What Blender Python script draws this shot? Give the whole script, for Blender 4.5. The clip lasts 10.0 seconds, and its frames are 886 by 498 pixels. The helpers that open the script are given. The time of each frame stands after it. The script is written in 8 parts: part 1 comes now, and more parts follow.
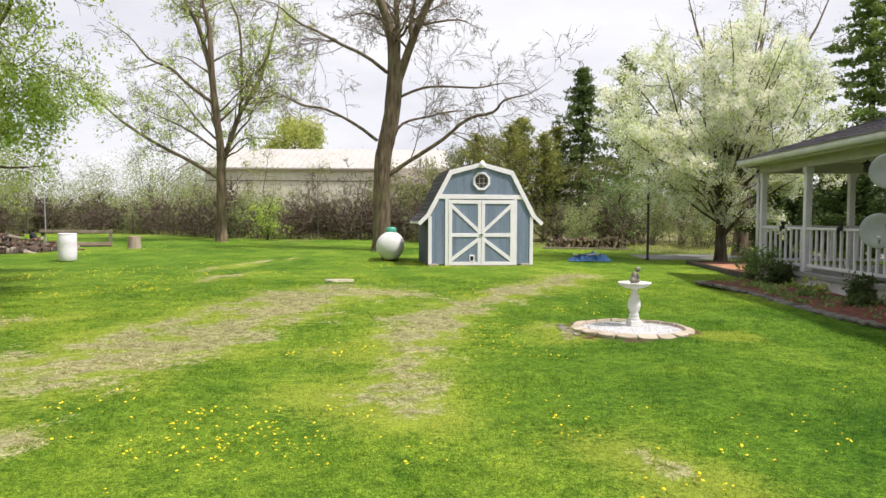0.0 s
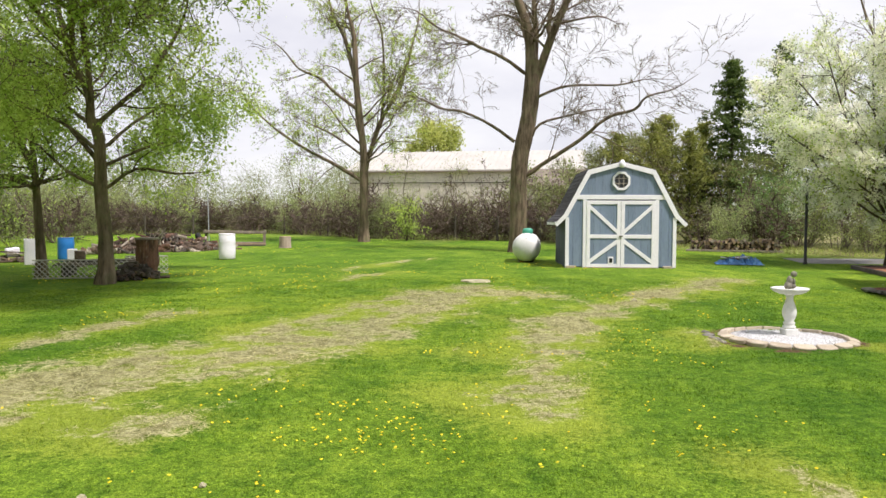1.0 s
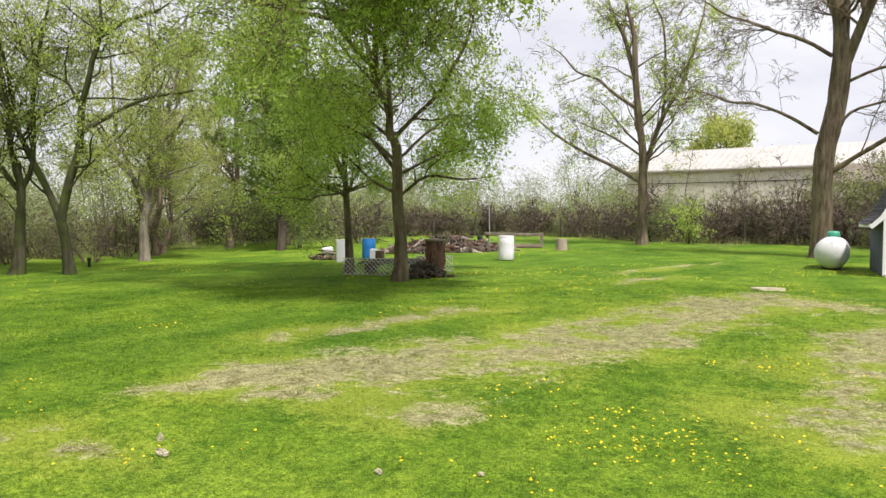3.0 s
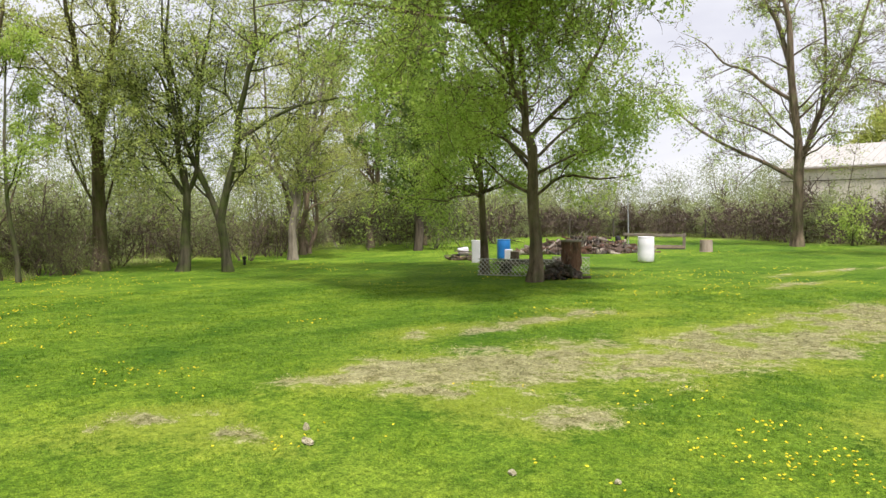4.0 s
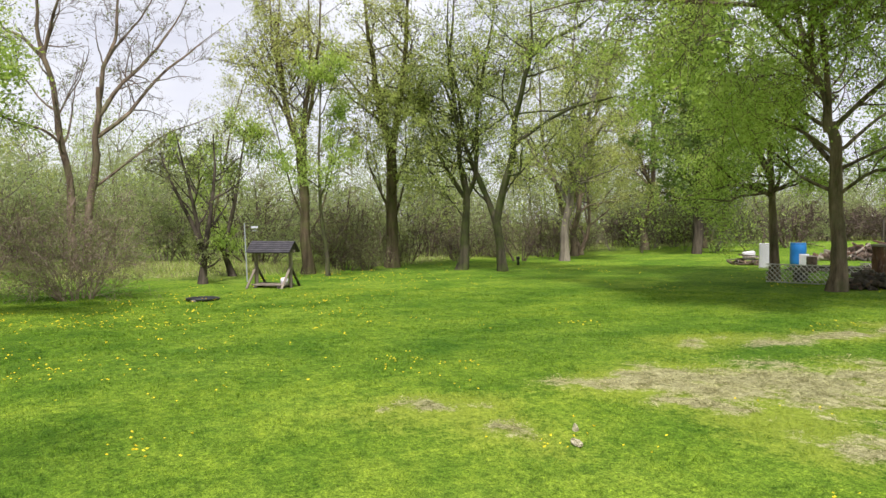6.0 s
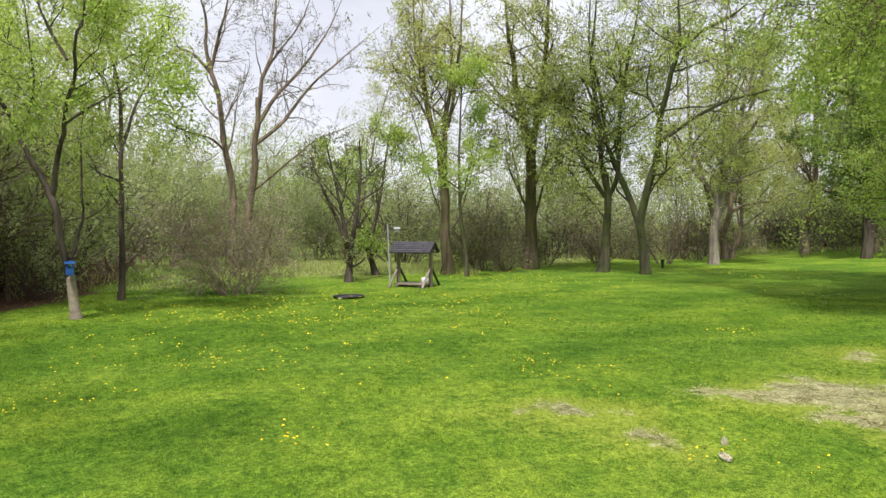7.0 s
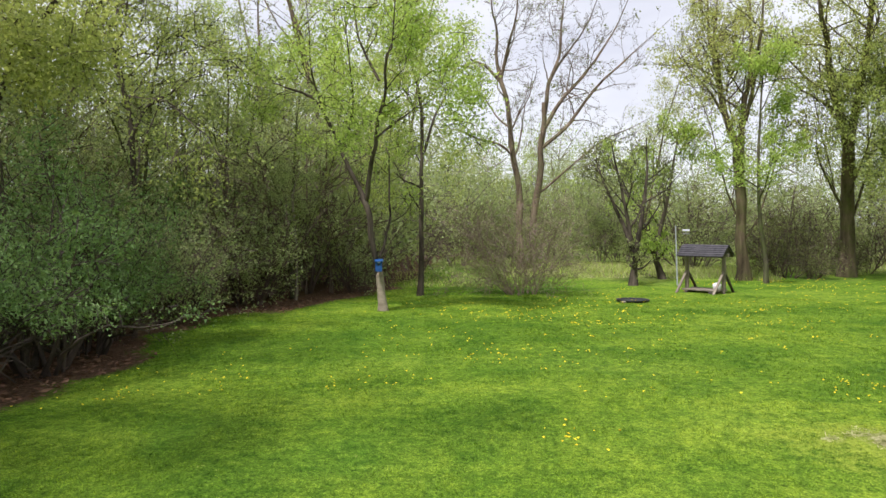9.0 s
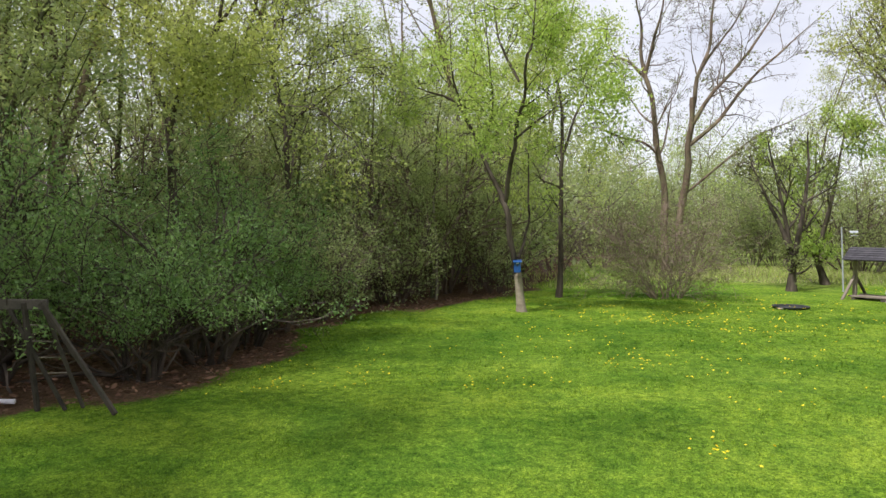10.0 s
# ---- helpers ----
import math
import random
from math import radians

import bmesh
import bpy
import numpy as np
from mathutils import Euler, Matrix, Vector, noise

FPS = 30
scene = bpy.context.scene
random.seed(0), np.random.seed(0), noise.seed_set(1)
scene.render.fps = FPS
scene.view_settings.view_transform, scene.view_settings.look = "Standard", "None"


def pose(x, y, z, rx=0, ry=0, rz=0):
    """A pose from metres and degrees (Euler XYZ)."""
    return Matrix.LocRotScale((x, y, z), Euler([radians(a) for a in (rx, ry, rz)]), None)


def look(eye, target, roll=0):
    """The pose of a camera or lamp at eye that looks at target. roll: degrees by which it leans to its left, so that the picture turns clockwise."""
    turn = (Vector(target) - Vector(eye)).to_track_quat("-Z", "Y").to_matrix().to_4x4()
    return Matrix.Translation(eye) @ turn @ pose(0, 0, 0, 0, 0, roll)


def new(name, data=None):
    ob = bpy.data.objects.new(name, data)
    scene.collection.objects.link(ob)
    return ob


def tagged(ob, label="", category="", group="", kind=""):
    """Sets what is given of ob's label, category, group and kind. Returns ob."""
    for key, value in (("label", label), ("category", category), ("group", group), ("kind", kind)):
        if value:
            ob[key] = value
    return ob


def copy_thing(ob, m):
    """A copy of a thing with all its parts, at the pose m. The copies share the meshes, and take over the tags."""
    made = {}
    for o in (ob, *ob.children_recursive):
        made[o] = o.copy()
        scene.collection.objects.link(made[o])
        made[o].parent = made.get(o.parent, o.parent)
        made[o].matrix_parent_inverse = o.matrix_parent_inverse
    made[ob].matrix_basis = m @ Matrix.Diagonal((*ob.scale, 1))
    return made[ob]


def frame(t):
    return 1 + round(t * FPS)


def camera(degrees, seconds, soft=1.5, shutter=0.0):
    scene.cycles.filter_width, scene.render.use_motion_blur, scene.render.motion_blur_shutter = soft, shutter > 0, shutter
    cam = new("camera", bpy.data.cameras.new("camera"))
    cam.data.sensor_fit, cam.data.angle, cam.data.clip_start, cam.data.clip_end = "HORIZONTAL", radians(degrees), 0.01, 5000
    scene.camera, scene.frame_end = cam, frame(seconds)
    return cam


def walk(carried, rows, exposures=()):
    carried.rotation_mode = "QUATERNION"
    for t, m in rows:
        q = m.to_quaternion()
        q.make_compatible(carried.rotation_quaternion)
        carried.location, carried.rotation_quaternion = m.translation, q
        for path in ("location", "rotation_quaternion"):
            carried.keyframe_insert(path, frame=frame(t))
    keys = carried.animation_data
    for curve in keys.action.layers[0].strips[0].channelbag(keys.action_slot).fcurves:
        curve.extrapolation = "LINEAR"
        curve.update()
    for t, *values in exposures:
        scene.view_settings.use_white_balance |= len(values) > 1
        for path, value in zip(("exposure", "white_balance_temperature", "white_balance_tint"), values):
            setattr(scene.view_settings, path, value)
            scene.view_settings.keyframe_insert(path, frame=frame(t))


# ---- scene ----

# ---- camera: a man's eye height, turning on the spot ----
cam = camera(64.03, 10.0, soft=1.5)
EYE_Z = 1.55
# seconds, yaw, pitch, roll
PATH = [
    (0, -0.005, -2.516, -0.321),
    (0.5, 5.504, -2.5, -0.282),
    (1, 10.986, -2.483, -0.258),
    (1.5, 16.489, -2.477, -0.225),
    (2, 22.027, -2.449, -0.22),
    (2.5, 27.547, -2.39, -0.13),
    (4, 43.92, -2.275, 0.131),
    (4.5, 49.337, -2.235, 0.174),
    (5, 54.796, -2.179, 0.139),
    (5.5, 60.217, -2.149, 0.134),
    (7, 76.839, -2.005, 0.046),
    (7.5, 82.628, -1.947, 0.01),
    (8, 88.306, -1.904, 0.048),
    (8.5, 93.896, -1.859, 0.011),
    (9, 99.471, -1.822, 0.079),
    (9.5, 105.053, -1.779, 0.008),
    (10, 110.658, -1.745, 0.012),
]
walk(cam, [(t, pose(0, 0, EYE_Z, 90 + pitch, roll, yaw)) for t, yaw, pitch, roll in PATH],
     [(0, 0.0, 6500, 17), (4, 0.0, 6400, 17), (10, 0.0, 6200, 17)])

# ---- sky, sun, exposure ----
SUN_YAW, SUN_HEIGHT = 242.0, 60.0


def make_world():
    w = bpy.data.worlds.new("sky")
    w.use_nodes = True
    nt = w.node_tree
    nt.nodes.clear()
    N, L = nt.nodes.new, nt.links.new
    out, bg = N("ShaderNodeOutputWorld"), N("ShaderNodeBackground")
    sky = N("ShaderNodeTexSky")
    sky.sky_type, sky.sun_disc = "NISHITA", False
    sky.sun_elevation, sky.sun_rotation = radians(SUN_HEIGHT), radians(-SUN_YAW)
    # thin bright cloud sheet, greyer and bluer patches in it
    tc, mp = N("ShaderNodeTexCoord"), N("ShaderNodeMapping")
    mp.inputs["Scale"].default_value = (1.6, 1.6, 4.5)
    no = N("ShaderNodeTexNoise")
    no.inputs["Scale"].default_value, no.inputs["Detail"].default_value, no.inputs["Roughness"].default_value = 1.5, 6, 0.55
    ramp = N("ShaderNodeValToRGB")
    ramp.color_ramp.elements[0].position, ramp.color_ramp.elements[1].position = 0.36, 0.62
    ramp.color_ramp.elements[0].color, ramp.color_ramp.elements[1].color = (8.5, 8.75, 9.2, 1), (10.7, 10.95, 10.85, 1)
    mix = N("ShaderNodeMix")
    mix.data_type = "RGBA"
    mix.inputs["Factor"].default_value = 0.88
    L(tc.outputs["Generated"], mp.inputs["Vector"])
    L(mp.outputs["Vector"], no.inputs["Vector"])
    L(no.outputs["Fac"], ramp.inputs["Fac"])
    L(sky.outputs["Color"], mix.inputs["A"])
    L(ramp.outputs["Color"], mix.inputs["B"])
    L(mix.outputs["Result"], bg.inputs["Color"])
    bg.inputs["Strength"].default_value = 0.1
    L(bg.outputs["Background"], out.inputs["Surface"])
    scene.world = w


make_world()
sun_data = bpy.data.lights.new("sun", "SUN")
sun_data.energy, sun_data.angle, sun_data.color = 5.0, radians(4.0), (1.0, 0.965, 0.9)
sun = new("sun", sun_data)
_a, _e = radians(SUN_YAW), radians(SUN_HEIGHT)
SUN_DIR = Vector((-math.sin(_a) * math.cos(_e), math.cos(_a) * math.cos(_e), math.sin(_e)))
sun.matrix_world = look(SUN_DIR * 60, (0, 0, 0))

# ---- materials ----


def mat_base(name):
    m = bpy.data.materials.new(name)
    m.use_nodes = True
    nt = m.node_tree
    b = nt.nodes["Principled BSDF"]
    return m, nt, b


def noise_node(nt, scale, detail=4, rough=0.55, stretch=None, coord="Object"):
    N, L = nt.nodes.new, nt.links.new
    tc = N("ShaderNodeTexCoord")
    src = tc.outputs[coord]
    if stretch:
        mp = N("ShaderNodeMapping")
        mp.inputs["Scale"].default_value = stretch
        L(src, mp.inputs["Vector"])
        src = mp.outputs["Vector"]
    n = N("ShaderNodeTexNoise")
    n.inputs["Scale"].default_value, n.inputs["Detail"].default_value, n.inputs["Roughness"].default_value = scale, detail, rough
    L(src, n.inputs["Vector"])
    return n.outputs["Fac"]


def ramp_node(nt, fac, stops):
    r = nt.nodes.new("ShaderNodeValToRGB")
    els = r.color_ramp.elements
    while len(els) < len(stops):
        els.new(0.5)
    for e, (p, c) in zip(els, stops):
        e.position, e.color = p, (*c, 1) if len(c) == 3 else c
    nt.links.new(fac, r.inputs["Fac"])
    return r.outputs["Color"]


def mix_node(nt, fac, a, b, blend="MIX"):
    m = nt.nodes.new("ShaderNodeMix")
    m.data_type, m.blend_type = "RGBA", blend
    for key, v in (("Factor", fac), ("A", a), ("B", b)):
        if isinstance(v, (int, float)):
            m.inputs[key].default_value = v
        elif isinstance(v, tuple):
            m.inputs[key].default_value = (*v, 1)
        else:
            nt.links.new(v, m.inputs[key])
    return m.outputs["Result"]


def random_node(nt):
    return nt.nodes.new("ShaderNodeObjectInfo").outputs["Random"]


def island_node(nt):
    return nt.nodes.new("ShaderNodeNewGeometry").outputs["Random Per Island"]


def bump(nt, b, height, strength=0.4, dist=0.01):
    n = nt.nodes.new("ShaderNodeBump")
    n.inputs["Strength"].default_value, n.inputs["Distance"].default_value = strength, dist
    nt.links.new(height, n.inputs["Height"])
    nt.links.new(n.outputs["Normal"], b.inputs["Normal"])


def surface(name, dark, light, scale=6, fine=60, rough=0.7, metal=0.0, stretch=None, bump_s=0.3, bump_d=0.004, wear=None, wear_at=0.68, vary=0.0):
    """Two-scale mottled surface with grain bump, and optional worn patches."""
    m, nt, b = mat_base(name)
    coarse, grain = noise_node(nt, scale, 5, 0.6, stretch), noise_node(nt, fine, 3, 0.6, stretch)
    col = ramp_node(nt, coarse, [(0.3, dark), (0.7, light)])
    g = ramp_node(nt, grain, [(0.25, (0.72, 0.72, 0.72)), (0.75, (1.1, 1.1, 1.1))])
    col = mix_node(nt, 0.8, col, g, "MULTIPLY")
    if wear:
        f = ramp_node(nt, noise_node(nt, scale * 1.7, 7, 0.7, stretch), [(wear_at, (0, 0, 0)), (wear_at + 0.1, (1, 1, 1))])
        col = mix_node(nt, f, col, wear)
    if vary:
        r = ramp_node(nt, random_node(nt), [(0, (1 - vary,) * 3), (1, (1 + vary,) * 3)])
        col = mix_node(nt, 1.0, col, r, "MULTIPLY")
    nt.links.new(col, b.inputs["Base Color"])
    b.inputs["Roughness"].default_value, b.inputs["Metallic"].default_value = rough, metal
    bump(nt, b, grain, bump_s, bump_d)
    return m


def bark_mat(name, dark, light, moss=None, moss_at=0.6):
    m, nt, b = mat_base(name)
    furrow = noise_node(nt, 7, 6, 0.65, (1, 1, 0.16))
    big = noise_node(nt, 1.6, 3, 0.5)
    col = ramp_node(nt, furrow, [(0.32, dark), (0.66, light)])
    tone = ramp_node(nt, big, [(0.3, (0.75, 0.75, 0.75)), (0.7, (1.15, 1.15, 1.15))])
    col = mix_node(nt, 1.0, col, tone, "MULTIPLY")
    if moss:
        f = ramp_node(nt, noise_node(nt, 2.3, 6, 0.7), [(moss_at - 0.1, (0, 0, 0)), (moss_at + 0.12, (0.8, 0.8, 0.8))])
        col = mix_node(nt, f, col, moss)
    nt.links.new(col, b.inputs["Base Color"])
    b.inputs["Roughness"].default_value = 0.95
    b.inputs["Specular IOR Level"].default_value = 0.15
    bump(nt, b, furrow, 0.9, 0.03)
    return m


def leaf_mat(name, a, c, glow=0.35, patch=0.5, through_tint=(1.4, 1.4, 0.95)):
    """Thin leaves: varied leaf by leaf and over the crown, part of the light passes through."""
    m, nt, b = mat_base(name)
    N, L = nt.nodes.new, nt.links.new
    col = ramp_node(nt, island_node(nt), [(0, a), (1, c)])
    tone = ramp_node(nt, noise_node(nt, patch, 3), [(0.3, (0.72, 0.78, 0.7)), (0.7, (1.18, 1.14, 1.1))])
    col = mix_node(nt, 1.0, col, tone, "MULTIPLY")
    L(col, b.inputs["Base Color"])
    b.inputs["Roughness"].default_value, b.inputs["Specular IOR Level"].default_value = 0.6, 0.25
    tr, mx = N("ShaderNodeBsdfTranslucent"), N("ShaderNodeMixShader")
    bright = mix_node(nt, 1.0, col, through_tint, "MULTIPLY")
    L(bright, tr.inputs["Color"])
    mx.inputs["Fac"].default_value = glow
    L(b.outputs["BSDF"], mx.inputs[1])
    L(tr.outputs["BSDF"], mx.inputs[2])
    L(mx.outputs["Shader"], nt.nodes["Material Output"].inputs["Surface"])
    return m


def lawn_colour(nt):
    """Spring lawn: deeper green and yellowish patches, painted shade, and the raked-out straw where the mask says so.
    """
    big = noise_node(nt, 0.3, 4, 0.6)
    mid = noise_node(nt, 1.3, 5, 0.65)
    tuft = noise_node(nt, 7, 4, 0.65)
    fine = noise_node(nt, 26, 4, 0.7)
    tiny = noise_node(nt, 85, 2, 0.6)
    col = ramp_node(nt, big, [(0.34, (0.105, 0.205, 0.018)), (0.5, (0.157, 0.258, 0.022)), (0.66, (0.192, 0.293, 0.03))])
    col2 = ramp_node(nt, mid, [(0.32, (0.62, 0.76, 0.72)), (0.5, (1, 1, 1)), (0.68, (1.24, 1.16, 1.2))])
    col = mix_node(nt, 0.9, col, col2, "MULTIPLY")
    wave = nt.nodes.new("ShaderNodeTexWave")
    lie = nt.nodes.new("ShaderNodeMapping")
    lie.inputs["Rotation"].default_value = (0, 0, radians(-32))
    nt.links.new(nt.nodes.new("ShaderNodeTexCoord").outputs["Object"], lie.inputs["Vector"])
    nt.links.new(lie.outputs["Vector"], wave.inputs["Vector"])
    wave.inputs["Scale"].default_value, wave.inputs["Distortion"].default_value, wave.inputs["Detail"].default_value, wave.inputs["Detail Scale"].default_value = 0.19, 3.5, 3, 0.7
    col = mix_node(nt, 0.42, col, ramp_node(nt, wave.outputs["Fac"], [(0.15, (0.8, 0.87, 0.8)), (0.85, (1.2, 1.12, 1.2))]), "MULTIPLY")
    streak = noise_node(nt, 0.9, 4, 0.6, (1.6, 0.3, 1))
    col = mix_node(nt, 0.8, col, ramp_node(nt, streak, [(0.34, (0.76, 0.84, 0.78)), (0.5, (1, 1, 1)), (0.66, (1.2, 1.12, 1.2))]), "MULTIPLY")
    col = mix_node(nt, 0.9, col, ramp_node(nt, tuft, [(0.3, (0.46, 0.58, 0.5)), (0.52, (1, 1, 1)), (0.72, (1.4, 1.28, 1.2))]), "MULTIPLY")
    col = mix_node(nt, 0.85, col, ramp_node(nt, fine, [(0.28, (0.34, 0.4, 0.32)), (0.5, (1.0, 1.0, 0.98)), (0.72, (1.7, 1.57, 1.5))]), "MULTIPLY")
    col = mix_node(nt, 0.8, col, ramp_node(nt, tiny, [(0.32, (0.34, 0.4, 0.34)), (0.5, (0.97, 0.98, 0.97)), (0.68, (1.6, 1.55, 1.5))]), "MULTIPLY")
    # deeper green patches, and shade painted into the near +x side
    tone_shade = nt.nodes.new("ShaderNodeAttribute")
    tone_shade.attribute_name = "tone_shade"
    col = mix_node(nt, tone_shade.outputs["Fac"], col, mix_node(nt, 1.0, col, (0.56, 0.71, 0.66), "MULTIPLY"))
    crumb = noise_node(nt, 15, 5, 0.7)
    straw = ramp_node(nt, mix_node(nt, 0.4, crumb, tiny), [(0.36, (0.07, 0.062, 0.03)), (0.45, (0.3, 0.28, 0.145)), (0.6, (0.53, 0.495, 0.295))])
    straw = mix_node(nt, 1.0, straw, ramp_node(nt, tuft, [(0.36, (0.55, 0.52, 0.45)), (0.5, (1, 1, 1)), (0.64, (1.15, 1.15, 1.12))]), "MULTIPLY")
    at = nt.nodes.new("ShaderNodeAttribute")
    at.attribute_name = "straw"
    edge = mix_node(nt, 0.45, mix_node(nt, 0.5, tuft, crumb), mix_node(nt, 0.5, fine, tiny))
    edge = ramp_node(nt, edge, [(0.3, (0, 0, 0)), (0.7, (1, 1, 1))])
    sub = nt.nodes.new("ShaderNodeMath")
    sub.operation = "ADD"
    nt.links.new(at.outputs["Fac"], sub.inputs[0])
    nt.links.new(edge, sub.inputs[1])
    # yellowed grass round the straw
    yel = nt.nodes.new("ShaderNodeAttribute")
    yel.attribute_name = "pale"
    near = nt.nodes.new("ShaderNodeMath")
    near.operation = "ADD"
    nt.links.new(yel.outputs["Fac"], near.inputs[0])
    nt.links.new(edge, near.inputs[1])
    f = ramp_node(nt, near.outputs[0], [(0.64, (0, 0, 0)), (1.15, (0.6, 0.6, 0.6))])
    pale = ramp_node(nt, fine, [(0.3, (0.2, 0.265, 0.025)), (0.7, (0.42, 0.46, 0.07))])
    col = mix_node(nt, f, col, pale)
    f = ramp_node(nt, sub.outputs[0], [(0.76, (0, 0, 0)), (1.2, (0.88, 0.88, 0.88))])
    col = mix_node(nt, f, col, straw)
    mea = nt.nodes.new("ShaderNodeAttribute")
    mea.attribute_name = "meadow"
    dry = ramp_node(nt, mid, [(0.3, (0.1, 0.115, 0.035)), (0.5, (0.2, 0.175, 0.085)), (0.7, (0.36, 0.3, 0.18))])
    col = mix_node(nt, mea.outputs["Fac"], col, dry)
    lit = nt.nodes.new("ShaderNodeAttribute")
    lit.attribute_name = "litter"
    brown = ramp_node(nt, fine, [(0.3, (0.05, 0.03, 0.018)), (0.7, (0.2, 0.12, 0.075))])
    add = nt.nodes.new("ShaderNodeMath")
    add.operation = "ADD"
    nt.links.new(lit.outputs["Fac"], add.inputs[0])
    nt.links.new(edge, add.inputs[1])
    f2 = ramp_node(nt, add.outputs[0], [(0.8, (0, 0, 0)), (1.05, (1, 1, 1))])
    return mix_node(nt, f2, col, brown), fine, tiny


def lawn_mat():
    m, nt, b = mat_base("lawn")
    col, fine, tiny = lawn_colour(nt)
    nt.links.new(col, b.inputs["Base Color"])
    b.inputs["Roughness"].default_value, b.inputs["Specular IOR Level"].default_value = 0.95, 0.1
    bump(nt, b, mix_node(nt, 0.5, fine, tiny), 0.9, 0.05)
    return m


def blade_mat():
    m, nt, b = mat_base("grass_blades")
    N, L = nt.nodes.new, nt.links.new
    col, fine, tiny = lawn_colour(nt)
    vary = ramp_node(nt, island_node(nt), [(0, (0.85, 0.9, 0.82)), (0.85, (1.3, 1.22, 1.15)), (1, (1.6, 1.4, 1.4))])
    col = mix_node(nt, 1.0, col, vary, "MULTIPLY")
    L(col, b.inputs["Base Color"])
    b.inputs["Roughness"].default_value, b.inputs["Specular IOR Level"].default_value = 0.55, 0.25
    tr, mx = N("ShaderNodeBsdfTranslucent"), N("ShaderNodeMixShader")
    L(mix_node(nt, 1.0, col, (1.35, 1.35, 1.0), "MULTIPLY"), tr.inputs["Color"])
    mx.inputs["Fac"].default_value = 0.5
    L(b.outputs["BSDF"], mx.inputs[1])
    L(tr.outputs["BSDF"], mx.inputs[2])
    L(mx.outputs["Shader"], nt.nodes["Material Output"].inputs["Surface"])
    return m


def plain(name, colour, rough=0.6, metal=0.0):
    return surface(name, tuple(c * 0.85 for c in colour), tuple(min(1, c * 1.1) for c in colour), 5, 90, rough, metal, None, 0.15, 0.002)


M_LAWN, M_BLADE = lawn_mat(), blade_mat()
M_BARK = bark_mat("bark_grey", (0.042, 0.03, 0.02), (0.28, 0.21, 0.15), (0.14, 0.145, 0.07), 0.58)
M_BARK_MOSS = bark_mat("bark_mossy", (0.03, 0.028, 0.018), (0.15, 0.13, 0.09), (0.09, 0.12, 0.03), 0.52)
M_BARK_BROWN = bark_mat("bark_brown", (0.035, 0.026, 0.017), (0.2, 0.15, 0.1), (0.12, 0.13, 0.045), 0.55)
M_BARK_DARK = bark_mat("bark_dark", (0.03, 0.024, 0.018), (0.135, 0.11, 0.085))
M_BARK_PALE = bark_mat("bark_pale", (0.1, 0.085, 0.065), (0.36, 0.31, 0.25))
M_TWIG = surface("twigs", (0.11, 0.09, 0.07), (0.27, 0.225, 0.18), 3, 40, 0.9)
M_TWIG_RED = surface("twigs_brown", (0.065, 0.045, 0.034), (0.18, 0.13, 0.095), 3, 40, 0.9)
M_TWIG_PINK = surface("twigs_pinkish", (0.14, 0.1, 0.075), (0.33, 0.25, 0.19), 3, 40, 0.9)
M_LEAF = leaf_mat("leaf_spring", (0.24, 0.345, 0.08), (0.57, 0.67, 0.22), 0.55)
M_LEAF_YOUNG = leaf_mat("leaf_young", (0.25, 0.315, 0.1), (0.56, 0.61, 0.23), 0.55)
M_LEAF_LIME = leaf_mat("leaf_lime", (0.28, 0.325, 0.11), (0.57, 0.59, 0.24), 0.55)
M_LEAF_DULL = leaf_mat("leaf_olive", (0.14, 0.165, 0.065), (0.28, 0.31, 0.135), 0.45)
M_LEAF_SHRUB = leaf_mat("leaf_greygreen", (0.13, 0.225, 0.08), (0.29, 0.42, 0.165), 0.42)
M_NEEDLE = leaf_mat("needles", (0.065, 0.105, 0.038), (0.16, 0.215, 0.075), 0.4)
M_CEDAR = leaf_mat("cedar_sprays", (0.2, 0.225, 0.07), (0.36, 0.37, 0.13), 0.45)
M_EVERGREEN = leaf_mat("evergreen_sprays", (0.05, 0.085, 0.03), (0.12, 0.17, 0.06), 0.3)
M_PINE = leaf_mat("pine_needles", (0.12, 0.19, 0.06), (0.22, 0.3, 0.1), 0.4)
# far leaves: distance haze is put into the colour as a paler grey-green
M_LEAF_FAR = leaf_mat("leaf_far_hazed", (0.2, 0.24, 0.12), (0.34, 0.38, 0.2), 0.55)
M_CLOD = surface("thatch_clod", (0.36, 0.32, 0.2), (0.66, 0.6, 0.42), 40, 160, 0.95, 0, None, 0.9, 0.012)
M_LEAF_WOOD = leaf_mat("leaf_wood_olive", (0.25, 0.305, 0.15), (0.44, 0.49, 0.26), 0.52)
M_HEDGE = surface("hedge_twigs", (0.06, 0.041, 0.031), (0.2, 0.145, 0.11), 1.5, 30, 0.95)
M_BLOSSOM = leaf_mat("blossom", (0.87, 0.88, 0.78), (0.98, 0.98, 0.92), 0.5, 0.8, (1.0, 1.0, 0.97))
M_FLOWER = leaf_mat("dandelion_yellow", (0.8, 0.6, 0.015), (0.95, 0.8, 0.04), 0.15)
M_DRYGRASS = leaf_mat("dry_grass", (0.165, 0.15, 0.065), (0.61, 0.58, 0.32), 0.25)
M_BLUE = surface("blue_siding", (0.16, 0.215, 0.31), (0.225, 0.285, 0.385), 4, 50, 0.75, 0, (1, 1, 0.12), 0.3, 0.003, (0.22, 0.28, 0.33), 0.64, 0.07)
M_WHITE = surface("white_paint", (0.86, 0.83, 0.9), (0.94, 0.915, 0.96), 4, 60, 0.55, 0, None, 0.15, 0.002, (0.5, 0.5, 0.49), 0.72)
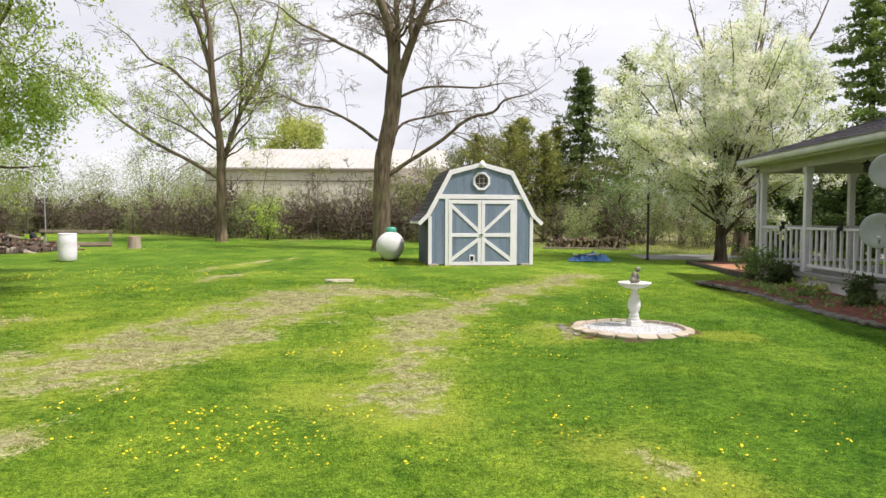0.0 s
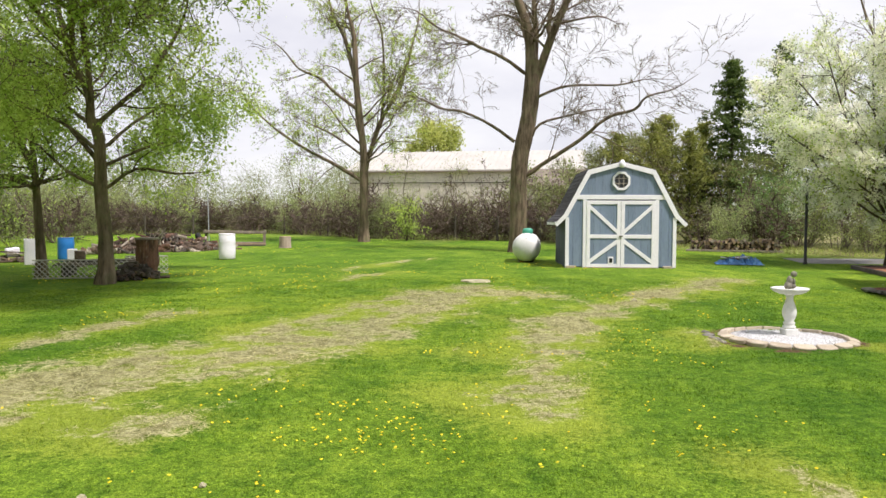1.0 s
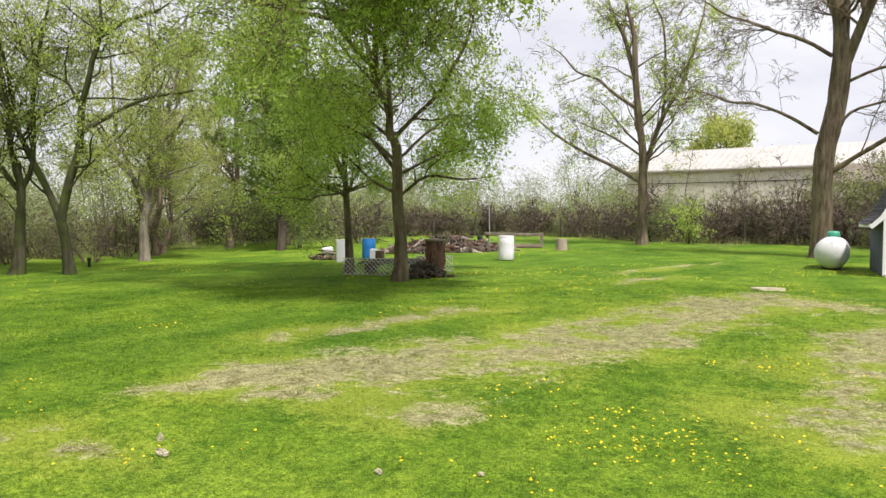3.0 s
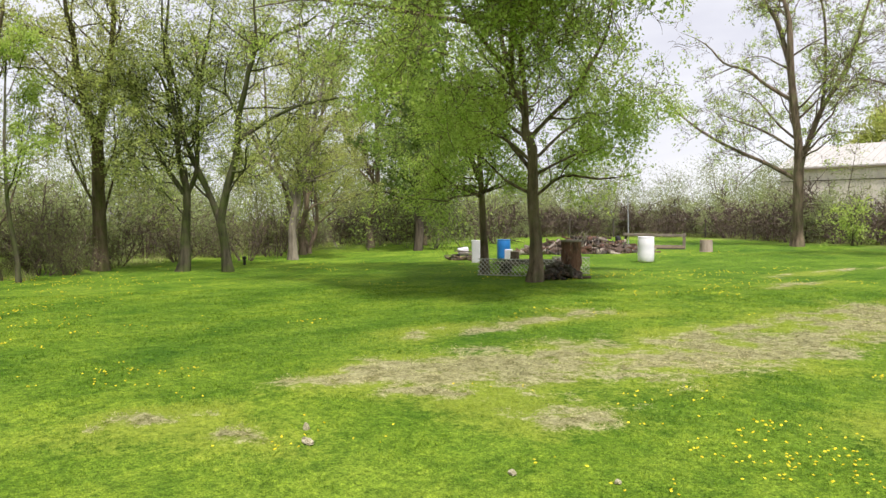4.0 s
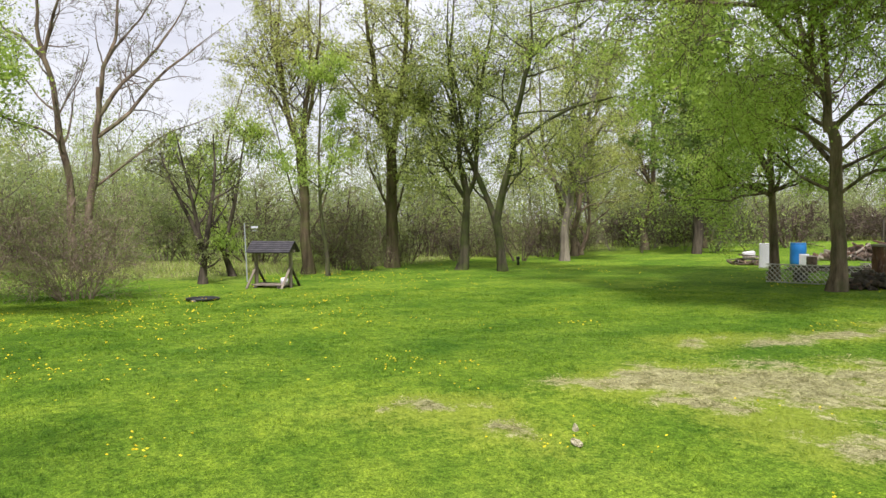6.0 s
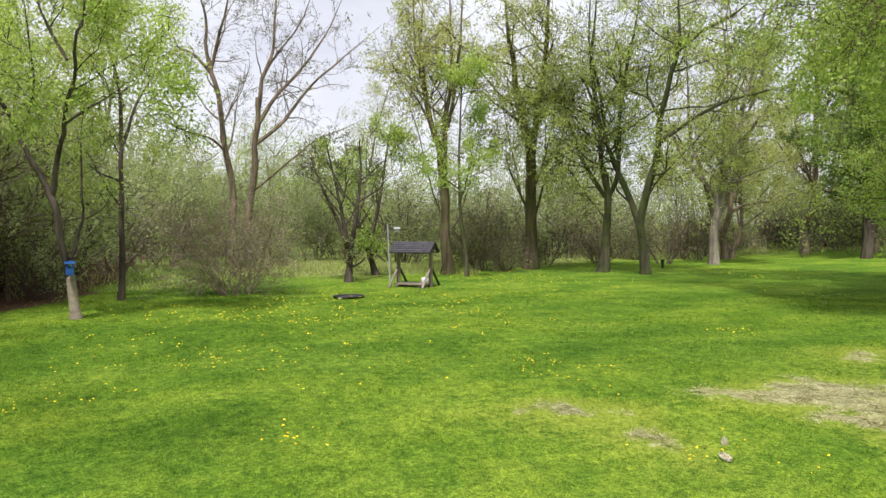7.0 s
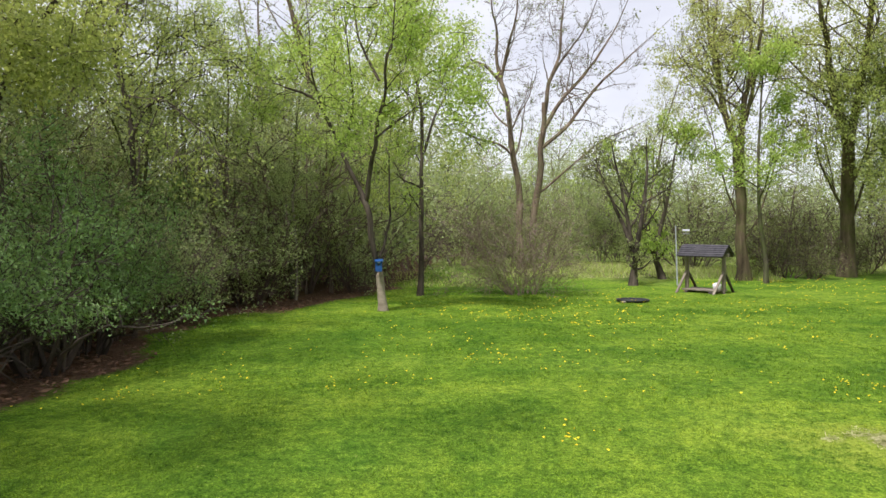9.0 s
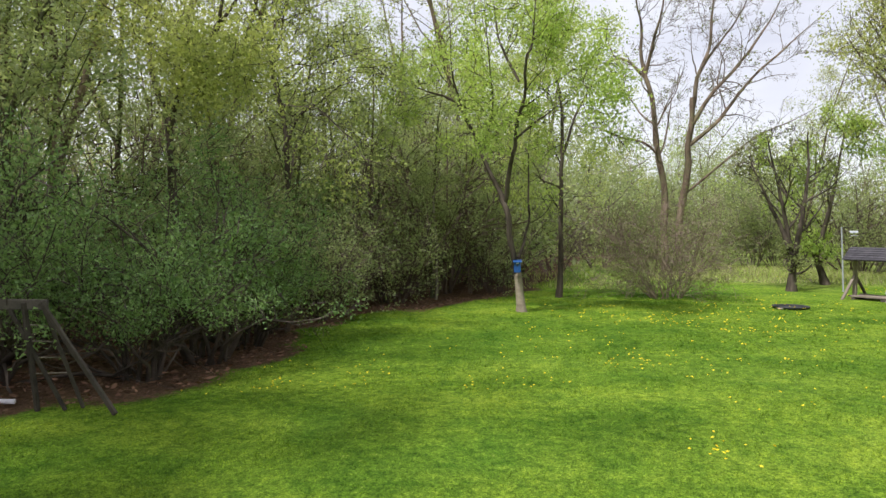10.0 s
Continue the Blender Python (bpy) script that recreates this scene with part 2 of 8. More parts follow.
M_SHINGLE = surface("dark_shingle", (0.035, 0.033, 0.04), (0.085, 0.08, 0.09), 9, 120, 0.95, 0, None, 0.6, 0.004, None, 0.7, 0.25)
# dark backing behind boards; on one side wall it stands in for shade
M_SIDE_DARK = surface("shed_backing_side_shade", (0.06, 0.075, 0.1), (0.1, 0.12, 0.15), 4, 50, 0.8, 0, (1, 1, 0.12))
M_GLASS_DARK = surface("window_glass", (0.02, 0.02, 0.022), (0.035, 0.036, 0.04), 3, 30, 0.12)
M_TANK = surface("tank_paint", (0.68, 0.68, 0.68), (0.8, 0.8, 0.78), 3, 40, 0.4, 0, None, 0.1, 0.002, (0.4, 0.39, 0.35), 0.7)
M_GREEN = plain("green_plastic", (0.06, 0.37, 0.25), 0.45)
M_DRUM = surface("white_plastic", (0.84, 0.8, 0.89), (0.93, 0.89, 0.96), 3, 60, 0.45, 0, None, 0.1, 0.002, (0.5, 0.46, 0.38), 0.74)
M_BLUE_PLASTIC = surface("blue_plastic", (0.01, 0.13, 0.42), (0.02, 0.2, 0.55), 3, 40, 0.4)
# birdhouse blue, darkened to paint in the shade it hangs in
M_BIRD = surface("birdhouse_blue_shaded", (0.008, 0.07, 0.27), (0.014, 0.11, 0.38), 6, 50, 0.5)
M_STONE = surface("concrete_white", (0.66, 0.66, 0.63), (0.82, 0.82, 0.79), 8, 90, 0.8, 0, None, 0.4, 0.004, (0.5, 0.5, 0.46), 0.7)
M_STATUE = surface("weathered_stone", (0.13, 0.12, 0.09), (0.33, 0.31, 0.25), 25, 120, 0.9)
M_EDGE = surface("scalloped_edging", (0.36, 0.3, 0.22), (0.56, 0.48, 0.37), 6, 70, 0.9, 0, None, 0.5, 0.005, (0.3, 0.25, 0.2), 0.66, 0.12)
M_GRAVEL = surface("white_gravel", (0.5, 0.5, 0.51), (0.76, 0.76, 0.76), 14, 70, 0.85, 0, None, 0.8, 0.02, (0.32, 0.34, 0.4), 0.68, 0.15)
M_ROCK = surface("grey_stone", (0.085, 0.08, 0.068), (0.24, 0.225, 0.195), 5, 60, 0.9, 0, None, 0.5, 0.006, (0.2, 0.2, 0.13), 0.62, 0.2)
M_MULCH = surface("red_mulch", (0.075, 0.025, 0.018), (0.22, 0.075, 0.05), 18, 110, 0.95, 0, None, 0.9, 0.02)
M_BED = surface("weedy_mulch", (0.08, 0.036, 0.027), (0.33, 0.095, 0.062), 5, 110, 0.95, 0, None, 0.9, 0.02, (0.06, 0.11, 0.02), 0.57)
M_WOOD = surface("weathered_wood", (0.13, 0.105, 0.08), (0.31, 0.26, 0.205), 5, 60, 0.85, 0, (1, 1, 0.15), 0.4, 0.004, None, 0.7, 0.15)
M_LATTICE = surface("bleached_lattice", (0.42, 0.4, 0.38), (0.66, 0.63, 0.6), 5, 60, 0.85, 0, None, 0.3, 0.003, None, 0.7, 0.2)
M_WOOD_DARK = surface("old_dark_wood", (0.045, 0.037, 0.03), (0.125, 0.105, 0.085), 5, 60, 0.9, 0, None, 0.4, 0.004, None, 0.7, 0.2)
M_TWIG_DARK = surface("twigs_dark", (0.04, 0.03, 0.023), (0.12, 0.09, 0.068), 3, 40, 0.9)
M_WOOD_BLACK = surface("dark_old_timber", (0.03, 0.024, 0.018), (0.09, 0.073, 0.056), 5, 60, 0.95, 0, None, 0.4, 0.004, None, 0.7, 0.2)
M_LOG = surface("log_bark", (0.05, 0.035, 0.026), (0.2, 0.14, 0.1), 9, 60, 0.95, 0, None, 0.7, 0.01, None, 0.7, 0.3)
M_ROT = surface("reddish_bark", (0.03, 0.018, 0.013), (0.26, 0.13, 0.085), 7, 50, 0.95, 0, (1, 1, 0.3), 0.9, 0.02, (0.42, 0.34, 0.27), 0.56)
M_GUARD = surface("tan_guard", (0.2, 0.16, 0.115), (0.4, 0.34, 0.26), 4, 40, 0.9, 0, (1, 1, 2.5), 0.4, 0.004, (0.07, 0.055, 0.045), 0.62)
M_STUMP = surface("stump_bark", (0.25, 0.19, 0.15), (0.5, 0.4, 0.33), 6, 50, 0.9, 0, (1, 1, 0.25), 0.5, 0.006)
M_CUT = surface("cut_wood", (0.3, 0.2, 0.12), (0.5, 0.37, 0.25), 9, 60, 0.9, 0, None, 0.4, 0.004, (0.2, 0.14, 0.1), 0.6, 0.3)
M_CUT_GREY = surface("grey_cut_wood", (0.26, 0.215, 0.17), (0.46, 0.4, 0.33), 9, 60, 0.9, 0, None, 0.4, 0.004, (0.17, 0.13, 0.1), 0.6, 0.3)
M_BLACK = plain("black_metal", (0.012, 0.012, 0.013), 0.5)
M_TYRE = plain("rubber", (0.015, 0.015, 0.016), 0.85)
M_TARP = surface("blue_tarp", (0.02, 0.09, 0.25), (0.06, 0.2, 0.42), 6, 40, 0.6)
M_BARN = surface("barn_steel", (0.66, 0.62, 0.54), (0.76, 0.72, 0.63), 0.5, 8, 0.6, 0, (1, 1, 0.3))
M_BARN_ROOF = surface("barn_roof_steel", (0.47, 0.45, 0.415), (0.55, 0.525, 0.485), 0.5, 8, 0.5)
M_PORCH = surface("porch_white", (0.66, 0.645, 0.72), (0.8, 0.78, 0.83), 3, 60, 0.5, 0, None, 0.12, 0.002)
# cream eave paint, darkened so the eave's shade is in the colour
M_FASCIA = surface("fascia_cream_shaded", (0.4, 0.38, 0.33), (0.5, 0.48, 0.42), 3, 60, 0.5)
M_DECK = surface("deck_grey", (0.2, 0.2, 0.2), (0.33, 0.33, 0.32), 5, 60, 0.8, 0, (1, 0.15, 1))
M_ROOF = surface("house_shingle", (0.055, 0.05, 0.062), (0.13, 0.12, 0.14), 7, 110, 0.95, 0, None, 0.6, 0.005, None, 0.7, 0.3)
M_DISH = plain("dish_grey", (0.42, 0.44, 0.47), 0.5)
M_PRINT = plain("dark_print", (0.1, 0.11, 0.13), 0.6)
M_ASPHALT = surface("driveway", (0.19, 0.185, 0.185), (0.3, 0.29, 0.285), 4, 80, 0.95, 0, None, 0.6, 0.01)
M_TERRACOTTA = surface("orange_paving", (0.38, 0.17, 0.09), (0.55, 0.27, 0.15), 5, 70, 0.9, 0, None, 0.4, 0.004, None, 0.7, 0.1)
M_LITTER = leaf_mat("dead_leaves", (0.09, 0.045, 0.028), (0.27, 0.15, 0.1), 0.1)

# ---- building helpers ----


def ground_z(x, y):
    u = np.clip((np.asarray(y) - 20) / 18, 0, 1)
    return 0.16 * np.exp(-((np.asarray(x) - 2) / 13) ** 2 - ((np.asarray(y) - 21) / 9) ** 2) + 0.35 * u * u * (3 - 2 * u)


def rim_r(yaw):
    """How far off the mown lawn ends in the far field, by bearing in degrees."""
    return np.interp(yaw, (-180, -60, -20, -6, 3, 6, 12, 16.5, 19, 22, 25, 35, 38, 42, 46, 50, 53, 59, 63, 66, 69, 76, 82, 88, 100, 180), (60, 60, 28, 31, 35.7, 37, 38.2, 40, 43.5, 50, 52, 52, 49, 46, 45.5, 43.5, 40, 33.5, 31.5, 28.5, 25.5, 24, 20, 20, 24, 40))


def gz(x, y):
    return float(ground_z(x, y))


def raw_mesh(name, verts, faces, mat, smooth=False):
    """A mesh from arrays: verts (n, 3) and faces (m, k)."""
    verts, faces = np.asarray(verts, dtype=np.float32), np.asarray(faces, dtype=np.int32)
    me = bpy.data.meshes.new(name)
    k = faces.shape[1]
    me.vertices.add(len(verts))
    me.vertices.foreach_set("co", verts.ravel())
    me.loops.add(faces.size)
    me.loops.foreach_set("vertex_index", faces.ravel())
    me.polygons.add(len(faces))
    me.polygons.foreach_set("loop_start", np.arange(0, faces.size, k, dtype=np.int32))
    me.polygons.foreach_set("use_smooth", np.full(len(faces), smooth))
    me.materials.append(mat)
    me.update(calc_edges=True)
    return me


def thing(name, x, y, z=None, turn=0.0, label="", category="", group="", kind=""):
    ob = new(name)
    ob.empty_display_size = 0.2
    ob.matrix_basis = pose(x, y, gz(x, y) if z is None else z, 0, 0, turn)
    return tagged(ob, label, category, group, kind)


def child(name, me, parent, label=""):
    ob = new(name, me)
    ob.parent = parent
    if label:
        ob["label"] = label
    return ob


def part(name, bm, material, parent, label="", smooth=False):
    me = bpy.data.meshes.new(name)
    bm.normal_update()
    for f in bm.faces:
        f.smooth = smooth
    bm.to_mesh(me)
    bm.free()
    me.materials.append(material)
    return child(name, me, parent, label)


def box(size, at=(0, 0, 0), turn=(0, 0, 0), bevel=0.006, bm=None):
    """A bevelled box, centred on at, turned by degrees about x, y, z."""
    own = bmesh.new()
    bmesh.ops.create_cube(own, size=1.0)
    bmesh.ops.scale(own, vec=size, verts=own.verts)
    if bevel:
        bmesh.ops.bevel(own, geom=own.edges[:], offset=min(bevel, min(size) * 0.3), segments=1, affect="EDGES")
    bmesh.ops.transform(own, matrix=pose(*at, *turn), verts=own.verts)
    return merge(bm, own)


def merge(bm, own):
    if bm is None:
        return own
    tmp = bpy.data.meshes.new("tmp")
    own.to_mesh(tmp)
    own.free()
    bm.from_mesh(tmp)
    bpy.data.meshes.remove(tmp)
    return bm


def bar(a, b, w, d, bevel=0.005, bm=None):
    """A bar of section w x d from a to b."""
    a, b = Vector(a), Vector(b)
    own = box((w, d, (b - a).length), bevel=bevel)
    q = (b - a).to_track_quat("Z", "Y").to_matrix().to_4x4()
    bmesh.ops.transform(own, matrix=Matrix.Translation((a + b) / 2) @ q, verts=own.verts)
    return merge(bm, own)


def lathe(profile, n=24, at=(0, 0, 0), bm=None):
    """A turned body from (radius, height) pairs."""
    own = bmesh.new()
    rings = []
    for r, z in profile:
        rings.append([own.verts.new((at[0] + r * math.cos(2 * math.pi * i / n), at[1] + r * math.sin(2 * math.pi * i / n), at[2] + z)) for i in range(n)])
    for lo, hi in zip(rings, rings[1:]):
        for i in range(n):
            own.faces.new((lo[i], lo[(i + 1) % n], hi[(i + 1) % n], hi[i]))
    own.faces.new(rings[0][::-1])
    own.faces.new(rings[-1])
    return merge(bm, own)


def rod(a, b, r0, r1=None, n=10, bm=None):
    a, b = Vector(a), Vector(b)
    own = lathe([(r0, 0), (r0 if r1 is None else r1, (b - a).length)], n)
    q = (b - a).to_track_quat("Z", "Y").to_matrix().to_4x4()
    bmesh.ops.transform(own, matrix=Matrix.Translation(a) @ q, verts=own.verts)
    return merge(bm, own)


def slab(outline, lo, hi, axis="y"):
    """A flat board: outline in (x, z), from lo to hi along y; or in (x, y) along z."""
    own = bmesh.new()
    put = (lambda p, d: (p[0], d, p[1])) if axis == "y" else (lambda p, d: (p[0], p[1], d))
    f, k = [own.verts.new(put(p, lo)) for p in outline], [own.verts.new(put(p, hi)) for p in outline]
    own.faces.new(f), own.faces.new(k[::-1])
    n = len(outline)
    for i in range(n):
        own.faces.new((f[i], k[i], k[(i + 1) % n], f[(i + 1) % n]))
    bmesh.ops.recalc_face_normals(own, faces=own.faces)
    return own


def tubes(lines, sides):
    """Tapered tubes along many polylines: (points (n, 3), radii (n,)). Returns verts and quads."""
    groups = {}
    for p, r in lines:
        groups.setdefault(len(p), []).append((p, r))
    vs, fs, base = [], [], 0
    ang = np.arange(sides) * 2 * np.pi / sides
    for n, items in groups.items():
        P, Rr = np.array([i[0] for i in items]), np.array([i[1] for i in items])
        T = np.gradient(P, axis=1)
        T /= np.linalg.norm(T, axis=2, keepdims=True) + 1e-9
        ref = np.where(np.abs(T[:, :1, 2:3]) > 0.85, np.array([[[1.0, 0, 0]]]), np.array([[[0, 0, 1.0]]]))
        U = np.cross(T, np.broadcast_to(ref, T.shape))
        U /= np.linalg.norm(U, axis=2, keepdims=True) + 1e-9
        V = np.cross(T, U)
        ring = P[:, :, None] + Rr[:, :, None, None] * (np.cos(ang)[:, None] * U[:, :, None] + np.sin(ang)[:, None] * V[:, :, None])
        B = len(items)
        vs.append(ring.reshape(-1, 3))
        i0 = (np.arange(B)[:, None, None] * n + np.arange(n - 1)[None, :, None]) * sides
        j, k = np.arange(sides)[None, None], (np.arange(sides)[None, None] + 1) % sides
        q = np.stack([i0 + j, i0 + k, i0 + sides + k, i0 + sides + j], -1).reshape(-1, 4) + base
        fs.append(q)
        base += B * n * sides
    return np.concatenate(vs), np.concatenate(fs)


def ribbons(rng, lines):
    """Fine twigs as narrow tapered strips, turned at random."""
    groups = {}
    for p, r in lines:
        groups.setdefault(len(p), []).append((p, r))
    vs, fs, base = [], [], 0
    for n, items in groups.items():
        P, Rr = np.array([i[0] for i in items]), np.array([i[1] for i in items])
        U = rng.normal(size=(len(items), 1, 3))
        U /= np.linalg.norm(U, axis=2, keepdims=True)
        vs.append(np.stack([P - U * Rr[:, :, None], P + U * Rr[:, :, None]], 2).reshape(-1, 3))
        i0 = (np.arange(len(items))[:, None] * n + np.arange(n - 1)[None]).ravel() * 2 + base
        fs.append(np.stack([i0, i0 + 1, i0 + 3, i0 + 2], 1))
        base += len(items) * n * 2
    return np.concatenate(vs), np.concatenate(fs)


def leaf_quads(rng, centres, size, flat=0.0, long=1.4, tri=False):
    """Small pointed leaves (kites of four corners) at the centres, turned at random."""
    n = len(centres)
    a = rng.normal(size=(n, 3))
    a[:, 2] *= 1 - flat * 0.5
    a /= np.linalg.norm(a, axis=1, keepdims=True)
    b = rng.normal(size=(n, 3))
    b -= a * (a * b).sum(1, keepdims=True)
    b /= np.linalg.norm(b, axis=1, keepdims=True)
    s = (size * rng.uniform(0.55, 1.3, n))[:, None]
    if tri:
        v = np.stack([centres - a * s * 0.55 + b * s * 0.45, centres - a * s * 0.55 - b * s * 0.45, centres + a * s * 0.8], 1)
        return v.reshape(-1, 3), np.arange(3 * n).reshape(-1, 3)
    droop = np.array([0, 0, -0.18])
    v = np.stack([centres - a * s * long * 0.5, centres + b * s * 0.42 + droop * s, centres + a * s * long * 0.6, centres - b * s * 0.42 + droop * s], 1)
    return v.reshape(-1, 3), np.arange(4 * n).reshape(-1, 4)


def wander(rng, p, d, length, n, up, bend):
    """A wandering line of n + 1 points from p along d, drawn upwards by up."""
    pts = [np.array(p, float)]
    d = np.array(d, float)
    step = length / n
    for _ in range(n):
        d = d + rng.normal(size=3) * bend + np.array([0, 0, up])
        d /= np.linalg.norm(d)
        pts.append(pts[-1] + d * step)
    return np.array(pts)


def sprout(rng, line, rad, s, angle, side=None):
    """A place and heading for a shoot off a line at the share s."""
    i = min(len(line) - 2, int(s * (len(line) - 1)))
    f = s * (len(line) - 1) - i
    p = line[i] * (1 - f) + line[i + 1] * f
    t = line[i + 1] - line[i]
    t /= np.linalg.norm(t)
    q = rng.normal(size=3) if side is None else np.array(side, float)
    q -= t * (t @ q)
    q /= np.linalg.norm(q) + 1e-9
    return p, t * math.cos(angle) + q * math.sin(angle), rad[i] * (1 - f) + rad[i + 1] * f


def guide_line(rng, way, made, crook):
    """A smooth, slightly crooked line along (across, height) way points, leaning to or fro; it springs from the wood made so far."""
    w = np.array(way, float)
    w = np.concatenate([[2 * w[0] - w[1]], w, [2 * w[-1] - w[-2]]])
    pts = []
    for a, b, c, d in zip(w, w[1:], w[2:], w[3:]):
        for f in (0, 1 / 3, 2 / 3):
            pts.append(0.5 * (2 * b + (c - a) * f + (2 * a - 5 * b + 4 * c - d) * f * f + (3 * b - a - 3 * c + d) * f ** 3))
    pts = np.array(pts + [w[-2]])
    n, size = len(pts), np.linalg.norm(pts[-1] - pts[0])
    s = np.linspace(0, 1, n)
    depth = 0.0
    lean = rng.choice((-1, 1)) * rng.uniform(0.12, 0.4) * size if made else 0.0
    if made:
        wood = np.concatenate([l for l, _, _ in made])
        depth = wood[np.argmin(np.hypot(wood[:, 0] - pts[0, 0], wood[:, 2] - pts[0, 1])), 1]
    jit = np.cumsum(rng.normal(size=(n, 3)) * crook, axis=0) * np.array([0.5, 1, 0.2])
    jit -= np.outer(s, jit[-1]) * 0.7
    jit[0] = 0
    return np.stack([pts[:, 0], depth + lean * s ** 1.2, pts[:, 1]], 1) + jit


def grow(seed, stems, shoots=(7, 6, 6), ratio=(0.5, 0.45, 0.4), angle=(50, 45, 45), up=(0.05, 0.06, 0.03), bend=(0.1, 0.14, 0.2), start=0.3, thin=0.55, limbs=(), r_min=0.005, seg=(8, 5, 3, 2), limb_level=2, guides=()):
    """Wood of a tree. guides: main stems and limbs (radius at foot, at end, level of its shoots, (across, height) way points). stems: (foot, heading, length, radius, lean-up, crook) lines; limbs: chosen large limbs
    (stem number, share, heading, length, radius, rise). Returns thick lines, twig lines and twig tips."""
    rng = np.random.default_rng(seed)
    thick, twigs = [], []

    def side_shoots(line, rad, length, level, s0):
        if level > len(shoots) or s0 >= 0.9:
            return
        k = level - 1
        n = max(1, int(round(shoots[k] * rng.uniform(0.8, 1.2) * (min(1.3, max(0.3, length / (5.0, 1.9, 0.9, 0.5)[k])) if guides else 1))))
        for s in np.sort(rng.uniform(s0, 0.97, n)):
            p, d, r = sprout(rng, line, rad, s, radians(angle[k]) * rng.uniform(0.7, 1.3))
            ln = length * ratio[k] * rng.uniform(0.65, 1.25) * (1.15 - 0.55 * s)
            r0 = max(r_min, r * thin * (1, 0.85, 0.7, 0.6)[min(k, 3)] * rng.uniform(0.7, 1.0))
            m = seg[min(k, len(seg) - 1)]
            ll = wander(rng, p, d, ln, m, up[k], bend[k] * 1.25)
            rr = r0 * (1 - 0.8 * np.linspace(0, 1, m + 1)) + r_min * 0.4
            (thick if level < len(shoots) - 0 and r0 > 0.02 else twigs).append((ll, rr))
            if level == len(shoots):
                tips.append(ll)
            side_shoots(ll, rr, ln, level + 1, 0.25)

    tips, made = [], []
    for r0, r1, level, way in guides:
        line = guide_line(rng, way, made, 0.012 if r0 > 0.2 else 0.03)
        length = float(np.linalg.norm(np.diff(line, axis=0), axis=1).sum())
        s = np.linspace(0, 1, len(line))
        foot = np.exp(-np.maximum(line[:, 2], 0) * 3.2) * 0.42 if not made else 0 * s
        rad = (r0 + (r1 - r0) * s) * 0.86 * (1 + foot) * (1 + rng.normal(size=len(s)) * 0.04)
        if level:
            rad *= 1 - 0.75 * np.clip((s - 0.7) / 0.3, 0, 1)
        made.append((line, rad, length))
        thick.append((line, rad))
        if level:
            side_shoots(line, rad, length * 0.85, level, 0.3 if len(made) == 1 else 0.12)
    for foot, head, length, r, lean, crook, *bare in stems:
        m = 12 if r > 0.03 else 5
        if made and foot[2] > 0.2:
            # a fork springs from the nearest point of the wood below it
            pts = np.concatenate([l[:-1] + (l[1:] - l[:-1]) * f for l, _, _ in made for f in (0.0, 0.25, 0.5, 0.75)])
            rads = np.concatenate([q[:-1] for _, q, _ in made for f in range(4)])
            k = int(np.argmin(np.linalg.norm(pts - np.array(foot, float), axis=1)))
            foot, r = tuple(pts[k]), min(r, float(rads[k]) * 0.95)
        line = wander(rng, foot, np.array(head, float) / np.linalg.norm(head), length, m, lean, crook)
        s = np.linspace(0, 1, m + 1)
        rad = r * (1 - (0.45 if bare else 0.85) * s) * (1 + (0.35 * np.exp(-s * length * 3.5) if foot[2] < 0.3 else 0)) + r_min
        made.append((line, rad, length))
        thick.append((line, rad))
        side_shoots(line, rad, length, 1, bare[0] if bare else start)
    for stem, s, head, length, r, rise in limbs:
        line, rad, _ = made[stem]
        i = int(s * 12)
        p = line[i] * (1 - (s * 12 - i)) + line[min(12, i + 1)] * (s * 12 - i)
        ll = wander(rng, p, np.array(head, float) / np.linalg.norm(head), length, 10, rise, 0.15)
        rr = r * (1 - 0.85 * np.linspace(0, 1, 11)) + r_min
        thick.append((ll, rr))
        side_shoots(ll, rr, length * 0.8, limb_level, 0.2)
    return thick, twigs, tips


def tree_meshes(name, seed, wood, bark, leaf, leaf_n, leaf_size, spread=0.16, twig_mat=None, fine=False, tri=False, tuft=5):
    thick, twigs, tips = wood
    rng = np.random.default_rng(seed + 999)
    v1, f1 = tubes(thick, 4 if fine and thick[0][1][0] < 0.04 else 6 if fine else 8)
    trunk = raw_mesh(name + "_trunk", v1, f1, bark, True)
    out = [("branchwork" if fine and len(thick) > 8 and thick[0][1][0] < 0.04 else "trunk", trunk)]
    if twigs:
        v2, f2 = ribbons(rng, [(p, r * 1.25) for p, r in twigs])
        out.append(("twig_spray", raw_mesh(name + "_twigs", v2, f2, twig_mat or bark, True)))
    if leaf and leaf_n:
        # leaves sit in tufts along the twigs
        A, B = np.concatenate([t[:-1] for t in tips]), np.concatenate([t[1:] for t in tips])
        run = np.linalg.norm(B - A, axis=1) + 0.02
        k = max(1, leaf_n // tuft)
        pick = rng.choice(len(A), k, p=run / run.sum())
        c = A[pick] + (B[pick] - A[pick]) * rng.uniform(0, 1, (k, 1)) + rng.normal(size=(k, 3)) * spread * 0.5
        c = np.repeat(c, tuft, 0) + rng.normal(size=(k * tuft, 3)) * (leaf_size * 0.75 + spread * 0.2)
        v3, f3 = leaf_quads(rng, c, leaf_size, tri=tri)
        out.append(("crown", raw_mesh(name + "_crown", v3, f3, leaf)))
    return out


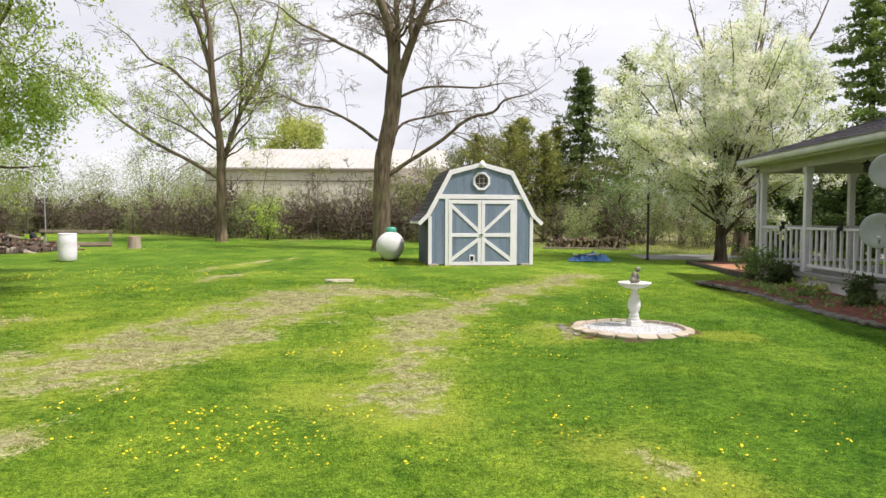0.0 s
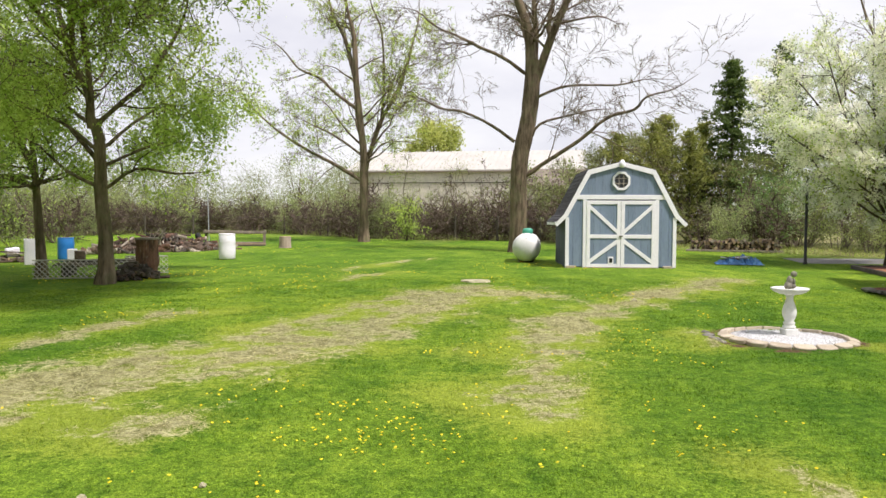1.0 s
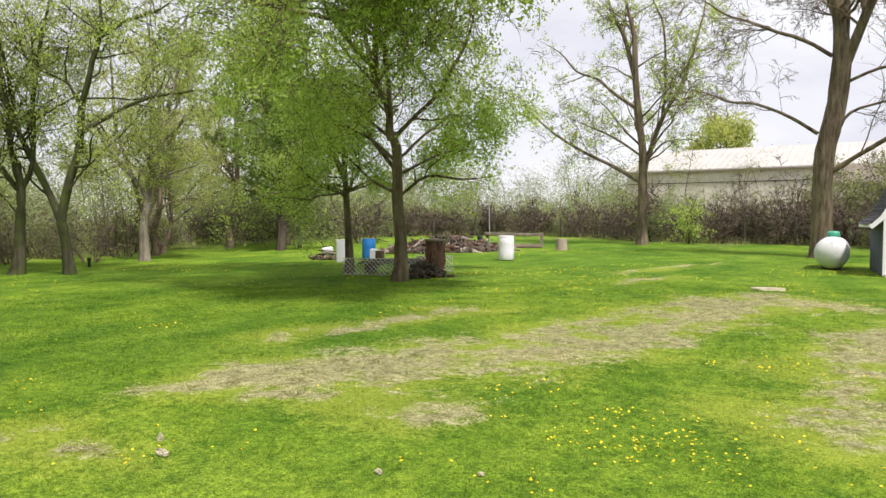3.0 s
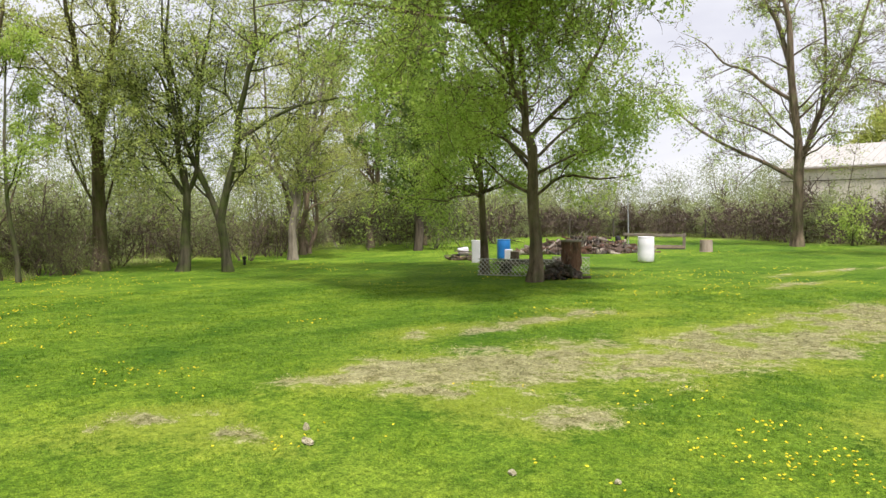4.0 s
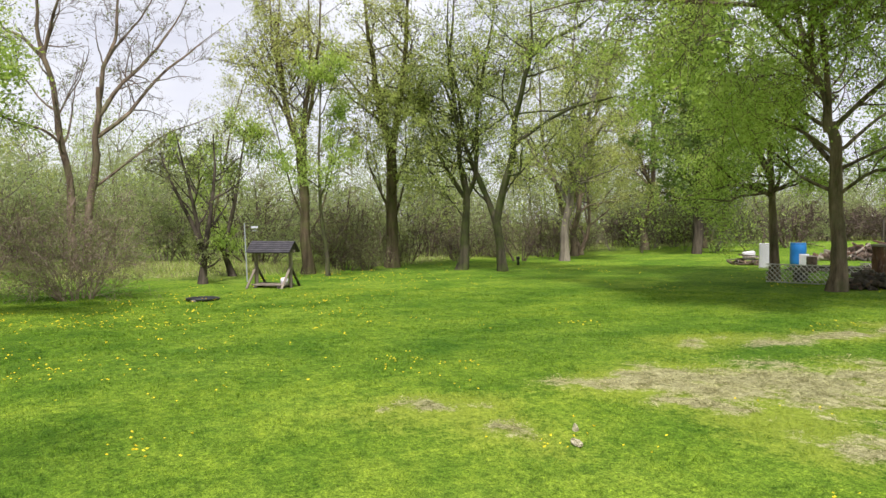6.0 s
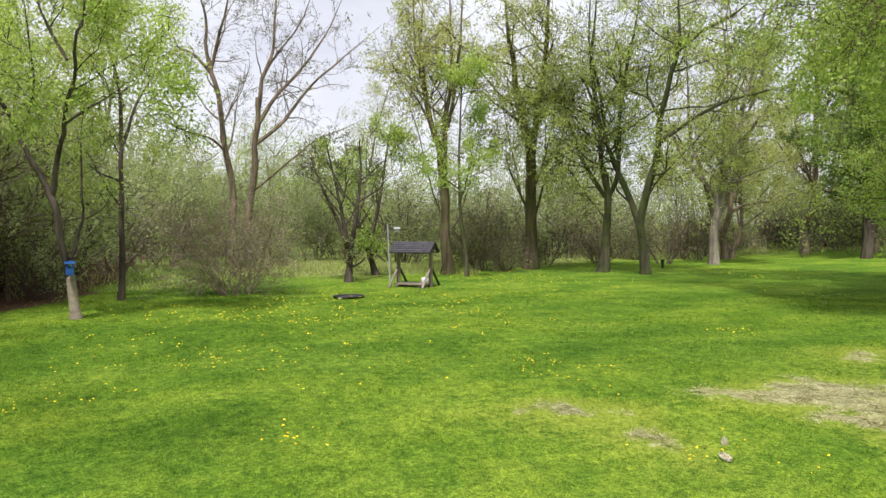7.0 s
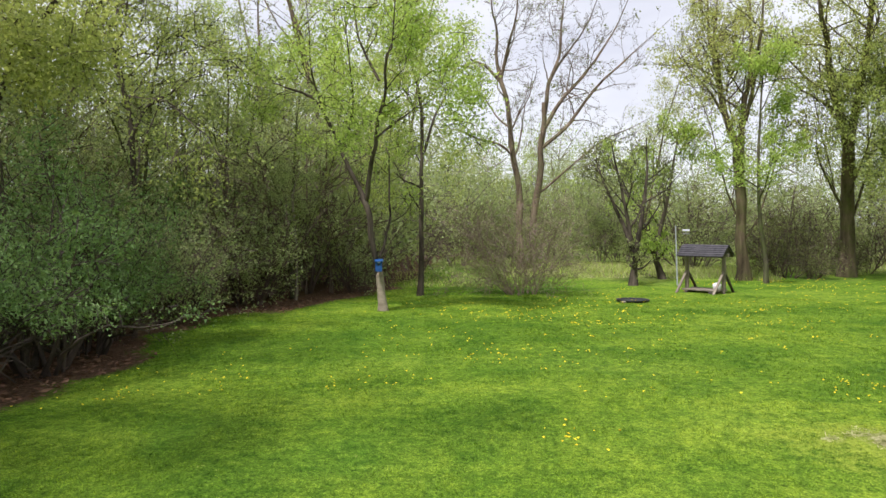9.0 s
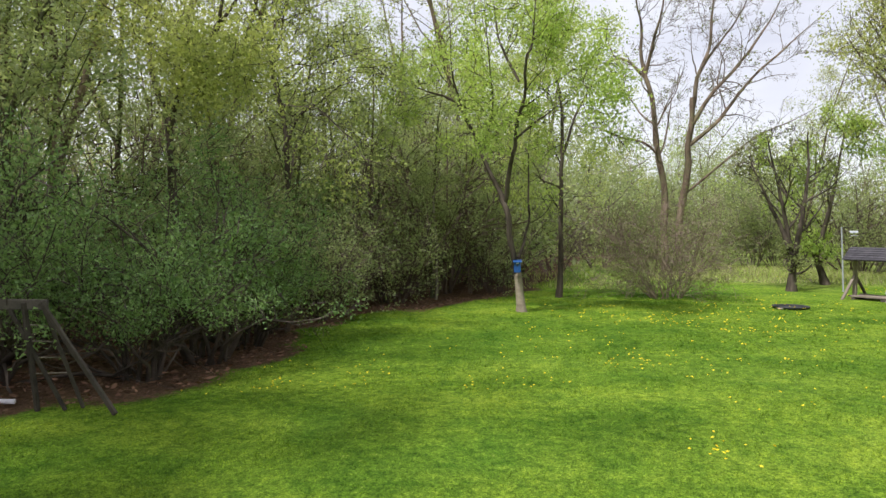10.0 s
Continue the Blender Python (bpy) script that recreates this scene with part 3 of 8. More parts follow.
def plant(name, meshes, x, y, label, category="tree", turn=0.0, group="", z=None, scale=1.0):
    ob = thing(name, x, y, z, turn, label, category, group)
    ob.scale = (scale, scale, scale)
    for n, me in meshes:
        c = child(n, me, ob)
        if n in ("branchwork", "twig_spray", "crown", "boughs", "young_leaves"):
            c["kind"] = "stuff"
    return ob


# ---- the ground: one sheet to the horizon ----


def hash_noise(x, y, cell, seed):
    """Smooth value noise in 0..1 on a lattice of that cell size."""
    u, v = x / cell, y / cell
    i, j = np.floor(u).astype(np.int64), np.floor(v).astype(np.int64)
    a, b = u - i, v - j
    a, b = a * a * (3 - 2 * a), b * b * (3 - 2 * b)

    def h(p, q):
        k = (p * 374761393 + q * 668265263 + seed * 974634) & 0xFFFFFFFF
        k = ((k ^ (k >> 13)) * 1274126177) & 0xFFFFFFFF
        return ((k ^ (k >> 16)) & 0xFFFF) / 65535.0

    return (h(i, j) * (1 - a) + h(i + 1, j) * a) * (1 - b) + (h(i, j + 1) * (1 - a) + h(i + 1, j + 1) * a) * b


# swathes of raked straw: half width, how thickly it lies, and the line they follow
SWATHES = [
    (0.66, 0.92, [(-5.0, 5.3), (-4.2, 6.1), (-3.9, 7.0), (-3.4, 8.2)]),
    (0.6, 0.92, [(-3.4, 8.2), (-3.0, 9.6), (-2.8, 11.4), (-2.6, 12.9), (-1.9, 14.0), (-0.8, 13.4)]),
    (0.26, 0.85, [(-5.3, 4.0), (-5.25, 4.55), (-4.8, 5.0), (-4.5, 5.5)]),
    (0.2, 0.85, [(-4.75, 4.3), (-4.4, 4.5), (-4.05, 4.75)]),
    (0.25, 0.8, [(-4.05, 4.6), (-4.3, 5.6)]),
    (0.4, 0.9, [(3.2, 17.2), (1.1, 13.2), (0.3, 11.9), (-0.25, 9.9)]),
    (0.34, 0.9, [(-0.25, 9.9), (-0.45, 7.9), (-0.5, 7.0)]),
    (0.3, 0.6, [(-0.5, 7.0), (-0.42, 6.0)]),
    (0.22, 0.65, [(-4.3, 8.2), (-3.85, 10.3), (-3.4, 13.6)]),
    (0.2, 0.6, [(-7.0, 6.5), (-6.3, 8.9), (-5.8, 10.4)]),
]
# small scattered patches of it
PATCHES = [
    (0.15, 0.85, [(-3.3, 4.45), (-3.15, 4.7), (-2.92, 4.9)]),
    (0.15, 0.6, [(-1.0, 6.03), (-0.5, 5.95), (-0.25, 5.45)]),
    (0.1, 0.7, [(-5.3, 1.95), (-5.28, 2.45)]),
    (0.1, 0.7, [(-4.67, 2.5), (-4.46, 2.66)]),
    (0.25, 0.7, [(-6.4, 10.1), (-5.7, 10.4)]),
    (0.2, 0.55, [(-6.4, 18.8), (-6.0, 21.8), (-4.8, 24.3)]),
    (0.18, 0.5, [(-5.6, 15.8), (-5.0, 18.6)]),
    (0.15, 0.7, [(1.2, 4.6), (1.5, 4.25)]),
    (0.1, 0.7, [(1.5, 9.0), (1.45, 9.7)]),
    (0.1, 0.7, [(3.35, 9.3), (3.7, 9.1)]),
]


def near_swathe(x, y, wide):
    """1 on a swathe's line, falling to 0 at its width."""
    best = np.full(x.shape, -9.0)
    wob_x, wob_y = x + (hash_noise(x, y, 0.7, 3) - 0.5) * 0.45 + (hash_noise(x, y, 0.22, 4) - 0.5) * 0.25, y + (hash_noise(x, y, 0.7, 8) - 0.5) * 0.45 + (hash_noise(x, y, 0.22, 9) - 0.5) * 0.25
    for half, thick, line in SWATHES + PATCHES:
        for (ax, ay), (bx, by) in zip(line, line[1:]):
            dx, dy = bx - ax, by - ay
            s = np.clip(((wob_x - ax) * dx + (wob_y - ay) * dy) / (dx * dx + dy * dy), 0, 1)
            d = np.hypot(wob_x - ax - s * dx, wob_y - ay - s * dy)
            best = np.maximum(best, 1 - d / (half * 1.9 + wide) - (1 - thick) * (0.9 if wide == 0 else 0.4))
    return best


def pale_mask(x, y):
    """Yellowed grass on and about the straw."""
    return np.clip(near_swathe(x, y, 0.55) * 0.75 + (hash_noise(x, y, 0.9, 75) - 0.5) * 0.5, 0, 0.7)


def straw_mask(x, y):
    best = near_swathe(x, y, 0.0)
    best = np.maximum(best, -0.8) * 0.62 + 0.05 + (hash_noise(x, y, 0.8, 5) - 0.5) * 0.4 + (hash_noise(x, y, 0.28, 6) - 0.5) * 0.6 + (hash_noise(x, y, 0.11, 7) - 0.5) * 0.5
    return np.clip(best, 0, 0.72)


# edge of the mown lawn along the bushes and the wood
WOOD_EDGE = [(-2.0, -6.2), (-4.15, -5.2), (-4.7, -4.85), (-5.3, -4.6), (-6.0, -4.35), (-7.2, -4.5), (-8.6, -5.2), (-11.0, -5.3), (-14.0, -4.3), (-15.0, -3.9), (-20.0, -3.8), (-27.0, -5.0)]


def litter_mask(x, y):
    ex, ey = np.array([p[0] for p in WOOD_EDGE])[::-1], np.array([p[1] for p in WOOD_EDGE])[::-1]
    edge = np.interp(x, ex, ey)
    d = edge - y + (hash_noise(x, y, 0.7, 12) - 0.5) * 0.8
    ring = np.clip(1 - np.abs(np.hypot(x - 2.52, y - 9.5) - 0.86) / 0.17, 0, 1) * (0.25 + 0.6 * hash_noise(x, y, 0.3, 15))
    return np.clip(d * 1.2, 0, 0.75) * (x < -1.5) + ring


def tone_shade_mask(x, y):
    """Deeper, bluer green in random patches and far off, with soft shade painted on the near +x side."""
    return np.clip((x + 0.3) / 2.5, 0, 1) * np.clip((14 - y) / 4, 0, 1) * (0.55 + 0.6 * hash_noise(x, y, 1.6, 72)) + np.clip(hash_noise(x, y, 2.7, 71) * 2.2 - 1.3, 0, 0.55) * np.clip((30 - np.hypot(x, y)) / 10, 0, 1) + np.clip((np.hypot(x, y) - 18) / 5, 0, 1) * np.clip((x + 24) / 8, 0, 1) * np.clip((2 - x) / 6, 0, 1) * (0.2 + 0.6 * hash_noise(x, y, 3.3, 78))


def meadow_mask(x, y):
    """Unmown ground beyond the lawn: dry stems among new grass."""
    r, a = np.hypot(x, y), np.degrees(np.arctan2(-x, y))
    rim = rim_r(a) - 1
    return np.clip((r - rim + (hash_noise(x, y, 2.5, 61) - 0.5) * 5) / 5, 0, 1) * (0.55 + 0.45 * hash_noise(x, y, 5.0, 62)) * np.where(a > 72, 0.55, 1)


def axis_lines(lo, hi, step, far):
    out = list(np.arange(lo, hi + 1e-6, step))
    g, p, q = step, lo, hi
    while q < far:
        g *= 1.25
        p, q = p - g, q + g
        out = [p] + out + [q]
    return np.array(out)


def make_ground():
    xs, ys = axis_lines(-15, 7, 0.135, 3000), axis_lines(-7, 18, 0.135, 3000)
    X, Y = np.meshgrid(xs, ys)
    near = np.hypot(X, Y) < 40
    Z = ground_z(X, Y) + np.where(near, (hash_noise(X, Y, 3.1, 21) - 0.5) * 0.07 + (hash_noise(X, Y, 0.5, 22) - 0.5) * 0.025 + straw_mask(X, Y) * hash_noise(X, Y, 0.3, 40) * 0.07, 0)
    n, m = X.shape
    i = (np.arange(n - 1)[:, None] * m + np.arange(m - 1)[None]).ravel()
    me = raw_mesh("ground", np.stack([X.ravel(), Y.ravel(), Z.ravel()], 1), np.stack([i, i + 1, i + m + 1, i + m], 1), M_LAWN, True)
    for key, f in (("straw", straw_mask), ("litter", litter_mask), ("meadow", meadow_mask), ("tone_shade", tone_shade_mask), ("pale", pale_mask)):
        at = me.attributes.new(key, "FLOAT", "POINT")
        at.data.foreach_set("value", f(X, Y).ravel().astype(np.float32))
    tagged(new("ground", me), "mown spring lawn with straw patches, running out to rough meadow", "ground", kind="structure")


make_ground()


def scatter(rng, n, r0, r1, yaw0, yaw1, power):
    """Places on the lawn, denser near by: r follows r ** power."""
    u = rng.uniform(size=n)
    k = power + 1
    r = (r0 ** k + u * (r1 ** k - r0 ** k)) ** (1 / k)
    a = np.radians(rng.uniform(yaw0, yaw1, n))
    return -np.sin(a) * r, np.cos(a) * r


def make_grass():
    rng = np.random.default_rng(4)
    n = 380000
    x, y = scatter(rng, n, 3.4, 17, -38, 150, 0.1)
    straw, litter = straw_mask(x, y), litter_mask(x, y)
    keep = (litter < 0.35) & (np.hypot(x - 2.56, y - 9.52) > 0.74) & (x < 5.7) & ((straw < 0.2) | (rng.uniform(size=n) < 0.75))
    x, y, straw, litter = x[keep], y[keep], straw[keep], litter[keep]
    n = len(x)
    r = np.hypot(x, y)
    lie = straw > 0.3
    tuft = hash_noise(x, y, 0.35, 31)
    h = rng.uniform(0.01, 0.028, n) * (0.5 + 1.1 * tuft)
    h[lie] *= 0.5
    w = rng.uniform(0.0022, 0.0042, n) * np.clip(r / 4.5, 1, 2.4)
    a = rng.uniform(0, 2 * np.pi, n)
    lean = rng.normal(size=(n, 2)) * np.where(lie, 0.06, 0.022)[:, None]
    z = ground_z(x, y) + (hash_noise(x, y, 3.1, 21) - 0.5) * 0.07 + (hash_noise(x, y, 0.5, 22) - 0.5) * 0.025 - 0.004
    dx, dy = np.cos(a) * w, np.sin(a) * w
    v = np.stack([np.stack([x - dx, y - dy, z], 1), np.stack([x + dx, y + dy, z], 1), np.stack([x + lean[:, 0], y + lean[:, 1], z + h], 1)], 1)
    me = raw_mesh("grass", v.reshape(-1, 3), np.arange(3 * n).reshape(-1, 3), M_BLADE)
    for key, val in (("straw", straw), ("litter", litter), ("tone_shade", tone_shade_mask(x, y)), ("pale", pale_mask(x, y))):
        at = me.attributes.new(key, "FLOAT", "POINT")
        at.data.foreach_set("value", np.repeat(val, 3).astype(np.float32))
    tagged(new("grass", me), "short green grass blades with dry straw strands", "grass", kind="stuff")


make_grass()


def make_straw():
    """Loose dry strands lying in the raked swathes."""
    rng = np.random.default_rng(14)
    x, y = scatter(rng, 900000, 3.6, 19, -30, 80, 0.1)
    s = straw_mask(x, y)
    keep = rng.uniform(size=len(x)) < np.clip((s - 0.18) * 1.9, 0, 0.7) * (0.15 + 1.3 * hash_noise(x, y, 0.14, 44))
    x, y = x[keep], y[keep]
    n = len(x)
    z = ground_z(x, y) + (hash_noise(x, y, 3.1, 21) - 0.5) * 0.07 + (hash_noise(x, y, 0.5, 22) - 0.5) * 0.025 + straw_mask(x, y) * hash_noise(x, y, 0.3, 40) * 0.07 + rng.uniform(0.0, 1.0, n) * (0.012 + 0.06 * hash_noise(x, y, 0.14, 44) ** 2)
    a = rng.uniform(0, 2 * np.pi, n)
    ln, w = rng.uniform(0.01, 0.034, n), rng.uniform(0.0018, 0.0036, n) * np.clip(np.hypot(x, y) / 5, 1, 3)
    d, q = np.stack([np.cos(a), np.sin(a), rng.normal(size=n) * 0.25], 1) * ln[:, None], np.stack([-np.sin(a), np.cos(a), np.zeros(n)], 1) * w[:, None]
    p = np.stack([x, y, z], 1)
    v = np.stack([p - d, p + q, p + d, p - q], 1).reshape(-1, 3)
    me = raw_mesh("straw", v, np.arange(4 * n).reshape(-1, 4), M_DRYGRASS)
    tagged(new("straw", me), "loose dry thatch raked up in strips on the lawn", "straw", kind="stuff")


make_straw()


def make_dandelions():
    rng = np.random.default_rng(9)
    x, y = scatter(rng, 16000, 3.6, 26, -38, 140, 0.7)
    dens = hash_noise(x, y, 2.2, 51) * 0.6 + hash_noise(x, y, 0.7, 52) * 0.55
    keep = (dens > 0.78) & (litter_mask(x, y) < 0.05) & (straw_mask(x, y) < 0.25) & ~((x > 5.6) & (y > 5)) & (np.hypot(x - 2.5, y - 9.45) > 1.1)
    px, py = list(x[keep]), list(y[keep])
    # denser drifts
    for cx, cy, n, s in ((-1.75, 4.85, 36, 0.25), (-1.2, 4.6, 16, 0.3), (-0.4, 4.55, 12, 0.35), (-4.1, 2.7, 10, 0.2), (-5.2, 0.1, 14, 0.14), (-3.9, 3.2, 10, 0.25), (1.9, 4.6, 12, 0.3), (2.6, 4.9, 14, 0.3), (-19, 7, 130, 1.6), (-14.2, 0.6, 60, 0.9), (-1.4, 20.3, 70, 0.8), (-12.0, -0.8, 60, 0.8), (-9, -1.8, 60, 1.0), (-14.5, 3.5, 90, 1.6), (-11.5, 2.0, 60, 1.3), (-8.0, 0.5, 40, 1.1), (-8.5, 18.5, 60, 1.2), (-13, 27.5, 60, 1.5)):
        px += list(cx + rng.normal(size=n) * s)
        py += list(cy + rng.normal(size=n) * s)
    x, y = np.array(px), np.array(py)
    n = len(x)
    # many heads stand in twos and threes
    order = rng.permutation(n)
    side, mate = order[: n // 2], rng.choice(order[n // 2:], n // 2)
    near = np.hypot(x[side] - x[mate], y[side] - y[mate]) < 2.5
    near = near | (rng.uniform(size=n // 2) < 0.45)
    x[side[near]], y[side[near]] = x[mate[near]] + rng.normal(size=near.sum()) * 0.06, y[mate[near]] + rng.normal(size=near.sum()) * 0.06
    z = ground_z(x, y) + (hash_noise(x, y, 3.1, 21) - 0.5) * 0.07 + (hash_noise(x, y, 0.5, 22) - 0.5) * 0.025 + rng.uniform(0.03, 0.075, n)
    R = rng.uniform(0.008, 0.0125, n) * np.clip(np.hypot(x, y) / 9, 1, 1.3)
    tilt = rng.normal(size=(n, 2)) * 0.25
    k = 8
    ang = np.arange(k) * 2 * np.pi / k
    rr = R[:, None] * (1 + 0.12 * np.cos(ang * 4)[None])
    rim = np.stack([x[:, None] + rr * np.cos(ang), y[:, None] + rr * np.sin(ang), z[:, None] + rr * (np.cos(ang) * tilt[:, :1] + np.sin(ang) * tilt[:, 1:])], -1)
    top = np.stack([x, y, z + R * 0.55], -1)[:, None]
    low = np.stack([x, y, z - R * 0.6], -1)[:, None]
    v = np.concatenate([rim, top, low], 1).reshape(-1, 3)
    base = np.arange(n)[:, None] * (k + 2)
    j = np.arange(k)[None]
    f = np.concatenate([np.stack([base + j, base + (j + 1) % k, base + k + 0 * j], -1).reshape(-1, 3), np.stack([base + (j + 1) % k, base + j, base + k + 1 + 0 * j], -1).reshape(-1, 3)])
    tagged(new("dandelions", raw_mesh("dandelions", v, f, M_FLOWER)), "yellow dandelion heads dotted over the lawn", "flowers", kind="stuff")


make_dandelions()

# ---- single trees ----


def upright(r, h, lean=(0, 0), crook=0.03, foot=(0, 0, -0.05), bare=None):
    stem = (foot, (lean[0], lean[1], 1), h, r, 0.02, crook)
    return stem if bare is None else stem + (bare,)


def big_trees():
    # bare old tree behind the gas tank: low sweeping limbs, forked high
    w = grow(11, [], (12, 9, 7, 4), (0.34, 0.5, 0.52, 0.55), (54, 48, 42, 38), (0.02, -0.02, -0.06, -0.08), (0.14, 0.17, 0.2, 0.2), 0.12, 0.36, r_min=0.0065, guides=[
        (0.40, 0.36, 0, [(0, -0.1), (0, 0.6), (0, 3.3), (0.2, 4.4), (0.4, 5.5), (0.5, 6.7), (0.6, 7.6)]),
        (0.27, 0.1, 1, [(0.45, 7.0), (0.3, 8.7), (-0.2, 10.0), (-0.6, 11.6), (-0.7, 14.0)]),
        (0.16, 0.06, 1, [(0.6, 7.3), (0.6, 8.9), (0.5, 10.0), (0.6, 12.0), (0.3, 14.0)]),
        (0.21, 0.08, 1, [(0.65, 6.9), (1.2, 8.4), (1.9, 10.0), (2.4, 11.6), (2.7, 14.0)]),
        (0.11, 0.05, 1, [(1.2, 8.2), (1.1, 9.0), (1.3, 10.0), (1.4, 12.5)]),
        (0.08, 0.025, 2, [(-0.2, 4.4), (-1.1, 5.0), (-2.2, 5.5), (-3.1, 5.6), (-3.8, 5.9), (-4.6, 6.1)])] + [
        (0.09, 0.025, 2, [(0.2, 7.1), (-0.7, 7.7), (-1.6, 8.1), (-2.5, 8.5), (-3.3, 8.8), (-4.1, 9.4), (-5.2, 9.5)]),
        (0.11, 0.025, 2, [(0.2, 3.0), (1.2, 3.7), (2.3, 4.4), (3.3, 5.2), (4.2, 5.4), (4.6, 5.8), (5.5, 6.0), (6.3, 6.5)]),
        (0.07, 0.02, 2, [(0.4, 4.4), (0.8, 5.1), (1.9, 5.4), (3.0, 5.6), (3.8, 5.6)]),
        (0.07, 0.02, 2, [(0.6, 6.1), (1.6, 6.5), (2.5, 6.5), (3.7, 6.4), (4.6, 6.5), (5.6, 6.4)]),
        (0.06, 0.02, 2, [(1.6, 8.9), (3.0, 9.2), (3.7, 9.0)]),
        (0.06, 0.02, 2, [(0.1, 9.0), (-0.7, 9.4), (-1.8, 9.2)])])
    plant("bare_tree", tree_meshes("old", 11, w, M_BARK, M_LEAF_DULL, 3500, 0.035, 0.12), -2.45, 28.6, "large old grey tree, nearly bare, with low sweeping limbs", turn=4.9)
    # thin-leaved tree in front of the steel barn
    w = grow(12, [], (13, 8, 6, 3), (0.34, 0.48, 0.48, 0.45), (52, 48, 45, 45), (0.03, 0.02, 0.0, 0.0), (0.14, 0.17, 0.22, 0.24), 0.05, 0.34, r_min=0.005, guides=[
        (0.29, 0.11, 1, [(0, -0.1), (0, 1.2), (0, 3.4), (0, 4.5), (-0.2, 6.3), (-0.4, 8.1), (-0.5, 10.3), (-0.9, 12.0), (-1.1, 14.5)]),
        (0.15, 0.06, 1, [(-0.45, 8.4), (-1.0, 10.6), (-1.6, 11.8), (-2.1, 14.0)]),
        (0.16, 0.05, 1, [(0.05, 3.5), (0.5, 5.1), (0.9, 6.3), (1.6, 7.5), (2.1, 8.8), (2.5, 10.1), (2.9, 11.7), (3.0, 13.4)])] + [
        (0.09, 0.03, 1, [(0.9, 6.3), (1.0, 7.9), (0.9, 10.4), (0.4, 11.5), (0, 12.9)]),
        (0.12, 0.03, 1, [(-0.1, 3.1), (-1.4, 3.9), (-2.7, 4.6), (-4.1, 5.5), (-5.1, 6.3), (-6.1, 7.3), (-6.8, 8.4)]),
        (0.10, 0.03, 1, [(-0.3, 6.7), (-1.4, 7.5), (-2.2, 8.2), (-3.2, 8.6), (-4.0, 9.5), (-5.1, 10.1)]),
        (0.07, 0.02, 2, [(-0.1, 4.4), (-1.4, 5.3), (-2.7, 5.9), (-3.5, 6.2)])])
    plant("budding_tree", tree_meshes("bud", 12, w, M_BARK, M_LEAF, 15000, 0.075, 0.14, None, False, True, 8), -10.9, 34.9, "tall tree with thin yellow-green young leaves", turn=17.3)
    # leafy tree at the wood pile
    w = grow(13, [((-0.1, 0, 2.7 + 0.3 * k), (hx, hy, 0.55), 4.8 - 0.15 * k, 0.055, 0.0, 0.09) for k, (hx, hy) in enumerate(((-0.5, 1), (0.7, 0.8), (-0.2, 1)))] + [((-0.6, 0, 5.2 + 0.35 * k), (hx, hy, 0.38), 7.2 - 0.2 * k, 0.06, 0.0, 0.08) for k, (hx, hy) in enumerate(((0.2, -1), (-0.7, -0.8), (0.6, -0.9), (-0.2, -1), (-0.9, -0.4), (0.1, -1)))] + [((-0.9, 0, 7.2 + 0.4 * k), (math.cos(k * 1.1) * 1.3, math.sin(k * 1.1) * 1.3, 0.6), 5.2 - 0.2 * k, 0.06, 0.0, 0.09) for k in range(8)], (12, 8, 6), (0.5, 0.52, 0.55), (60, 52, 45), (0.02, 0.0, -0.02), (0.14, 0.18, 0.22), 0.29, 0.38, guides=[
        (0.20, 0.13, 0, [(0, -0.1), (0, 0.5), (0, 1.0), (-0.1, 2.2), (-0.1, 3.1), (-0.2, 3.7)]),
        (0.12, 0.04, 1, [(-0.2, 3.5), (-0.3, 4.3), (-0.6, 5.1), (-0.8, 5.8), (-0.9, 6.7), (-1.0, 9.2)]),
        (0.07, 0.03, 1, [(-0.2, 3.5), (0.3, 4.0), (0.9, 4.6), (1.3, 5.2), (1.6, 5.8), (1.8, 6.3), (1.9, 7.6)]),
        (0.08, 0.03, 1, [(-0.2, 3.6), (-0.3, 5.4), (-0.3, 6.2), (0.3, 8.6)])] + [
        (0.05, 0.02, 1, [(-0.4, 4.6), (-1.1, 4.9), (-1.9, 5.0), (-2.6, 5.1)]),
        (0.05, 0.02, 1, [(0, 2.1), (0.7, 2.6), (1.5, 2.5), (2.4, 2.6)]),
        (0.05, 0.02, 1, [(-0.1, 2.2), (-0.7, 2.5), (-1.2, 3.0), (-1.9, 3.3)]),
        (0.05, 0.02, 1, [(-0.1, 2.6), (0.6, 3.0), (1.4, 3.3), (2.6, 3.4)]),
        (0.05, 0.02, 1, [(-0.1, 3.0), (-0.8, 3.6), (-1.6, 4.0), (-2.2, 4.3)])])
    ms = tree_meshes("leafy", 13, w, M_BARK, M_LEAF, 92000, 0.055, 0.26, None, False, True, 14)
    # fuller leaves on the high outer boughs, which shade the lawn below
    rng = np.random.default_rng(113)
    high = np.concatenate([q for q in w[2] if q[:, 2].min() > 6.0 and q[:, 1].mean() < -1.5 and q[:, 0].mean() > -1.6])
    v, f = leaf_quads(rng, high[rng.integers(0, len(high), 46000)] + rng.normal(size=(46000, 3)) * 0.22, 0.095, tri=True)
    ms.append(("young_leaves", raw_mesh("leafy_high", v, f, M_LEAF)))
    # full clumps along the low spreading boughs
    low = np.concatenate([q for q in w[2] if 1.7 < q[:, 2].mean() < 4.7 and abs(q[:, 0].mean()) > 0.7])
    c = np.repeat(low[rng.integers(0, len(low), 1500)], 13, 0) + rng.normal(size=(19500, 3)) * 0.13
    v, f = leaf_quads(rng, c, 0.055, tri=True)
    ms.append(("young_leaves", raw_mesh("leafy_low_boughs", v, f, M_LEAF)))
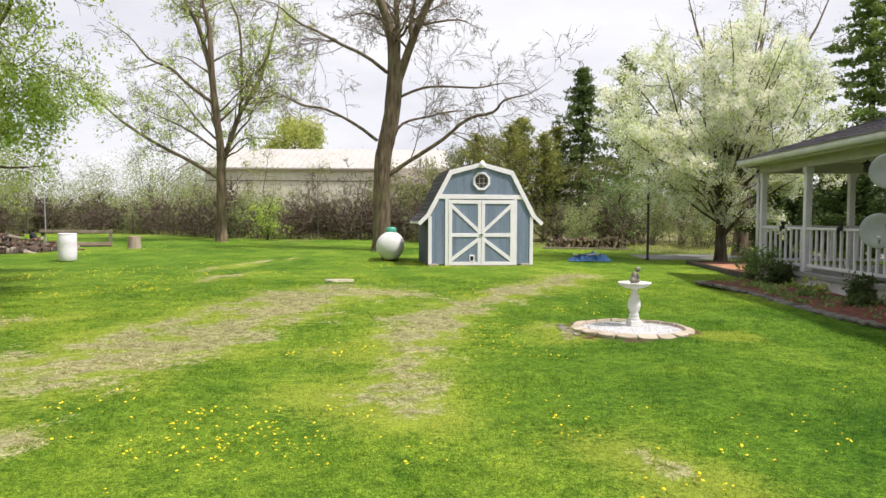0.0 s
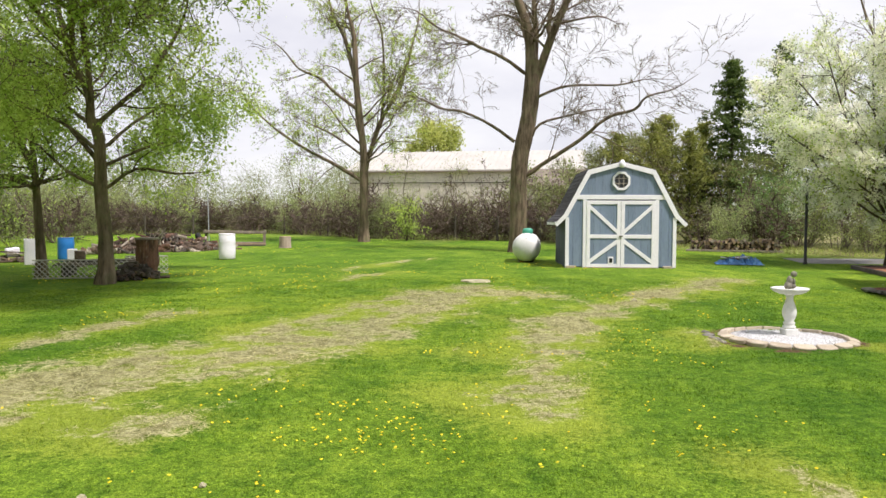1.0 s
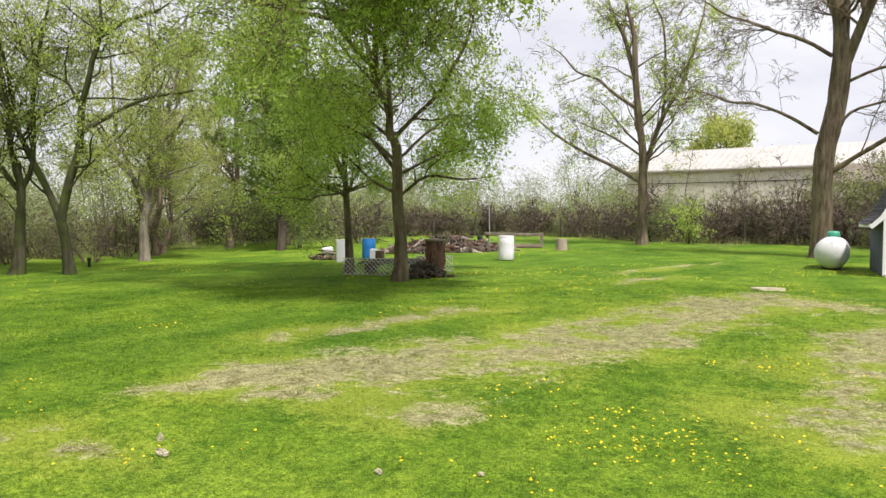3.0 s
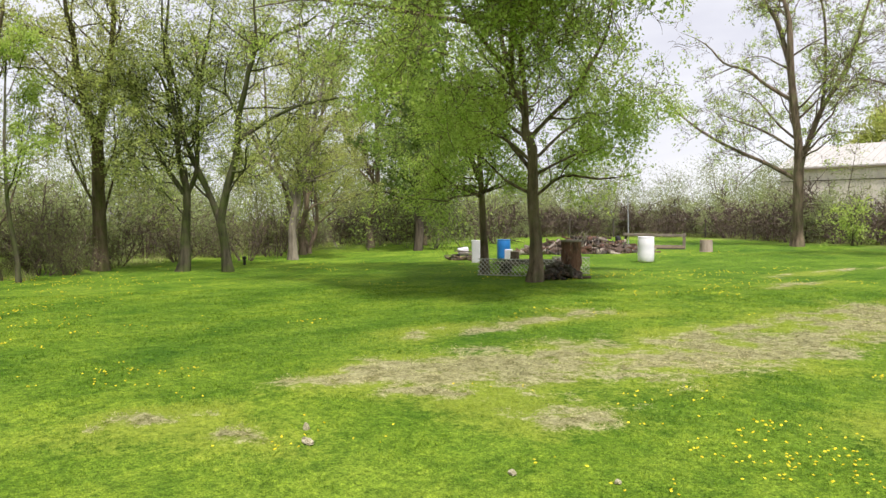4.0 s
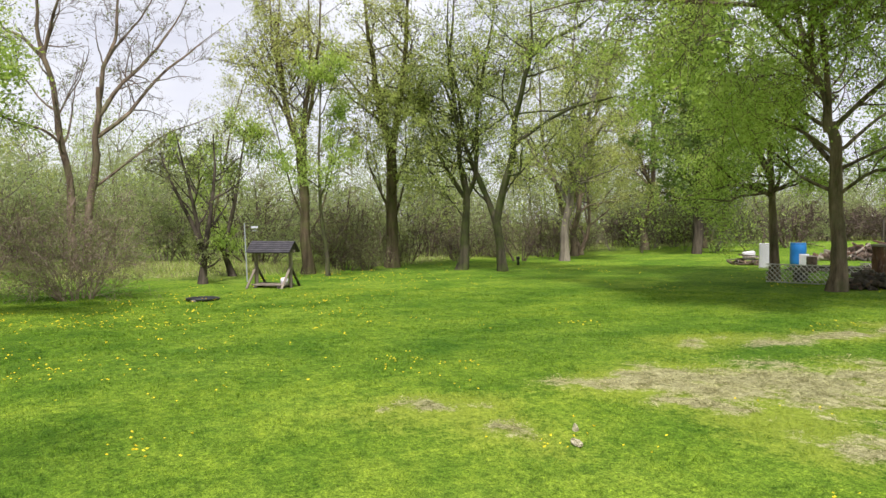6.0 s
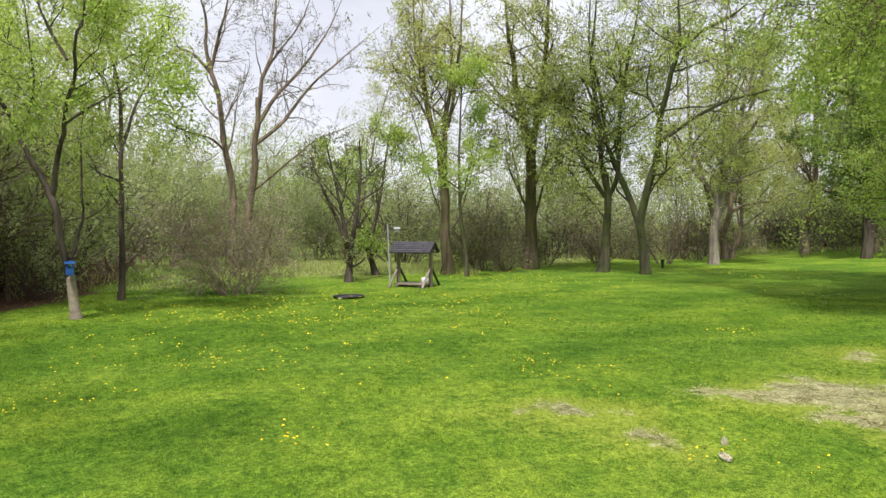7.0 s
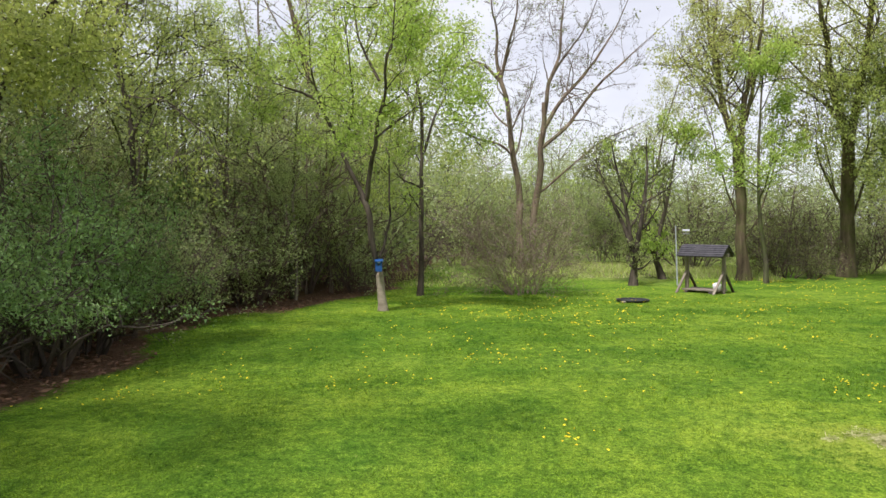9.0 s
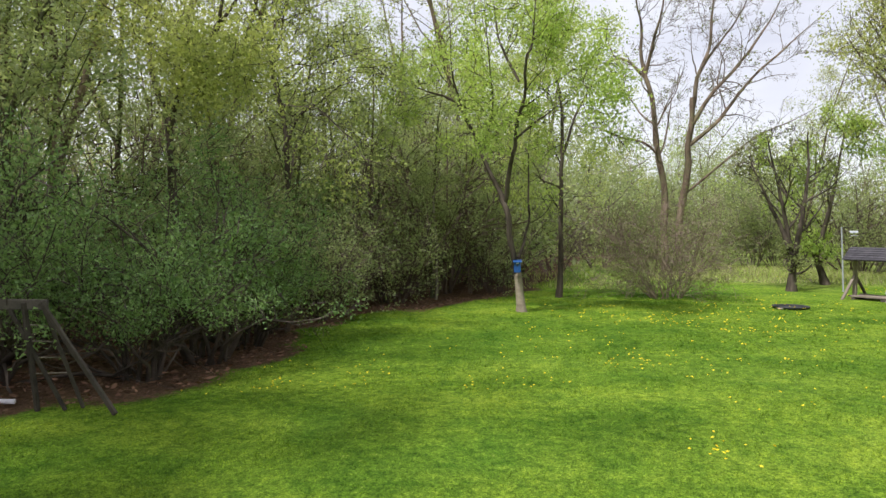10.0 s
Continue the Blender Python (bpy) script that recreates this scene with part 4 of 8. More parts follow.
    plant("leafy_tree", ms, -10.63, 14.33, "broad tree with fresh light green leaves beside the wood pile", turn=36.6)
    w = grow(14, [upright(0.125, 5.6, (0.0, 0), 0.02), ((-0.0, 0, 2.6), (-0.5, 0.1, 1), 5.6, 0.09, 0.05, 0.06)],
             (10, 8, 6), (0.5, 0.45, 0.42), (60, 50, 45), (-0.02, -0.02, -0.03), (0.13, 0.17, 0.22), 0.3, 0.42,
             [(0, 0.45, (-1, -0.4, 0.4), 3.4, 0.04, -0.03), (0, 0.4, (-0.6, -0.7, 0.4), 3.0, 0.04, -0.05), (0, 0.4, (-0.1, -1, 0.4), 3.6, 0.04, -0.05), (0, 0.42, (-1, 0.2, 0.3), 2.8, 0.04, -0.04), (0, 0.85, (-0.4, -1, 0.5), 4.0, 0.045, -0.02), (0, 0.8, (0.3, 1, 0.5), 3.6, 0.045, -0.02), (1, 0.6, (-1, -0.3, 0.4), 3.4, 0.04, -0.02)])
    plant("leafy_tree", tree_meshes("leafy_low", 14, w, M_BARK, M_LEAF, 30000, 0.052, 0.26, None, False, True, 14), -13.4, 15.65, "smaller leafy tree with drooping light green boughs", turn=37)


big_trees()


def conifer(seed, h, width, mat, n_leaf, r=0.2, start=0.1, size=0.13, sweep=0.0, ragged=0.2):
    """Straight stem with whorls of boughs, needle sprays along each."""
    rng = np.random.default_rng(seed)
    stem = np.stack([rng.normal(size=13) * 0.03, rng.normal(size=13) * 0.03, np.linspace(-0.05, h, 13)], 1)
    thick, twigs, spray = [(stem, r * (1 - 0.95 * np.linspace(0, 1, 13)) + 0.01)], [], []
    z = h * start
    while z < h * 0.98:
        s = z / h
        k = rng.integers(4, 7)
        for a in rng.uniform(0, 2 * np.pi) + np.arange(k) * 2 * np.pi / k + rng.normal(size=k) * 0.25:
            ln = width * (1 - s) ** 0.8 * rng.uniform(1 - ragged * 2, 1 + ragged) + 0.12
            bough = wander(rng, (0, 0, z), (math.cos(a), math.sin(a), 0.12 + sweep), ln, 5, -0.03 + sweep * 0.2, 0.07)
            (thick if s < 0.25 else twigs).append((bough, 0.035 * (1 - s) * (1 - 0.8 * np.linspace(0, 1, 6)) + 0.004))
            t = rng.uniform(0.12, 1, int(14 + 26 * ln / max(width, 0.1)))
            i = np.minimum(4, (t * 5).astype(int))
            c = bough[i] + (bough[i + 1] - bough[i]) * (t * 5 - i)[:, None]
            spray.append(c + rng.normal(size=c.shape) * np.array([0.13, 0.13, 0.06]) * (0.4 + ln * 0.35))
        z += rng.uniform(0.25, 0.42) * (1.1 - 0.5 * s) * max(1, h / 9)
    S = np.concatenate(spray)
    S = S[rng.integers(0, len(S), n_leaf)] + rng.normal(size=(n_leaf, 3)) * 0.06
    v, f = leaf_quads(rng, S, size * 1.15, 0.8, 2.0, True)
    v1, f1 = tubes(thick, 6)
    v2, f2 = tubes(twigs, 3)
    return [("trunk", raw_mesh("conifer_trunk", v1, f1, M_BARK_DARK, True)), ("boughs", raw_mesh("conifer_boughs", v2, f2, M_BARK_DARK, True)), ("crown", raw_mesh("conifer_crown", v, f, mat))]


def conifers():
    plant("pine_tree", conifer(21, 14, 4.6, M_PINE, 26000, 0.24, 0.16, 0.11, 0.25, 0.4), -25.5, 24.7, "tall dark green pine at the lawn's edge")
    plant("pine_tree", conifer(22, 17, 4.2, M_PINE, 16000, 0.24, 0.3, 0.12, 0.25, 0.4), -31, 30, "tall dark green pine, ragged crown")
    plant("spruce_tree", conifer(23, 9.4, 2.9, M_NEEDLE, 17000, 0.16, 0.04, 0.1, -0.05, 0.3), 7.4, 38, "dark green pointed spruce")
    plant("spruce_tree", conifer(24, 10.8, 3.0, M_NEEDLE, 15000, 0.18, 0.04, 0.11, 0.1, 0.35), 10.6, 41, "dark green spruce with a full skirt")
    plant("spruce_tree", conifer(25, 14.5, 4.0, M_PINE, 22000, 0.22, 0.05, 0.13, -0.05, 0.3), 19.4, 32.4, "large yellow-green conifer beyond the house")
    plant("spruce_tree", conifer(30, 11.5, 3.2, M_NEEDLE, 12000, 0.22, 0.05, 0.14, -0.05, 0.3), 24.5, 31, "large dark conifer beyond the house")
    cedar = conifer(26, 6.0, 2.3, M_CEDAR, 8000, 0.1, 0.03, 0.075, 0.5, 0.6)
    first = plant("cedar_tree", cedar, 3.6, 37.0, "olive-green cedar in the row behind the shed", group="cedars behind the shed")
    for i, (x, y, s) in enumerate(((1.9, 38.5, 0.95), (5.2, 36.5, 0.92), (6.3, 39.5, 1.05), (4.4, 40.5, 1.15))):
        c = copy_thing(first, pose(x, y, gz(x, y), 0, 0, 70 * i))
        c.scale = (s * 1.1, s * 1.1, s)


    # dark evergreen bushes beyond the porch
    low = conifer(34, 3.4, 1.9, M_EVERGREEN, 9000, 0.06, 0.02, 0.08, 0.3, 0.25)
    first = plant("evergreen_bush", low, 12.0, 24.6, "dark evergreen bush beyond the porch", "bush", group="evergreen bushes beyond the porch")
    for i, (x, y, s) in enumerate(((13.6, 23.4, 1.0), (15.2, 22.4, 1.15), (17.0, 21.4, 1.1), (14.4, 25.6, 1.3), (18.6, 20.4, 1.2))):
        copy_thing(first, pose(x, y, gz(x, y), 0, 0, 80 * i)).scale = (s, s, s)


conifers()


def olive_row():
    """Twiggy olive trees that fill the row behind the shed."""
    w = grow(33, [upright(0.09, 5.6, (0.1, 0), 0.05), ((0, 0, 0.5), (-0.4, 0.1, 1), 5.0, 0.07, 0.02, 0.06), ((0, 0, 0.4), (0.45, -0.1, 1), 4.8, 0.07, 0.02, 0.06), ((0, 0, 0.5), (0.05, 0.4, 1), 5.0, 0.06, 0.02, 0.06)], (9, 6, 5), (0.4, 0.45, 0.45), (50, 48, 45), (0.03, 0.0, -0.02), (0.1, 0.15, 0.2), 0.1, seg=(5, 3, 2))
    ms = tree_meshes("olive", 33, w, M_TWIG_RED, M_LEAF_DULL, 6000, 0.07, 0.2, M_TWIG_RED, True, True)
    first = plant("olive_green_tree", ms, 2.8, 40.5, "twiggy olive-green tree behind the shed", group="olive trees behind the shed")
    for i, (x, y, k) in enumerate(((0.3, 41.5, 0.95), (5.4, 38.0, 0.85), (7.6, 36.0, 0.75), (3.8, 44, 1.15), (9.4, 38.5, 0.8), (1.2, 37.0, 0.7), (12.6, 37.5, 0.85), (15.5, 36, 0.9), (18, 38, 1.1))):
        c = copy_thing(first, pose(x, y, gz(x, y), 0, 0, 50 * i))
        c.scale = (k, k, k)


olive_row()


def pear_tree():
    # ascending limbs all round the stem, the outer ones long and low, the inner ones steep
    ring = []
    for k in range(26):
        f = (0.15, 0.4, 0.7, 1.0, 1.35, 1.7, 2.1)[k % 7] * (0.9 + 0.2 * (k * 5 % 3))
        ring.append(((0, 0, 1.05 + 0.05 * k), (math.cos(k * 2.4) * f, math.sin(k * 2.4) * f, 1), (6.5, 6.3, 5.9, 5.4, 4.9, 4.4, 3.9)[k % 7] - 0.03 * k, 0.05 - 0.004 * (k % 7), 0.03, 0.06))
    w = grow(31, [upright(0.2, 4.2, (0, 0), 0.02)] + ring,
             (10, 6, 5), (0.36, 0.42, 0.4), (50, 46, 45), (0.03, 0.02, 0.0), (0.14, 0.17, 0.2), 0.16, 0.45)
    ms = tree_meshes("pear", 31, w, M_BARK_DARK, M_BLOSSOM, 150000, 0.05, 0.11, None, False, True, 10)
    rng = np.random.default_rng(77)
    T = np.concatenate([t[1:] for t in w[2]])
    c = T[rng.integers(0, len(T), 22000)] + rng.normal(size=(22000, 3)) * 0.16
    v, f = leaf_quads(rng, c, 0.055, tri=True)
    ms.append(("young_leaves", raw_mesh("pear_leaves", v, f, M_LEAF)))
    plant("pear_tree", ms, 9.08, 23.1, "flowering pear tree covered in white blossom and young leaves")


pear_tree()


def stout_tree():
    """Old tree behind the pear: a thick pale trunk, bare twigs showing above the blossom."""
    w = grow(35, [], (12, 8, 6), (0.34, 0.48, 0.5), (50, 46, 42), (0.03, 0.02, 0), (0.13, 0.16, 0.2), 0.3, 0.4, guides=[
        (0.32, 0.24, 0, [(0, -0.1), (0, 0.6), (0, 2.5), (0.1, 5.0)]),
        (0.1, 0.02, 1, [(0.08, 4.6), (-0.8, 6.4), (-1.6, 8.2), (-2.2, 10.5)]),
        (0.1, 0.02, 1, [(0.1, 4.8), (0.5, 7.0), (0.6, 9.0), (0.9, 11.5)]),
        (0.1, 0.02, 1, [(0.1, 4.6), (1.2, 6.6), (2.4, 8.6), (3.4, 11.5)]),
        (0.07, 0.02, 1, [(0.05, 4.2), (-1.4, 5.4), (-2.8, 6.6), (-3.6, 7.8)])])
    plant("bare_tree", tree_meshes("stout", 35, w, M_BARK, M_LEAF_DULL, 900, 0.06, 0.12), 11.2, 26.6, "stout old tree behind the pear, nearly bare", turn=-22.8)


stout_tree()


# thin leafy shoots low on a trunk
SHOOTS = [((0, 0, 1.0), (0.5, 0.2, 1), 4.6, 0.022, 0.02, 0.12), ((0, 0, 1.6), (-0.55, -0.2, 1), 4.8, 0.022, 0.02, 0.12), ((0, 0, 2.2), (0.2, -0.7, 0.9), 4.4, 0.022, 0.02, 0.12)]


def edge_trees():
    """The trees along the lawn's far edge and at the birdhouse, one by one."""
    tall = dict(shoots=(13, 8, 6), ratio=(0.32, 0.5, 0.6), angle=(50, 48, 45), up=(0.06, 0.04, 0.0), bend=(0.14, 0.17, 0.22), start=0.3, thin=0.4)
    # tall pale poplar beside the shelter, two pairs of steep stems
    w = grow(41, SHOOTS[:2], guides=[
        (0.21, 0.135, 0, [(0, -0.1), (0, 0.4), (-0.1, 1.1), (-0.1, 2.3), (-0.2, 3.3), (-0.2, 3.9)]),
        (0.13, 0.04, 1, [(-0.2, 3.8), (-0.5, 4.5), (-0.7, 5.4), (-0.8, 6.1), (-1.0, 7.1), (-1.1, 8.0), (-1.2, 11.5)]),
        (0.08, 0.03, 1, [(-0.7, 5.4), (-0.8, 6.4), (-0.9, 7.2), (-0.9, 8.0), (-0.8, 10.5)]),
        (0.11, 0.04, 1, [(-0.1, 3.1), (-0.1, 4.8), (0.1, 6.1), (0.1, 7.1), (0.1, 8.1), (0.1, 11.5)]),
        (0.07, 0.03, 1, [(0, 4.6), (0.2, 5.7), (0.3, 6.5), (0.4, 7.5), (0.5, 10.2)])], **tall)
    plant("poplar_tree", tree_meshes("poplar", 41, w, M_BARK_BROWN, M_LEAF_LIME, 18000, 0.052, 0.2, None, False, True, 10), -21.4, 5.16, "tall pale poplar with sparse young leaves", turn=76.4)
    w = grow(42, [upright(0.06, 6.5, (-0.05, 0.05), 0.06)], (14, 7), (0.35, 0.4), (48, 45), (0.05, 0.03), (0.14, 0.18), 0.15)
    plant("sapling", tree_meshes("sapling", 42, w, M_BARK_MOSS, M_LEAF, 7000, 0.055, 0.14), -20.33, 5.48, "slim leafy sapling at the edge of the lawn")
    w = grow(43, SHOOTS[1:], guides=[
        (0.27, 0.19, 0, [(0, -0.1), (0, 0.5), (0, 1.4), (0, 2.6), (0, 3.6), (0, 4.1)]),
        (0.17, 0.05, 1, [(-0.05, 4.0), (-0.3, 4.9), (-0.5, 5.9), (-0.6, 7.0), (-0.8, 7.9), (-1.0, 12.0)]),
        (0.15, 0.05, 1, [(0.02, 4.0), (0.2, 5.1), (0.4, 6.3), (0.5, 7.2), (0.5, 8.4), (0.7, 12.0)]),
        (0.06, 0.02, 2, [(0, 1.4), (0.3, 2.4), (0.5, 3.2), (0.7, 4.2)]),
        (0.05, 0.02, 2, [(0, 1.8), (-0.5, 2.8), (-0.8, 3.6), (-0.9, 4.5)])], **tall)
    plant("forked_tree", tree_meshes("forked", 43, w, M_BARK_BROWN, M_LEAF_LIME, 21000, 0.052, 0.22, None, False, True, 10), -23.21, 8.56, "tall tree forking into two pale stems", turn=69.8)
    # mossy maples with dark crooked limbs
    moss = dict(shoots=(12, 8, 6), ratio=(0.42, 0.52, 0.6), angle=(56, 50, 48), up=(0.02, 0.01, 0), bend=(0.17, 0.2, 0.24), start=0.2, thin=0.42)
    w = grow(44, SHOOTS[1:2], guides=[
        (0.195, 0.115, 0, [(-0.1, -0.1), (0, 0.7), (0, 1.2), (0.1, 2.3), (0, 3.2)]),
        (0.12, 0.03, 1, [(0.1, 2.6), (-0.1, 3.5), (-0.1, 4.6), (-0.4, 6.4), (-0.3, 7.9), (-0.3, 10.3)]),
        (0.10, 0.03, 1, [(0, 2.4), (-0.2, 2.7), (-0.8, 3.7), (-1.2, 4.9), (-1.6, 6.2), (-2.0, 8.5)]),
        (0.09, 0.03, 1, [(0.1, 2.4), (0.4, 3.3), (0.4, 4.9), (0.6, 6.3), (0.9, 7.9), (1.0, 10.3)])], **moss)
    plant("maple_tree", tree_meshes("maple", 44, w, M_BARK_MOSS, M_LEAF_YOUNG, 25000, 0.052, 0.2, None, False, True, 10), -21.2, 10.36, "spreading mossy maple with leaning stems", turn=64)
    w = grow(45, SHOOTS[2:], guides=[
        (0.175, 0.135, 0, [(0, -0.1), (-0.1, 0.7), (-0.1, 1.0), (-0.2, 1.6)]),
        (0.14, 0.04, 1, [(-0.2, 1.4), (-0.3, 1.7), (-0.6, 2.5), (-1.1, 3.6), (-1.3, 4.1), (-1.6, 4.9), (-2.1, 5.3), (-3.2, 5.8)]),
        (0.15, 0.04, 1, [(-0.2, 1.4), (0, 2.5), (0.3, 3.5), (0.4, 4.5), (0.6, 5.5), (0.8, 6.5), (0.8, 7.5), (0.6, 10.2)]),
        (0.07, 0.03, 2, [(0.4, 4.0), (1.3, 4.6), (2.1, 5.0), (3.0, 5.2), (3.7, 5.3)])] + [
        (0.07, 0.03, 2, [(0.8, 6.4), (1.4, 6.9), (1.9, 7.2), (2.4, 7.5), (2.9, 8.0)]),
        (0.05, 0.02, 2, [(0.4, 4.6), (0.1, 5.2), (-0.4, 5.5), (-1.0, 5.7)]),
        (0.05, 0.02, 2, [(-1.3, 4.1), (-2.0, 4.6), (-2.3, 4.8), (-3.0, 4.9)]),
        (0.06, 0.02, 2, [(-1.6, 4.9), (-1.8, 5.7), (-2.0, 6.2), (-2.4, 6.6), (-2.6, 7.6)]),
        (0.08, 0.03, 1, [(-1.3, 4.1), (-1.4, 5.2), (-1.5, 6.0), (-1.7, 7.2), (-1.6, 10.0)])], **moss)
    plant("maple_tree", tree_meshes("ymaple", 45, w, M_BARK_MOSS, M_LEAF_YOUNG, 28000, 0.052, 0.2, None, False, True, 10), -20.04, 11.19, "mossy maple that forks low in a wide V", turn=60.8)
    w = grow(46, SHOOTS[:1], (12, 8, 6), (0.32, 0.45, 0.45), (52, 48, 45), (0.03, 0.02, 0), (0.15, 0.18, 0.22), 0.25, guides=[
        (0.21, 0.06, 1, [(0, -0.1), (0, 0.6), (0, 1.4), (0.2, 2.3), (0.3, 3.2), (0.8, 4.5), (0.9, 5.7), (1.2, 6.9), (1.4, 8.2), (1.9, 10.5)]),
        (0.10, 0.03, 1, [(0.15, 2.3), (-0.3, 3.1), (-0.7, 3.7), (-1.4, 4.6), (-1.8, 5.9), (-2.1, 7.6)]),
        (0.09, 0.03, 2, [(0.8, 4.3), (1.4, 5.3), (2.2, 5.6), (2.8, 6.0)]),
        (0.09, 0.03, 1, [(0.3, 3.1), (0.3, 4.8), (0.4, 7.1), (0.1, 9.6)])])
    plant("leaning_tree", tree_meshes("lean", 46, w, M_BARK_PALE, M_LEAF_LIME, 24000, 0.052, 0.2, None, False, True, 10), -23.95, 16.21, "pale tree with a leaning trunk", turn=55.9)
    far = dict(shoots=(12, 8, 5), ratio=(0.34, 0.45, 0.45), angle=(50, 46, 45), up=(0.03, 0.02, 0), bend=(0.14, 0.17, 0.2), start=0.25)
    w = grow(47, [], guides=[
        (0.19, 0.12, 0, [(0, -0.1), (-0.1, 0.3), (-0.3, 0.9), (-0.7, 1.8), (-1.0, 2.6)]),
        (0.12, 0.04, 1, [(-0.9, 2.3), (-1.3, 3.8), (-1.8, 5.4), (-1.9, 7.3), (-2.0, 10.5)]),
        (0.12, 0.04, 1, [(0, 0.15), (0.4, 1.3), (0.4, 3.3), (0.6, 5.4), (0.9, 9.5)])], **far)
    plant("twin_tree", tree_meshes("twin", 47, w, M_BARK, M_LEAF_LIME, 17000, 0.06, 0.18, None, False, True), -28.11, 19.95, "two-stemmed tree with thin yellow-green leaves", group="trees at the lawn's far corner", turn=54.6)
    w = grow(52, [], guides=[
        (0.24, 0.08, 1, [(0, -0.1), (0, 0.5), (-0.1, 1.2), (0.3, 2.4), (0.4, 3.9), (0.4, 6.7), (0.4, 8.8), (0.2, 10.4), (-0.1, 13.0)]),
        (0.11, 0.03, 1, [(0.35, 3.2), (-0.3, 5.0), (-0.6, 7.2), (-0.9, 9.3)]),
        (0.11, 0.03, 1, [(0.4, 6.3), (1.1, 8.1), (1.3, 9.9), (1.4, 12.1)])], **far)
    a = plant("twin_tree", tree_meshes("twin_tall", 52, w, M_BARK, M_LEAF_LIME, 14000, 0.06, 0.18, None, False, True), -30.06, 25.44, "tall crooked tree with thin yellow-green leaves", group="trees at the lawn's far corner", turn=49.8)
    for x, y, turn in ((-29.0, 28.6, 250), (-27.3, 19.0, 20)):
        copy_thing(a, pose(x, y, gz(x, y), 0, 0, turn)).scale = (0.8, 0.8, 0.8)
    # low dark trees beside the shelter
    w = grow(48, [upright(0.11, 1.4, (0, 0), 0.03), ((0, 0, 0.75), (-0.5, 0, 1), 2.8, 0.07, 0.04, 0.06), ((0, 0, 0.8), (0.35, 0.1, 1), 3.2, 0.075, 0.04, 0.06), ((0, 0, 0.85), (-0.1, 0.3, 1), 3.0, 0.06, 0.04, 0.06)],
             (8, 7, 5), (0.42, 0.45, 0.45), (48, 45, 45), (0.06, 0.03, 0), (0.1, 0.14, 0.2), 0.2)
    plant("apple_tree", tree_meshes("apple", 48, w, M_BARK_DARK, M_LEAF_DULL, 2500, 0.045, 0.14), -18.95, 1.85, "small dark apple tree, almost leafless", turn=80)
    w = grow(49, [((0, 0, -0.05), (-0.3, 0, 1), 1.8, 0.1, 0.03, 0.03), ((-0.2, 0, 0.8), (0.2, 0, 1), 3.6, 0.07, 0.03, 0.05), ((-0.25, 0, 1.0), (-0.5, 0.2, 1), 3.2, 0.06, 0.03, 0.05)], (9, 7, 5), (0.42, 0.45, 0.45), (48, 45, 45), (0.05, 0.03, 0), (0.1, 0.14, 0.2), 0.2)
    plant("apple_tree", tree_meshes("apple_green", 49, w, M_BARK_DARK, M_LEAF, 7000, 0.055, 0.15), -21.2, 2.9, "small leafy apple tree with a bent trunk", turn=80)
    # the tree that carries the birdhouse
    w = grow(50, [], (10, 7, 6), (0.44, 0.55, 0.6), (50, 48, 45), (0.05, 0.03, 0), (0.14, 0.18, 0.22), 0.2, 0.42, guides=[
        (0.062, 0.062, 0, [(0.06, -0.1), (0.02, 0.4), (-0.03, 0.8), (-0.1, 1.3), (-0.2, 1.8), (-0.3, 2.1)]),
        (0.052, 0.02, 1, [(-0.25, 2.0), (-0.5, 2.5), (-0.7, 2.9), (-0.9, 3.4), (-1.2, 3.9), (-1.5, 4.1), (-2.0, 4.3), (-2.5, 4.8)]),
        (0.052, 0.016, 1, [(-0.25, 2.0), (-0.2, 2.5), (-0.1, 3.0), (0, 3.4), (0.1, 3.8), (0.1, 4.3), (0.2, 4.7), (0.3, 6.6)]),
        (0.035, 0.012, 1, [(0, 1.0), (0.1, 1.3), (0.2, 1.8), (0.2, 2.6), (0.25, 4.2)])] + [
        (0.032, 0.012, 1, [(-0.9, 3.4), (-1.1, 4.0), (-1.2, 4.6), (-1.3, 6.2)]),
        (0.032, 0.012, 1, [(0, 4.0), (-0.3, 4.6), (-0.4, 5.1), (-0.5, 6.4)]),
        (0.028, 0.01, 1, [(-0.05, 3.1), (0.3, 3.4), (0.5, 3.5), (0.9, 3.9)]),
        (0.028, 0.01, 1, [(-0.7, 2.9), (-0.5, 3.6), (-0.5, 4.2), (-0.6, 5.6)])])
    plant("birdhouse_tree", tree_meshes("bird", 50, w, M_BARK_DARK, M_LEAF, 23000, 0.042, 0.22, None, False, True, 9), -12.5, -3.25, "slender tree with bright green leaves, carrying a birdhouse", turn=104.6)
    w = grow(53, [], (12, 7, 6), (0.34, 0.48, 0.45), (50, 48, 45), (0.05, 0.03, 0), (0.14, 0.18, 0.22), 0.25, 0.42, guides=[
        (0.075, 0.02, 1, [(0, -0.1), (0, 0.5), (0, 1.5), (0, 2.5), (0.1, 3.4), (0, 4.6), (-0.2, 5.3), (-0.3, 7.0)]),
        (0.04, 0.014, 1, [(0.08, 3.2), (0.3, 4.0), (0.6, 4.6), (0.8, 5.3), (0.9, 6.6)])])
    plant("slim_tree", tree_meshes("slim", 53, w, M_BARK_DARK, M_LEAF_YOUNG, 17000, 0.038, 0.15, None, False, True), -15.38, -3.07, "slim dark-stemmed tree with thin green leaves", turn=101.2)
    # big bare forked trees in the thicket
    bare = dict(shoots=(13, 8, 6), ratio=(0.3, 0.46, 0.45), angle=(46, 44, 42), up=(0.05, 0.03, 0.01), bend=(0.12, 0.16, 0.2), start=0.35, thin=0.4)
